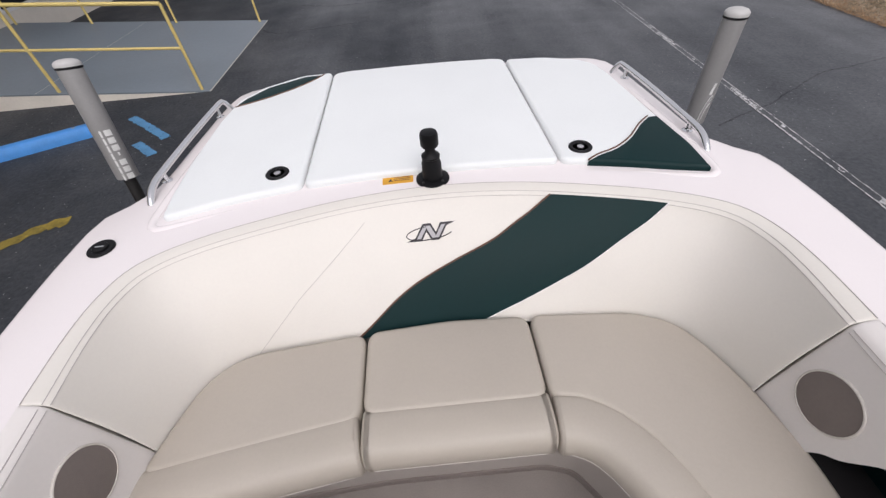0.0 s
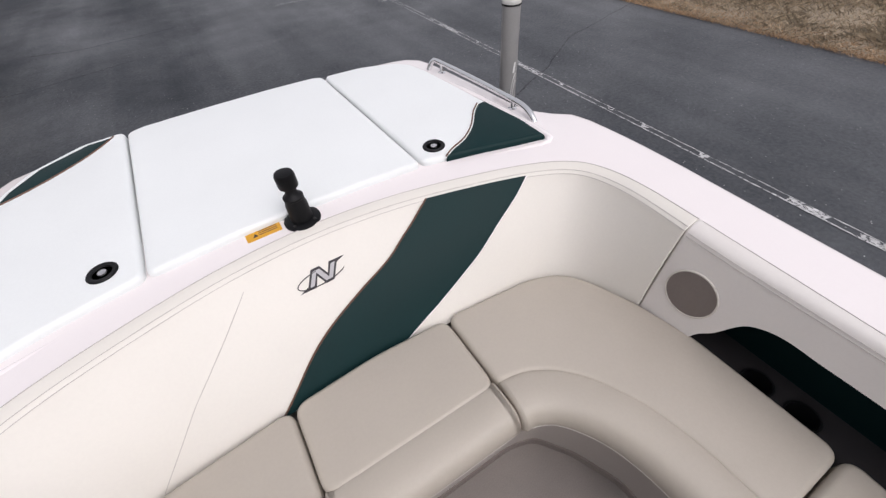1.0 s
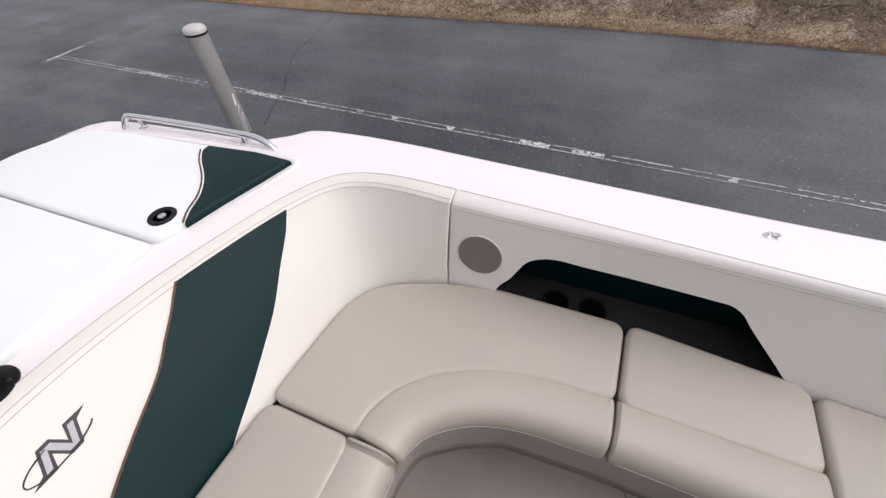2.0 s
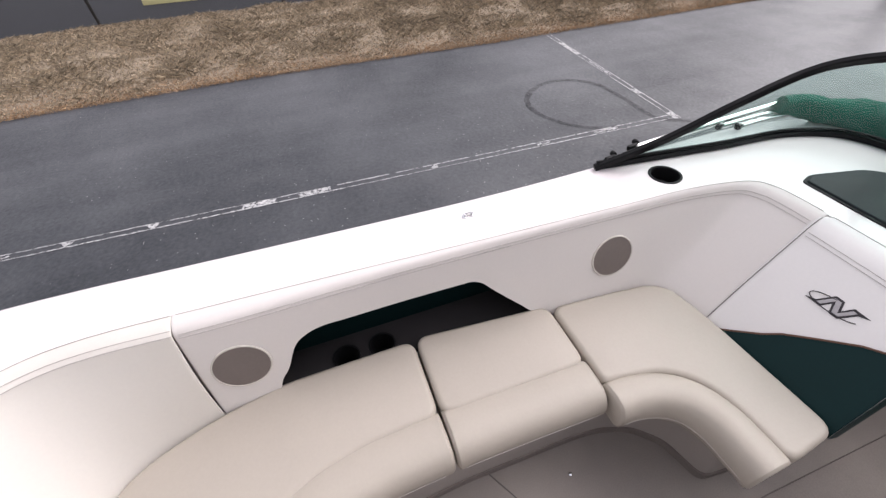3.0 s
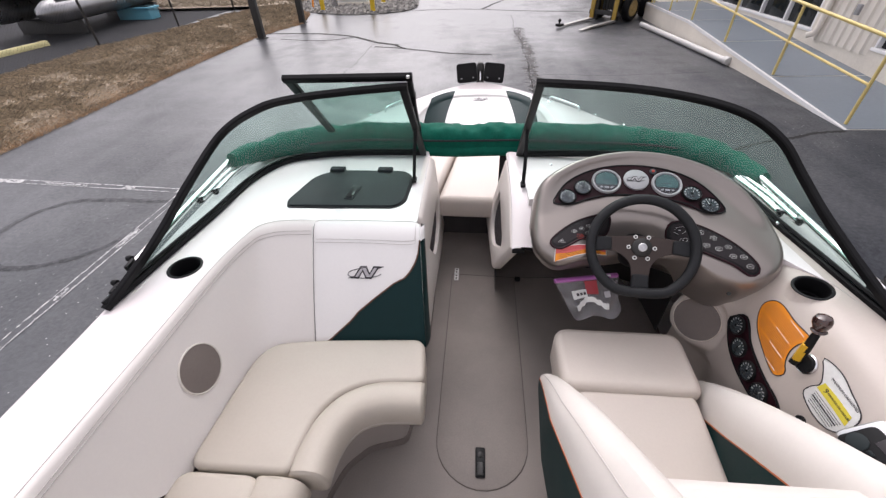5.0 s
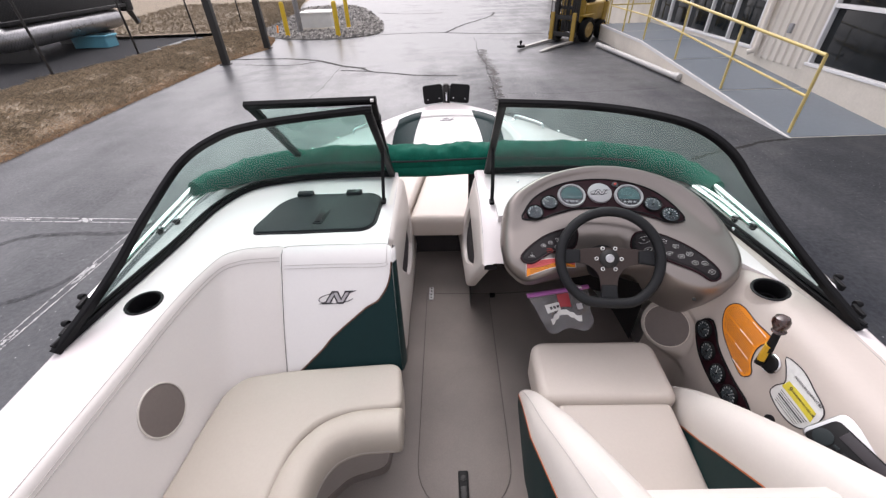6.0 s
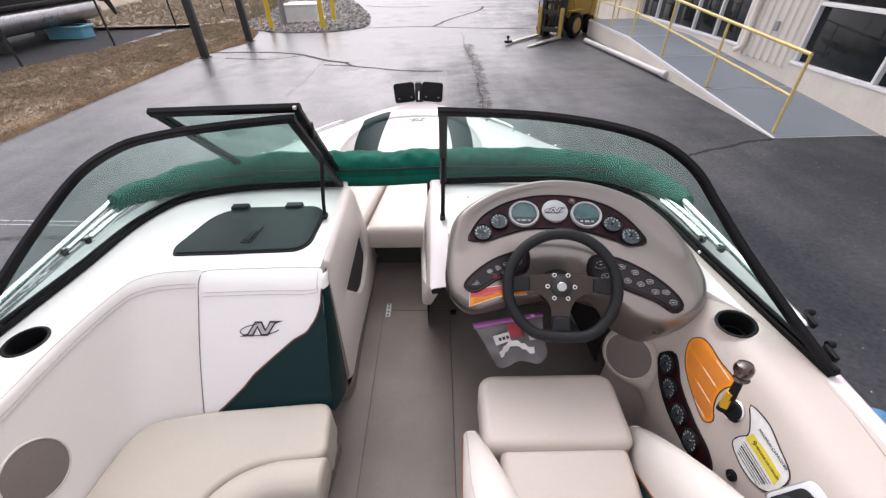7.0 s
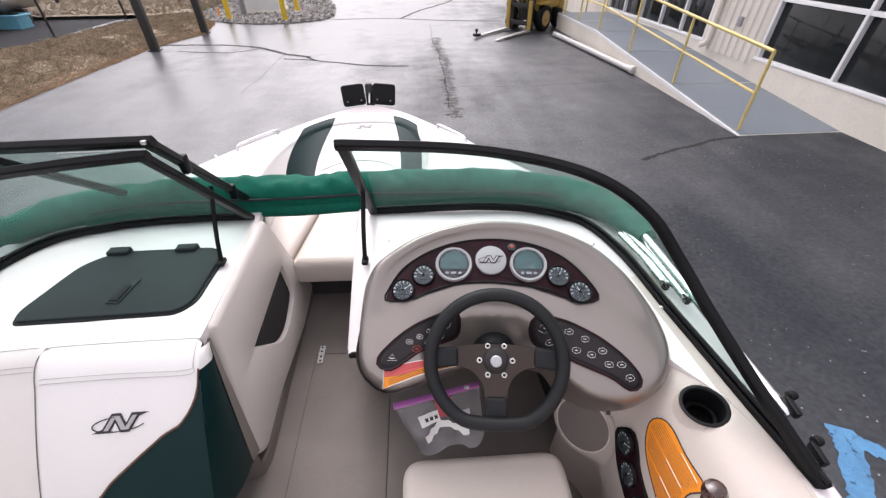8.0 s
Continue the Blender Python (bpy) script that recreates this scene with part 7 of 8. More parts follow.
ASPHALT = asphalt_material()
PAINT = worn_away(material("worn_white_paint", (0.62, 0.62, 0.62), 0.7, vary=0.25, scale=9, fine=60), 22, 0.40, 0.50, 0.12)
BLUES = material("blue_painted_concrete", (0.055, 0.25, 0.62), 0.6, vary=0.1, scale=7, fine=50)
BLUEP = worn_away(material("worn_blue_paint", (0.085, 0.25, 0.45), 0.65, vary=0.2, scale=7, fine=50), 16, 0.34, 0.42, 0.1)
YELLOWP = material("worn_yellow_paint", (0.30, 0.22, 0.03), 0.7, vary=0.35, scale=8, fine=40)
TYRE_MARK = worn_away(material("tyre_rubber_mark", (0.020, 0.020, 0.022), 0.7, vary=0.2, scale=10, spec=0.25), 9, 0.36, 1.0, 0.06)
SEALANT = material("crack_sealant", (0.022, 0.021, 0.021), 0.75, vary=0.3, scale=3, spec=0.25)
RUSTY = worn_away(material("brown_worn_asphalt", (0.085, 0.074, 0.069), 0.7, vary=0.3, scale=9, fine=60, spec=0.3), 7, 0.40, 0.62, 0.0)
SOIL = material("dry_grass_soil", (0.325, 0.262, 0.19), 0.95, vary=0.16, scale=1.6, fine=35, bump=0.5, bump_scale=45)
STRAW = material("dry_grass", (0.48, 0.385, 0.270), 0.8, vary=0.2, island=0.45)
STRAW2 = material("olive_dry_grass", (0.295, 0.238, 0.165), 0.8, vary=0.2, island=0.4)
RAMPTOP = material("blue_grey_floor_paint", (0.175, 0.205, 0.235), 0.45, vary=0.10, scale=1.2, fine=18)
CREAM = material("cream_painted_concrete", (0.72, 0.67, 0.59), 0.8, vary=0.10, scale=1.5, fine=30, bump=0.3, bump_scale=60)
SIDING = material("cream_metal_siding", (0.74, 0.69, 0.62), 0.5, vary=0.06, scale=1)
WFRAME = material("white_window_frame", (0.72, 0.72, 0.72), 0.4, vary=0.05)
DARKGLASS = material("dark_window_glass", (0.016, 0.020, 0.023), 0.06, vary=0.3, scale=1.5, spec=0.3)
YRAIL = material("yellow_painted_steel", (0.70, 0.55, 0.20), 0.45, vary=0.12, scale=6)
YBOLL = material("yellow_bollard_sleeve", (0.68, 0.46, 0.02), 0.5, vary=0.08)
YFORK = material("yellow_machine_paint", (0.36, 0.23, 0.03), 0.45, vary=0.15)
STOPY = material("pale_yellow_concrete", (0.58, 0.53, 0.27), 0.8, vary=0.12, scale=5)
STONES = material("pale_gravel", (0.30, 0.285, 0.265), 0.85, vary=0.25, island=0.75)
UTIL = material("white_utility_cabinet", (0.60, 0.60, 0.58), 0.5, vary=0.06)
PONTOON = material("dark_aluminium_skin", (0.34, 0.34, 0.35), 0.30, metal=0.8, vary=0.2, scale=3)
BLUECRATE = material("pale_blue_plastic", (0.12, 0.40, 0.52), 0.5, vary=0.1)
WIRE = material("black_fence_wire", (0.02, 0.02, 0.02), 0.6)
GALV = material("galvanised_steel", (0.30, 0.30, 0.31), 0.5, metal=0.5, vary=0.1)

bm = bmesh.new()
skin(bm, [[(x, y, 0) for x in (-900, -12, -4, 4, 12, 900)] for y in (-900, -20, -8, 0, 8, 20, 60, 900)])
ground = solid("ground", bm, ASPHALT, (0, 0, 0), "dark worn asphalt lot, damp in places", "ground", kind="structure")


FRESH = material("fresh_black_asphalt", (0.027, 0.028, 0.032), 0.8, spec=0.15, vary=0.2, scale=0.8, fine=90, bump=0.4, bump_scale=200)
bm = bmesh.new()
far_edge = [(-11.62, -24), (-11.62, 0.7), (-11.15, 4.6), (-10.8, 8.3), (-10.5, 12.1), (-10.2, 15.2), (-10.2, 19.0)]
skin(bm, [[(x - k, y, 0.0022) for k in (0, 4, 14)] for x, y in far_edge])
solid("far_lot_paving", bm, FRESH, (-16, 0, 0), "dark fresh asphalt of the far parking lot", "paving", kind="structure")


def strip_mesh(pts, w, z, bm=None, ragged=0.0, seed=0):
    """A flat band along a line; its edges may be ragged."""
    bm = bm or bmesh.new()
    p = np.array(pts, float)
    d = np.gradient(p, axis=0)
    d /= np.linalg.norm(d, axis=1)[:, None]
    n = np.stack([-d[:, 1], d[:, 0]], 1)
    rng_ = random.Random(seed)
    rows = [[(q[0] + k[0] * (s * w / 2 + rng_.uniform(-ragged, ragged)), q[1] + k[1] * (s * w / 2 + rng_.uniform(-ragged, ragged)), z) for s in (-1, 1)] for q, k in zip(p, n)]
    skin(bm, rows)
    return bm


def worn_line(name, a, b, label, seed):
    """A paint line worn down to its two edges, with patches of paint left between them."""
    a, b = np.array(a), np.array(b)
    length = np.linalg.norm(b - a)
    d = (b - a) / length
    n = np.array((-d[1], d[0]))
    rng_ = random.Random(seed)
    t = thing(name, (*((a + b) / 2), 0.0), label, "road marking", "parking lines", kind="structure")
    for s in (-1, 1):
        x, bm = 0.0, bmesh.new()
        while x < length:
            l_ = rng_.uniform(0.25, 0.9)
            e = min(x + l_, length)
            k = max(3, int((e - x) / 0.05))
            strip_mesh([a + d * (x + (e - x) * i / k) + n * (s * 0.038) for i in range(k + 1)], rng_.uniform(0.009, 0.017), 0.004, bm, 0.004, rng_.random())
            x = e + (rng_.uniform(0.02, 0.09) if rng_.random() < 0.35 else 0)
        tagged(part("edge_paint", bm, PAINT, t), kind="stuff")
    x, bm = rng_.uniform(0, 0.5), bmesh.new()
    while x < length:
        l_ = rng_.choice((0.05, 0.08, 0.15, 0.3, 0.6))
        k = max(4, int(l_ / 0.015))
        w = rng_.uniform(0.015, 0.070)
        strip_mesh([a + d * min(length, x + l_ * i / k) + n * rng_.uniform(-0.012, 0.012) for i in range(k + 1)], w, 0.0045, bm, 0.009, rng_.random())
        x += l_ + rng_.uniform(0.2, 1.3)
    tagged(part("paint_patches", bm, PAINT, t), kind="stuff")


worn_line("parking_line", (-3.88, -8.13), (-3.43, 4.64), "long white parking line worn down to its edges", 3)
worn_line("parking_line", (-3.36, 4.64), (-6.72, 4.90), "white parking line running to the dry grass", 5)
worn_line("parking_line", (-3.62, -8.13), (-4.9, -8.2), "short white parking line at a corner", 7)
worn_line("parking_line", (-1.85, -9.62), (-2.6, -9.55), "short white parking line behind the boat", 9)


def flat_mark(name, pts, w, mat, label, z=0.0035, closed=False, ragged=0.0, n=60):
    q = spline([(*p,) for p in pts], n, closed=closed)
    if closed:
        q = np.vstack([q, q[:1]])
    if name == "sealed_crack":
        q = np.array([(a + 0.045 * noise.noise(Vector((a * 1.5, b * 1.5, 3))), b + 0.045 * noise.noise(Vector((a * 1.9, b * 1.9, 8)))) for a, b in q])
    return solid(name, strip_mesh(q, w, z, None, ragged, len(pts)), mat, (*q[0], 0), label, "ground mark", kind="structure")


flat_mark("tyre_mark", [(-3.25, 4.72), (-3.50, 4.42), (-4.10, 4.42), (-4.62, 4.36), (-4.90, 4.02), (-4.85, 3.62), (-4.50, 3.28), (-4.05, 3.26), (-3.62, 3.54), (-3.48, 3.9)], 0.075, TYRE_MARK, "dark looping tyre mark on the asphalt", ragged=0.012)
for k, (pts, w) in enumerate((([(-6.9, -4.55), (-6.2, -4.40), (-5.5, -4.22), (-4.85, -4.05), (-4.3, -3.72), (-3.9, -3.45), (-3.1, -3.1)], 0.022),
                              ([(-6.6, 13.9), (-6.0, 13.9), (-4.66, 13.75), (-3.6, 13.3), (-2.85, 12.55), (-2.1, 12.15)], 0.13),
                              ([(-2.2, 12.2), (-1.87, 11.71), (-1.18, 11.42), (-0.45, 11.11), (0.3, 11.0)], 0.08),
                              ([(-5.66, 13.09), (-4.36, 12.83), (-3.56, 13.2)], 0.06), ([(-2.7, 11.99), (-2.2, 11.85), (-1.87, 11.71)], 0.08),
                              ([(-2.79, 12.4), (-2.8, 10.75), (-2.84, 9.26)], 0.03),
                              ([(1.09, 16.4), (1.06, 14.9), (1.02, 13.6), (1.10, 12.4), (1.04, 11.4), (1.08, 10.4), (1.0, 9.1), (1.0, 8.0)], 0.032),
                              ([(-2.4, 17.86), (-1.2, 17.94), (0.0, 17.82), (1.71, 17.2), (3.54, 16.84)], 0.09),
                              ([(0.1, 17.8), (0.85, 19.78), (2.15, 22.16), (2.6, 24.0)], 0.11), ([(-3.42, 25.5), (-1.95, 24.56), (0.0, 24.5)], 0.12),
                              ([(1.05, 9.2), (1.4, 9.3), (2.5, 9.2), (3.2, 9.26), (4.4, 9.35)], 0.035),
                              ([(3.3, 5.85), (3.74, 6.04), (4.11, 6.19), (4.6, 6.37), (5.03, 6.5)], 0.055),
                              ([(0.2, -9.7), (1.7, -9.63), (2.6, -9.9)], 0.04), ([(1.0, -8.2), (2.6, -7.95), (3.1, -8.3)], 0.03))):
    flat_mark("sealed_crack", pts, w, SEALANT if w > 0.04 else TYRE_MARK, "dark sealed crack in the asphalt", ragged=min(0.02, w * 0.35), z=0.003, n=110)
flat_mark("worn_strip", [(1.14, 14.2), (1.10, 12.8), (1.18, 11.4), (1.12, 10.2), (1.06, 9.0), (1.06, 7.6)], 0.22, RUSTY, "pale brown worn strip beside a crack", ragged=0.10, z=0.0025, n=200)
for q in ([(2.765, 2.30), (2.705, 2.17), (2.615, 2.02), (2.44, 1.74)], [(2.775, 2.225), (2.886, 2.13), (3.15, 1.92)], [(3.98, -4.74), (3.60, -4.40), (3.22, -4.05)], [(3.56, -3.98), (3.40, -3.83), (3.22, -3.66)]):
    flat_mark("blue_line", q, 0.11 if q[0][1] < 0 else 0.135 if len(q) > 3 else 0.085, BLUEP, "worn blue accessible parking line", ragged=0.014, z=0.004 if len(q) > 3 else 0.0055, n=30)
flat_mark("yellow_line", [(3.52, -2.52), (3.75, -2.45), (4.05, -2.16), (4.6, -1.7)], 0.13, YELLOWP, "faded yellow line on dark asphalt", ragged=0.03, z=0.004, n=30)


def wheel_stop(at, length, turn, mat, label):
    t = thing("wheel_stop", (*at, 0), label, "wheel stop", "wheel stops")
    m = pose(*at, 0, 0, 0, turn)
    bm = bmesh.new()
    prof = [(-0.09, 0.0), (-0.085, 0.05), (-0.06, 0.12), (-0.04, 0.135), (0.04, 0.135), (0.06, 0.12), (0.085, 0.05), (0.09, 0.0)]
    rows = [[m @ Vector((x * f, y, z * g)) for x, z in prof] for y, f, g in ((-length / 2, 0.9, 0.93), (-length / 2 + 0.02, 1, 1), (-length / 6, 1, 1), (length / 6, 1.0, 1.0), (length / 2 - 0.02, 1, 1), (length / 2, 0.9, 0.93))]
    vs = skin(bm, rows)
    bm.faces.new(vs[0])
    bm.faces.new(vs[-1])
    part("block", bm, mat, t)
    for dy in (-0.35, 0.35):
        part("anchor_pin", lathe([(0.02, 0.12), (0.02, 0.138), (0.0, 0.139)], 10, m @ pose(0, dy * length, 0)), GALV, t)


wheel_stop((4.82, -4.08), 1.3, -63, BLUES, "blue painted concrete wheel stop")
for k, (x, y) in enumerate(((-13.3, -1.4), (-13.3, 2.95), (-12.5, 7.05), (-12.75, 11.6))):
    wheel_stop((x, y), 2.4, -5, STOPY, "pale yellow concrete wheel stop behind the fence")
for k, (a, b) in enumerate((((-13.6, 0.3), (-18.5, 0.7)), ((-13.3, 4.9), (-18.4, 5.4)), ((-13.0, 9.3), (-18.0, 9.9)), ((-15.7, 3.2), (-15.6, 8.2)))):
    flat_mark("lot_line", [a, ((a[0] + b[0]) / 2, (a[1] + b[1]) / 2), b], 0.10, PAINT, "white parking line in the far lot", ragged=0.01, z=0.004, n=40)

# dry grass strip
NEAR = [(-17, -7.3), (-9, -7.1), (-5, -6.95), (0, -7.05), (3.7, -6.85), (7, -6.80), (9, -6.78), (13.2, -6.62), (14.4, -6.35), (15.5, -5.95), (17.3, -6.35), (20, -7.4)]
FAR = [(-17, -11.6), (0, -11.5), (6, -11.0), (11, -10.75), (15, -10.0), (20, -9.0)]


def g_near(y):
    return float(np.interp(y, [p[0] for p in NEAR], [p[1] for p in NEAR]))


def g_far(y):
    return float(np.interp(y, [p[0] for p in FAR], [p[1] for p in FAR]))


def berm(x, y):
    f = (x - g_far(y)) / max(0.1, g_near(y) - g_far(y))
    return 0.012 + 0.13 * math.sin(math.pi * min(1, max(0, f))) + 0.05 * noise.noise(Vector((x * 0.9, y * 0.9, 0)))* math.sin(math.pi * min(1, max(0, f)))


bm = bmesh.new()
rows = []
for y in np.linspace(-17, 20, 190):
    a, b = g_far(y), g_near(y) + 0.05 * noise.noise(Vector((0.3, y * 2.2, 4))) + 0.03 * noise.noise(Vector((0.3, y * 7, 9)))
    rows.append([(a + (b - a) * k / 14, y, berm(a + (b - a) * k / 14, y) if 0 < k < 14 else 0.004) for k in range(15)])
skin(bm, rows)
verge = solid("grass_verge", bm, SOIL, (-9, 0, 0), "strip of dry brown earth beside the lot", "verge", kind="structure")


def blades(name, count, spots, height, mat, label, seed):
    rng_ = random.Random(seed)
    vv, ff = [], []
    for _ in range(count):
        x, y, z, tall = spots(rng_)
        h = height * tall * rng_.uniform(0.5, 1.3)
        a = rng_.uniform(0, math.tau)
        w = rng_.uniform(0.0014, 0.0036) * (1 + 0.5 * tall)
        lx, ly = rng_.gauss(0, 0.75) * h, rng_.gauss(0, 0.75) * h
        i = len(vv)
        vv += [(x - w * math.cos(a), y - w * math.sin(a), z), (x + w * math.cos(a), y + w * math.sin(a), z), (x + lx * 0.5 + w * 0.6 * math.cos(a), y + ly * 0.5 + w * 0.6 * math.sin(a), z + h * 0.7), (x + lx * 1.2, y + ly * 1.2, z + h)]
        ff += [(i, i + 1, i + 2), (i, i + 2, i + 3)]
    me = bpy.data.meshes.new(name)
    me.from_pydata(vv, [], ff)
    me.materials.append(mat)
    ob = new(name, me)
    return tagged(ob, label, "grass", kind="stuff")


def verge_spot(r):
    while True:
        y = r.uniform(-11, 19)
        f = r.random()
        x = g_far(y) + (g_near(y) - g_far(y)) * f + r.gauss(0, 0.03)
        clump = noise.noise(Vector((x * 1.3, y * 1.3, 2))) + 0.5 * noise.noise(Vector((x * 4, y * 4, 5)))
        if r.random() < 0.75 + 0.4 * clump:
            return x, y, berm(x, y) - 0.01, (0.45 + 0.6 * max(0, clump + 0.35)) * (0.6 if f > 0.92 else 1)


blades("dry_grass", 230000, verge_spot, 0.075, STRAW, "short tangled dry straw coloured grass", 11)
blades("olive_grass", 60000, verge_spot, 0.10, STRAW2, "olive brown tufts in the dry grass", 12)


def edge_spot(r):
    y = r.uniform(-11, 19)
    x = g_near(y) + 0.10 - abs(r.gauss(0, 0.33))
    return x, y, max(0.004, berm(x, y) - 0.01), 0.35


PINE = material("reddish_pine_straw", (0.46, 0.30, 0.175), 0.85, vary=0.2, island=0.45)
blades("pine_straw", 70000, edge_spot, 0.07, PINE, "reddish pine needles along the asphalt edge", 14)

# field beyond the far lot and beside the drive
bm = bmesh.new()
rows = []
for y in np.linspace(19, 44, 40):
    xn = float(np.interp(y, [19, 21, 26, 33, 44], [-7.6, -7.6, -8.0, -9.6, -11]))
    rows.append([(xn - 22 * k / 12, y, 0.01 + (0.10 if 0 < k < 12 else 0) + 0.06 * noise.noise(Vector((k * 1.2, y * 0.5, 3)))) for k in range(13)])
skin(bm, rows)
solid("far_verge", bm, SOIL, (-15, 30, 0), "dry brown grass field beyond the drive", "verge", kind="structure")


def field_spot(r):
    y = r.uniform(19.2, 34)
    xn = float(np.interp(y, [19, 21, 26, 33, 44], [-7.6, -7.6, -8.0, -9.6, -11]))
    return xn - r.random() ** 1.3 * 9, y, 0.08, 0.9


blades("field_grass", 24000, field_spot, 0.11, STRAW2, "dry straw coloured field grass", 13)

# fence along the far lot
fence = thing("chain_link_fence", (-10.5, 8, 0), "black chain-link fence beyond the dry grass", "fence")
fx = lambda y: float(np.interp(y, [-12, 0.7, 4.6, 8.3, 12.1, 15.2, 19, 23], [-12.1, -11.56, -11.0, -10.72, -10.4, -10.05, -10.0, -9.6]))
for y in (-11.0, -7.1, -3.2, 0.68, 4.58, 8.31, 12.1, 15.2, 18.93, 22.6):
    part("fence_post", tube([(fx(y), y, 0.0), (fx(y), y, 1.9)], 0.032, 10), STEELB, fence)
part("top_bar", tube([(fx(y), y, 1.85) for y in np.linspace(-11, 22.6, 30)], 0.022, 8), STEELB, fence)
vv, ff = [], []
for sgn in (-1, 1):
    for y in np.arange(6.5, 22.5, 0.085):
        for k in range(6):
            z0, z1 = 0.06 + 0.3 * k, 0.06 + 0.3 * (k + 1)
            ya, yb = y + sgn * 0.3 * k, y + sgn * 0.3 * (k + 1)
            ya, yb = 6.5 + (ya - 6.5) % 16, 6.5 + (ya - 6.5) % 16 + sgn * 0.3
            i = len(vv)
            vv += [(fx(ya), ya, z0), (fx(ya), ya + 0.005, z0), (fx(yb), yb + 0.005, z1), (fx(yb), yb, z1)]
            ff.append((i, i + 1, i + 2, i + 3))
me = bpy.data.meshes.new("fence_wire")
me.from_pydata([tuple(Vector(v) - Vector((-10.5, 8, 0))) for v in vv], [], ff)
me.materials.append(WIRE)
wire = new("fence_wire", me)
wire.parent = fence
tagged(wire, "woven black wire mesh", kind="stuff")

for x, y in ((-6.29, 13.25), (-5.95, 15.68)):
    t = thing("gate_post", (x, y, 0), "tall black square steel gate post", "gate post", "gate posts")
    part("post", box((x, y, 1.6), (0.18, 0.18, 3.2), 0.012), STEELB, t)
    part("foot_plate", box((x, y, 0.012), (0.26, 0.26, 0.024), 0.006), STEELB, t)

# pontoon boat parked behind the fence
pb = thing("pontoon_boat", (-14.5, 17, 0), "dark pontoon boat parked behind the fence", "boat")
for x in (-13.0, -14.9):
    part("pontoon", lathe([(0.0, -3.6), (0.16, -3.45), (0.30, -3.1), (0.33, -2.8), (0.33, 2.6), (0.30, 2.8), (0.0, 2.85)], 28, pose(x, 16.6, 0.74, -90, 0, 5)), PONTOON, pb, "long dark aluminium pontoon tube")
part("deck_edge", box((-14.0, 16.8, 1.13), (2.5, 6.2, 0.10), 0.03, turn=5), BLACK, pb)
part("side_fence", box((-12.85, 16.8, 1.5), (0.06, 6.0, 0.62), 0.02, turn=5), BLACK, pb)
mo = part("outboard_motor", box((-13.2, 20.2, 1.15), (0.36, 0.55, 0.5), 0.12), BLACK, pb, "black outboard motor")
part("motor_leg", tube([(-13.2, 20.25, 1.0), (-13.2, 20.45, 0.6), (-13.2, 20.5, 0.4)], [0.12, 0.09, 0.06], 10), STEELB, mo)
part("propeller", lathe([(0.03, -0.05), (0.10, 0.0), (0.03, 0.06)], 10, pose(-13.2, 20.62, 0.5, 90, 0, 0)), GALV, mo)
for y in (14.6, 18.4):
    part("stand", box((-14.0, y, 0.21), (2.2, 0.2, 0.42), 0.02), STEELB, pb)
cr = thing("plastic_crate", (-12.95, 17.3, 0), "pale blue plastic crate on the asphalt behind the fence", "crate")
part("tub", prism(round_poly([(-13.6, 17.05), (-12.3, 17.05), (-12.3, 17.65), (-13.6, 17.65)], 0.08, 4), 0.0, 0.40, 0.03, 3), BLUECRATE, cr)
part("rim", prism(round_poly([(-13.66, 17.0), (-12.24, 17.0), (-12.24, 17.7), (-13.66, 17.7)], 0.08, 4), 0.34, 0.40, 0.015, 2), BLUECRATE, cr)

# gravel island with a utility cabinet
isl = spline([(-6.9, 18.3), (-5.7, 17.5), (-4.4, 17.15), (-3.0, 17.55), (-2.45, 18.6), (-2.6, 20.5), (-3.4, 24), (-5.0, 29), (-7.6, 31), (-8.6, 28), (-8.2, 23), (-7.6, 19.8)], 60, closed=True)
solid("gravel_bed", prism(isl, 0.0, 0.035, 0.02, 2), STONES, (-5.2, 22, 0), "grey gravel bed round the cabinet", "gravel bed", kind="structure")
rng_ = random.Random(4)
vv, ff = [], []
while len(vv) < 4200 * 5:
    x, y = rng_.uniform(-8.6, -2.4), 17.1 + 13 * rng_.random() ** 1.8
    if not inside(isl, x, y):
        continue
    r, i, a = rng_.uniform(0.04, 0.12), len(vv), rng_.uniform(0, 6)
    vv += [(x + r * math.cos(a + k * 1.57) * rng_.uniform(0.7, 1.2), y + r * math.sin(a + k * 1.57) * rng_.uniform(0.7, 1.2), 0.03) for k in range(4)] + [(x + r * 0.2, y, 0.03 + r * rng_.uniform(0.5, 0.9))]
    ff += [(i, i + 1, i + 4), (i + 1, i + 2, i + 4), (i + 2, i + 3, i + 4), (i + 3, i, i + 4)]
me = bpy.data.meshes.new("gravel")
me.from_pydata(vv, [], ff)
me.materials.append(STONES)
tagged(new("gravel", me), "loose grey gravel stones", "gravel", kind="stuff")
ut = thing("utility_cabinet", (-5.19, 20.0, 0.03), "white utility cabinet on the gravel", "cabinet")
part("base", box((-5.19, 20.0, 0.08), (1.42, 1.3, 0.10), 0.02), CREAM, ut)
part("body", box((-5.19, 20.0, 0.37), (1.3, 1.2, 0.50), 0.03), UTIL, ut)
part("lid", box((-5.19, 20.0, 0.645), (1.36, 1.26, 0.06), 0.02), UTIL, ut)
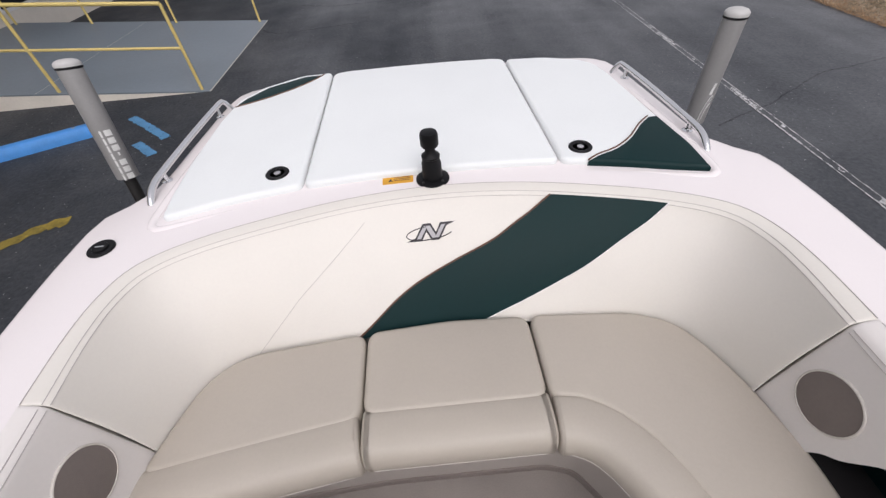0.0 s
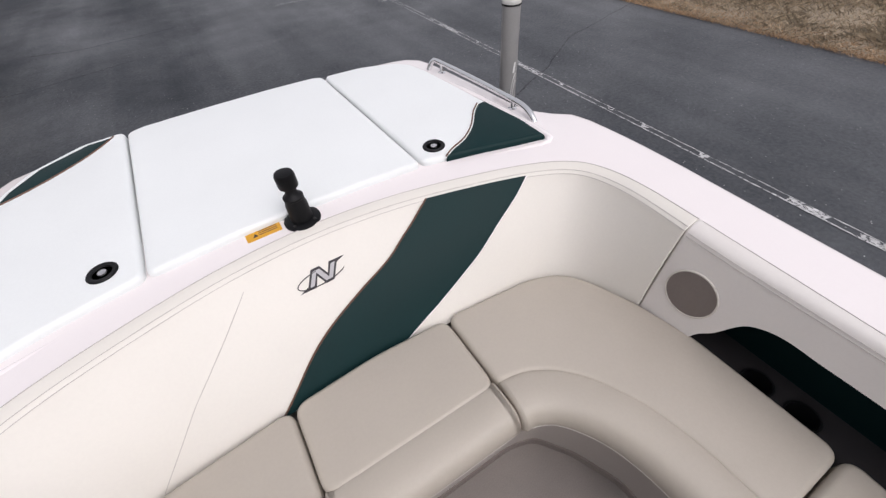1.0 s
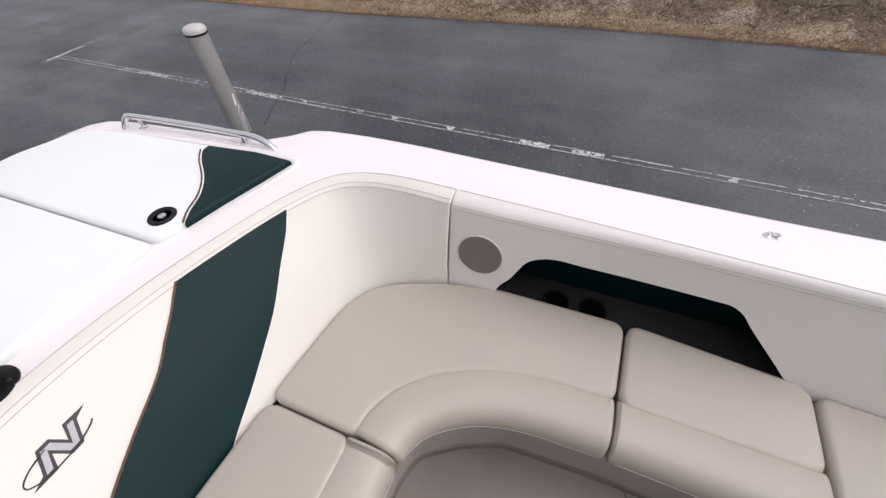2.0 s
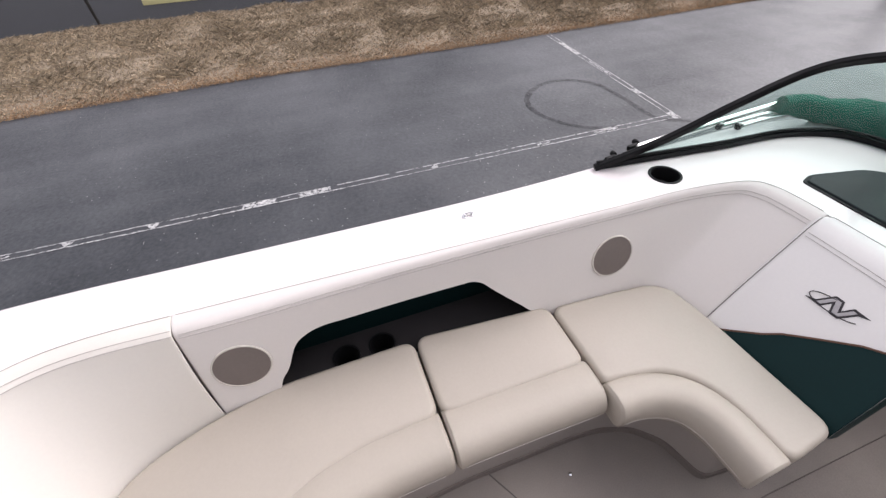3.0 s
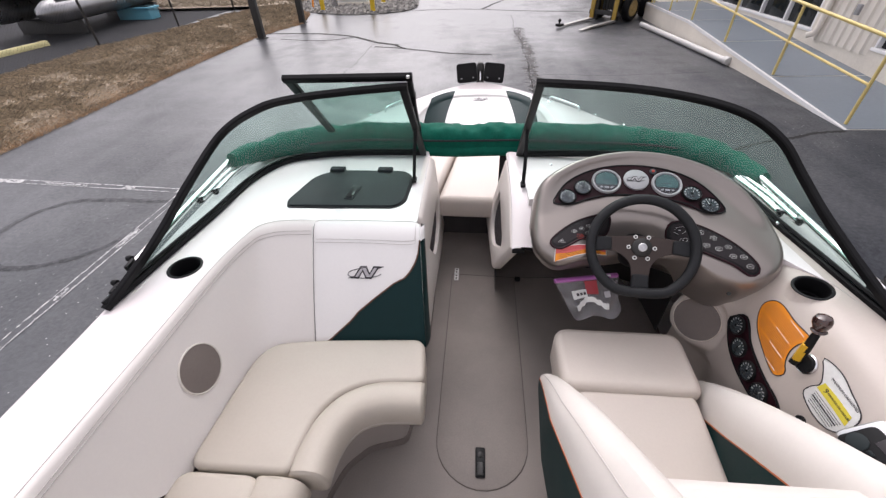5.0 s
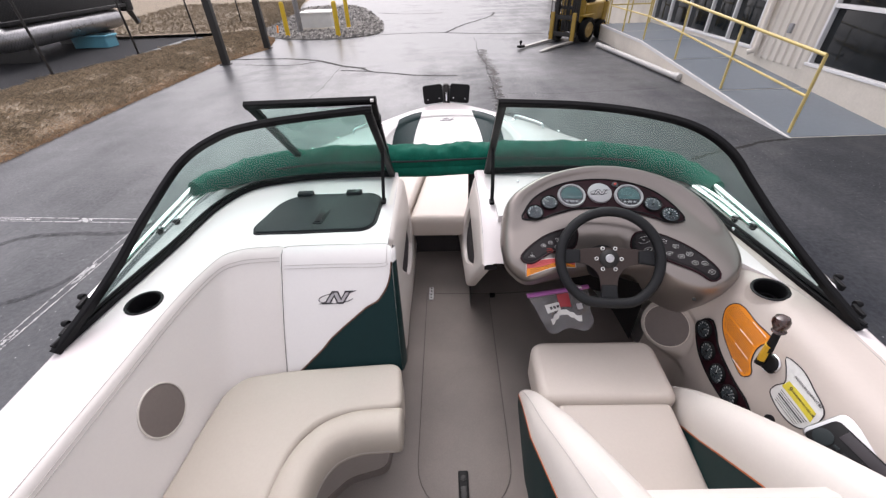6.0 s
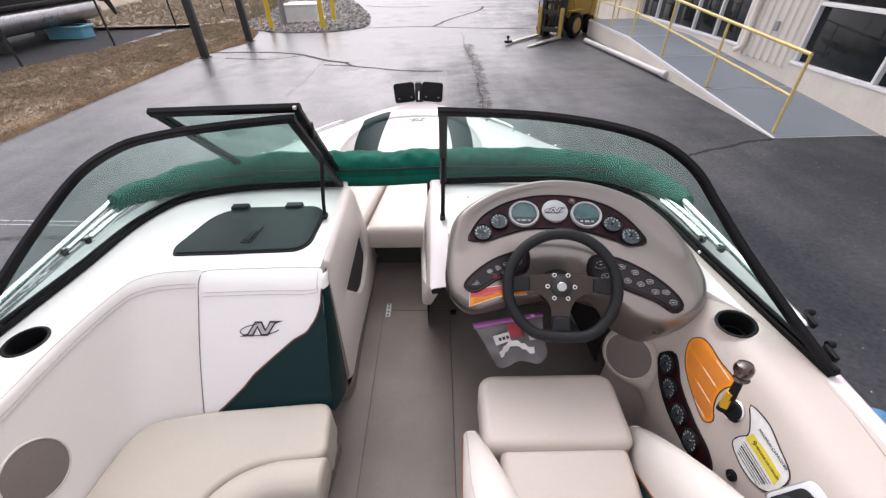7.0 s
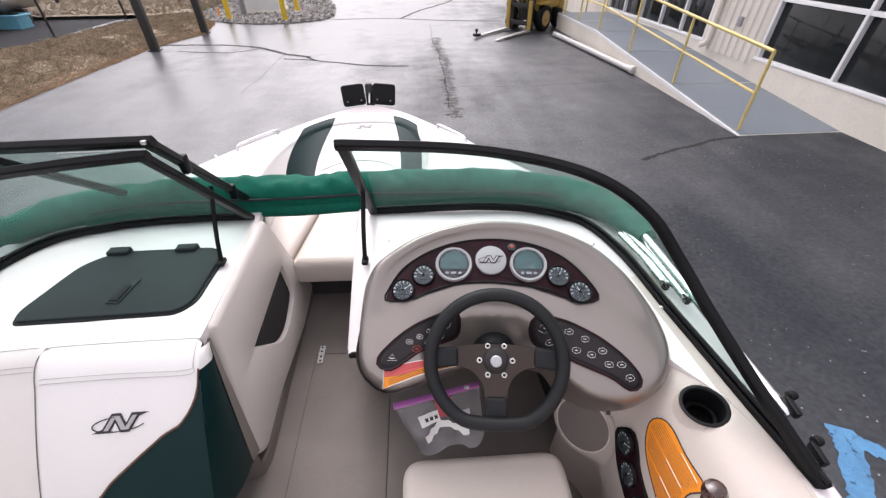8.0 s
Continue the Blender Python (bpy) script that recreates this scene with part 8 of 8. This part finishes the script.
for x, y in ((-5.92, 17.88), (-3.89, 17.42), (-3.94, 19.7)):
    t = thing("bollard", (x, y, 0.03), "yellow steel bollard at the gravel bed", "bollard", "yellow bollards")
    part("sleeve", lathe([(0.085, 0.0), (0.085, 1.08), (0.078, 1.12), (0.05, 1.15), (0.0, 1.16)], 20, pose(x, y, 0.03)), YBOLL, t)
    part("collar", lathe([(0.12, 0.0), (0.12, 0.04), (0.085, 0.06)], 16, pose(x, y, 0.02)), CREAM, t)
pole = thing("utility_pole", (-5.75, 18.9, 0.03), "grey steel conduit pole beside the cabinet", "pole")
part("shaft", tube([(-5.75, 18.9, 0.03), (-5.75, 18.9, 4.0)], 0.075, 14), GALV, pole)
part("conduit", tube([(-5.63, 18.83, 0.03), (-5.63, 18.83, 3.0)], 0.03, 8), GALV, pole)
cone = thing("marker_stub", (-6.7, 19.0, 0.03), "small orange marker stub in the gravel", "marker")
part("stub", tube([(-6.7, 19.0, 0.03), (-6.66, 19.02, 0.30)], 0.035, 8), ORANGE, cone)

# ---- building with ramps ----
WALL_X, JOG_Y, WALL2_X = 6.65, 4.6, 8.2
bld = thing("building", (7.0, 10, 0), "cream metal clad building with white framed windows", "building")


def wall_run(x, y0, y1, openings, z_top=4.2, name="wall"):
    """A thick wall along y with real openings (y0, y1, z0, z1); its foot is concrete, siding above."""
    ys = sorted({y0, y1, *[o[0] for o in openings], *[o[1] for o in openings]})
    for a, b in zip(ys, ys[1:]):
        op = [o for o in openings if o[0] <= a and o[1] >= b]
        spans = [(0.0, z_top)] if not op else [(0.0, op[0][2]), (op[0][3], z_top)]
        for s0, s1 in spans:
            part(name, box((x + 0.12, (a + b) / 2, (s0 + s1) / 2), (0.24, b - a, s1 - s0)), CREAM, bld)


def siding(x, y0, y1, z0, z1):
    """Ribbed metal sheet."""
    bm = bmesh.new()
    prof, y = [], y0
    while y < y1:
        for dy, dx in ((0, 0), (0.10, 0), (0.125, -0.035), (0.175, -0.035), (0.20, 0)):
            if y + dy <= y1:
                prof.append((x - 0.006 + dx, y + dy))
        y += 0.20
    skin(bm, [[(px, py, z) for px, py in prof] for z in (z0, z1)])
    part("siding", bm, SIDING, bld, "ribbed cream metal siding")


def window(x, y0, y1, z0, z1, cols, rows_, label="white framed dark window"):
    w = part("window", box((x + 0.06, (y0 + y1) / 2, z0 + 0.03), (0.15, y1 - y0 + 0.06, 0.05), 0.006), WFRAME, bld, label)
    for y in cols:
        part("mullion", box((x + 0.05, y, (z0 + z1) / 2), (0.10, 0.052, z1 - z0), 0.006), WFRAME, w)
    for z in rows_:
        part("transom", box((x + 0.05, (y0 + y1) / 2, z), (0.09, y1 - y0, 0.06), 0.006), WFRAME, w)
    cs = sorted(cols)
    rs = sorted([z0 + 0.03, *rows_, z1])
    for a, b in zip(cs, cs[1:]):
        for c, d in zip(rs, rs[1:]):
            part("pane", box((x + 0.09, (a + b) / 2, (c + d) / 2), (0.012, b - a - 0.02, d - c - 0.02), 0.002), DARKGLASS, w)


W1, W2, W3 = (10.32, 15.4, 0.50, 2.6), (5.2, 8.70, 0.50, 2.6), (-13.0, -8.9, 0.55, 2.6)
wall_run(WALL_X, JOG_Y, 30, [W1, W2])
siding(WALL_X, 8.75, 10.27, 0.42, 4.2)
siding(WALL_X, 15.5, 30, 0.9, 4.2)
window(WALL_X, *W1, [10.35, 11.3, 12.25, 13.3, 14.3, 15.37], [1.42])
window(WALL_X, *W2, [5.23, 7.08, 8.67], [1.45])
part("down_pipe", tube([(WALL_X - 0.09, 10.02, 4.0), (WALL_X - 0.09, 10.02, 0.62), (WALL_X - 0.12, 10.05, 0.52), (WALL_X - 0.20, 10.1, 0.48)], 0.055, 10), SIDING, bld, "cream rain down pipe")
part("meter_box", box((WALL_X - 0.05, 9.35, 1.02), (0.06, 0.10, 0.16), 0.01), GALV, bld)
bm = bmesh.new()
box(((WALL_X + WALL2_X) / 2 + 0.1, JOG_Y + 0.12, 2.1), (WALL2_X - WALL_X + 0.2, 0.24, 4.2), 0, bm=bm)
part("return_wall", bm, CREAM, bld)
wall_run(WALL2_X, -24, JOG_Y, [W3], name="rear_wall")
window(WALL2_X, *W3, [-12.97, -11.0, -8.93], [1.5])
for y in (-15.0, -14.7, -14.4):
    part("wall_pipe", tube([(WALL2_X - 0.12, y, 0.2), (WALL2_X - 0.12, y, 3.0)], 0.06, 8), SIDING, bld)
part("roof", box((13.0, 3, 4.3), (13.2, 56, 0.25), 0.02), SIDING, bld)
part("back_wall", box((19.4, 3, 2.1), (0.24, 54, 4.2), 0), CREAM, bld)


def rail_run(name, posts, top, label, mids=(0.53,)):
    t = thing(name, posts[0], label, "handrail", "yellow handrails")
    for x, y, z in posts:
        part("post", tube([(x, y, z), (x, y, z + top)], 0.022, 10), YRAIL, t)
    part("top_rail", tube([(x, y, z + top) for x, y, z in posts], 0.024, 10), YRAIL, t)
    for k in mids:
        part("mid_rail", tube([(x, y, z + k) for x, y, z in posts], 0.019, 8), YRAIL, t)


RZ = lambda y: min(0.43, max(0.0, 0.076 * (y - 6.52)))
ramp_f = thing("access_ramp", (5.8, 10, 0), "concrete access ramp with a blue grey painted top", "ramp", "access ramps")
bm = bmesh.new()
rows = []
for y in (6.50, 8.5, 10.5, 12.2, 13.7, 15.3):
    z = min(RZ(y), 0.60)
    rows.append([(5.05, y, -0.01), (5.05, y, z), (6.65, y, z), (6.65, y, -0.01)])
vs = skin(bm, rows)
bm.faces.new(vs[-1])
part("body", bm, CREAM, ramp_f, "cream concrete ramp side")
edges_y = [6.50, 8.50, 10.5, 12.2, 13.7, 15.3]
for a, b in zip(edges_y, edges_y[1:]):
    bm = bmesh.new()
    za, zb = min(RZ(a + 0.012), 0.60), min(RZ(b - 0.012), 0.60)
    skin(bm, [[(5.09, a + 0.012, za - 0.01), (5.09, a + 0.012, za + 0.006), (6.64, a + 0.012, za + 0.006), (6.64, a + 0.012, za - 0.01)], [(5.09, b - 0.012, zb - 0.01), (5.09, b - 0.012, zb + 0.006), (6.64, b - 0.012, zb + 0.006), (6.64, b - 0.012, zb - 0.01)]])
    part("slab", bm, RAMPTOP, ramp_f)
    bm = bmesh.new()
    skin(bm, [[(5.043, y, z - 0.05), (5.043, y, z + 0.005), (5.088, y, z + 0.005), (5.088, y, z - 0.012)] for y, z in ((a, za), (b, zb))])
    part("edge_strip", bm, WFRAME, ramp_f, "pale worn edge of the ramp")
rail_run("handrail", [(5.17, y, min(RZ(y), 0.60)) for y in (6.68, 8.60, 10.5, 12.3, 13.75, 15.2)], 1.07, "yellow steel handrail along the access ramp")
rail_run("handrail", [(x, 15.22, 0.43) for x in (5.25, 5.9, 6.55)], 1.07, "yellow steel handrail across the ramp's head")
pp = thing("drain_pipe", (4.8, 12, 0), "white plastic pipe lying along the ramp foot", "pipe")
part("pipe", tube([(5.0, 9.95, 0.075), (4.82, 11.9, 0.07), (4.60, 14.0, 0.07)], 0.06, 14), PVC, pp)
part("elbow", lathe([(0.06, -0.09), (0.078, -0.085), (0.078, 0.06), (0.06, 0.07), (0.0, 0.075)], 18, pose(5.01, 9.86, 0.085, 90, 0, 5)), PVC, pp)

AZ = lambda x: max(0.0, 0.075 * (x - 3.16))
ramp_a = thing("access_ramp", (5.8, -7, 0), "wide painted access ramp rising to the building", "ramp", "access ramps")
bm = bmesh.new()
vs = skin(bm, [[(x, -5.40, -0.01), (x, -5.40, AZ(x)), (x, -8.95, AZ(x)), (x, -8.95, -0.01)] for x in (3.14, 4.6, 6.2, 8.2)])
bm.faces.new(vs[-1])
part("body", bm, CREAM, ramp_a, "cream concrete ramp side")
for a, b in ((3.16, 5.6), (5.6, 8.19)):
    bm = bmesh.new()
    skin(bm, [[(a - 0.012, -5.396, AZ(a) - 0.01), (a - 0.012, -5.396, AZ(a) + 0.006), (a - 0.012, -8.96, AZ(a) + 0.006), (a - 0.012, -8.96, AZ(a) - 0.01)], [(b - 0.020, -5.396, AZ(b) - 0.01), (b - 0.020, -5.396, AZ(b) + 0.006), (b - 0.020, -8.96, AZ(b) + 0.006), (b - 0.020, -8.96, AZ(b) - 0.01)]])
    part("slab", bm, RAMPTOP, ramp_a)
rail_run("handrail", [(x, -5.47, AZ(x)) for x in (3.28, 5.28, 7.2)], 1.12, "yellow steel handrail on the near side of the ramp", (0.58,))
rail_run("handrail", [(x, -8.85, AZ(x)) for x in (3.28, 4.95, 6.6, 8.05)], 1.12, "yellow steel handrail on the far side of the ramp", (0.58,))

# ---- forklift: it stands askew beyond the ramp, forks towards the drive ----
FORKS = material("worn_fork_steel", (0.46, 0.45, 0.43), 0.45, metal=0.4, vary=0.25, scale=12)
RIMT = material("tan_wheel_rim", (0.42, 0.29, 0.11), 0.6, vary=0.15)
fk = thing("forklift", (3.715, 14.88, 0), "yellow and black forklift truck with lowered forks", "forklift")
FM = pose(3.715, 14.88, 0, 0, 0, 223.8)
fbox = lambda c, s_, b_=0.01: box(c, s_, b_, m=FM)
ftube = lambda pts, r, n=8: tube([FM @ Vector(p) for p in pts], r, n)
for y in (-0.36, -0.27, 0.27, 0.36):
    part("mast_upright", fbox((-0.17 if abs(y) > 0.3 else -0.11, y, 1.06), (0.12, 0.07, 2.05)), STEELB, fk)
for z in (0.22, 0.95, 1.5, 2.04):
    part("mast_cross_bar", fbox((-0.15, 0, z), (0.08, 0.74, 0.09)), STEELB, fk)
for y in (-0.10, 0.10):
    part("lift_chain", fbox((-0.13, y, 1.1), (0.02, 0.035, 1.9), 0.004), STEELB, fk)
part("lift_cylinder", ftube([(-0.17, 0, 0.2), (-0.17, 0, 1.9)], 0.035, 12), STEELB, fk)
for z in (0.24, 0.70):
    part("carriage_bar", fbox((-0.035, 0, z), (0.045, 1.0, 0.12)), STEELB, fk)
for k in range(9):
    part("load_guard_bar", ftube([(-0.035, -0.48 + 0.12 * k, 0.74), (-0.035, -0.48 + 0.12 * k, 1.45)], 0.013, 6), STEELB, fk)
part("load_guard_top", ftube([(-0.035, -0.50, 1.46), (-0.035, 0.50, 1.46)], 0.018, 8), STEELB, fk)
for y in (-0.38, 0.38):
    part("fork_shank", fbox((0.012, y, 0.43), (0.045, 0.13, 0.82), 0.012), YFORK, fk, "yellow fork shank")
    bm = bmesh.new()
    vs = skin(bm, [[FM @ Vector((x, y - w_, z0)), FM @ Vector((x, y - w_, z1)), FM @ Vector((x, y + w_, z1)), FM @ Vector((x, y + w_, z0))] for x, w_, z0, z1 in ((-0.01, 0.065, 0.03, 0.085), (0.5, 0.065, 0.03, 0.080), (1.3, 0.062, 0.03, 0.062), (1.6, 0.052, 0.03, 0.045), (1.66, 0.03, 0.032, 0.040))], around=True)
    bm.faces.new(vs[0][::-1])
    bm.faces.new(vs[-1])
    part("fork", bm, FORKS, fk, "long worn steel fork")
tip = part("fork_hitch", fbox((1.56, -0.38, 0.075), (0.20, 0.16, 0.06), 0.015), BLACK, fk, "black fitting on a fork tip")
part("hitch_ball", lathe([(0.02, 0.0), (0.02, 0.05), (0.04, 0.07), (0.045, 0.10), (0.03, 0.13), (0.0, 0.14)], 14, FM @ pose(1.58, -0.38, 0.10)), BLACK, tip)
for x, y, r in ((-0.60, 0.50, 0.34), (-0.60, -0.50, 0.34), (-1.60, 0.42, 0.26), (-1.60, -0.42, 0.26)):
    wm = FM @ pose(x, y, r, 90, 0, 0)
    w = part("wheel", lathe([(r * 0.60, -0.08), (r - 0.05, -0.11), (r, -0.08), (r, 0.08), (r - 0.05, 0.11), (r * 0.60, 0.08)], 28, wm), BLACK, fk, "black solid tyre")
    for sg in (-1, 1):
        part("rim", lathe([(r * 0.64, sg * 0.082), (r * 0.58, sg * 0.105), (r * 0.36, sg * 0.070), (0.09, sg * 0.075), (0.07, sg * 0.11), (0.0, sg * 0.112)], 22, wm), RIMT, w, "tan steel rim")
part("axle", ftube([(-0.60, -0.45, 0.34), (-0.60, 0.45, 0.34)], 0.07, 10), STEELB, fk)
part("chassis", fbox((-1.05, 0, 0.42), (1.35, 0.62, 0.30), 0.04), STEELB, fk)
part("body", fbox((-1.18, 0, 0.78), (1.10, 0.82, 0.46), 0.08), YFORK, fk, "yellow body")
part("front_cowl", fbox((-0.50, 0, 0.86), (0.16, 0.80, 0.66), 0.04), YFORK, fk, "yellow front cowl")
part("fender", fbox((-0.60, 0.47, 0.73), (0.60, 0.20, 0.05), 0.02), YFORK, fk)
part("fender", fbox((-0.60, -0.47, 0.73), (0.60, 0.20, 0.05), 0.02), YFORK, fk)
part("counterweight", fbox((-1.80, 0, 0.68), (0.34, 0.92, 0.72), 0.12), YFORK, fk)
part("seat", fbox((-1.20, 0, 1.10), (0.46, 0.48, 0.16), 0.05), BLACK, fk)
part("seat_back", fbox((-1.42, 0, 1.36), (0.12, 0.46, 0.46), 0.05), BLACK, fk)
part("steering_column", ftube([(-0.55, 0, 1.1), (-0.80, 0, 1.38)], 0.025, 8), STEELB, fk)
for y in (-0.42, 0.42):
    part("guard_post", ftube([(-0.48, y, 1.1), (-0.70, y, 2.08)], 0.03, 8), STEELB, fk)
    part("guard_post", ftube([(-1.75, y, 1.0), (-1.62, y, 2.08)], 0.03, 8), STEELB, fk)
for k in range(7):
    part("overhead_bar", ftube([(-0.70, -0.42 + 0.14 * k, 2.09), (-1.62, -0.42 + 0.14 * k, 2.09)], 0.018, 6), STEELB, fk)
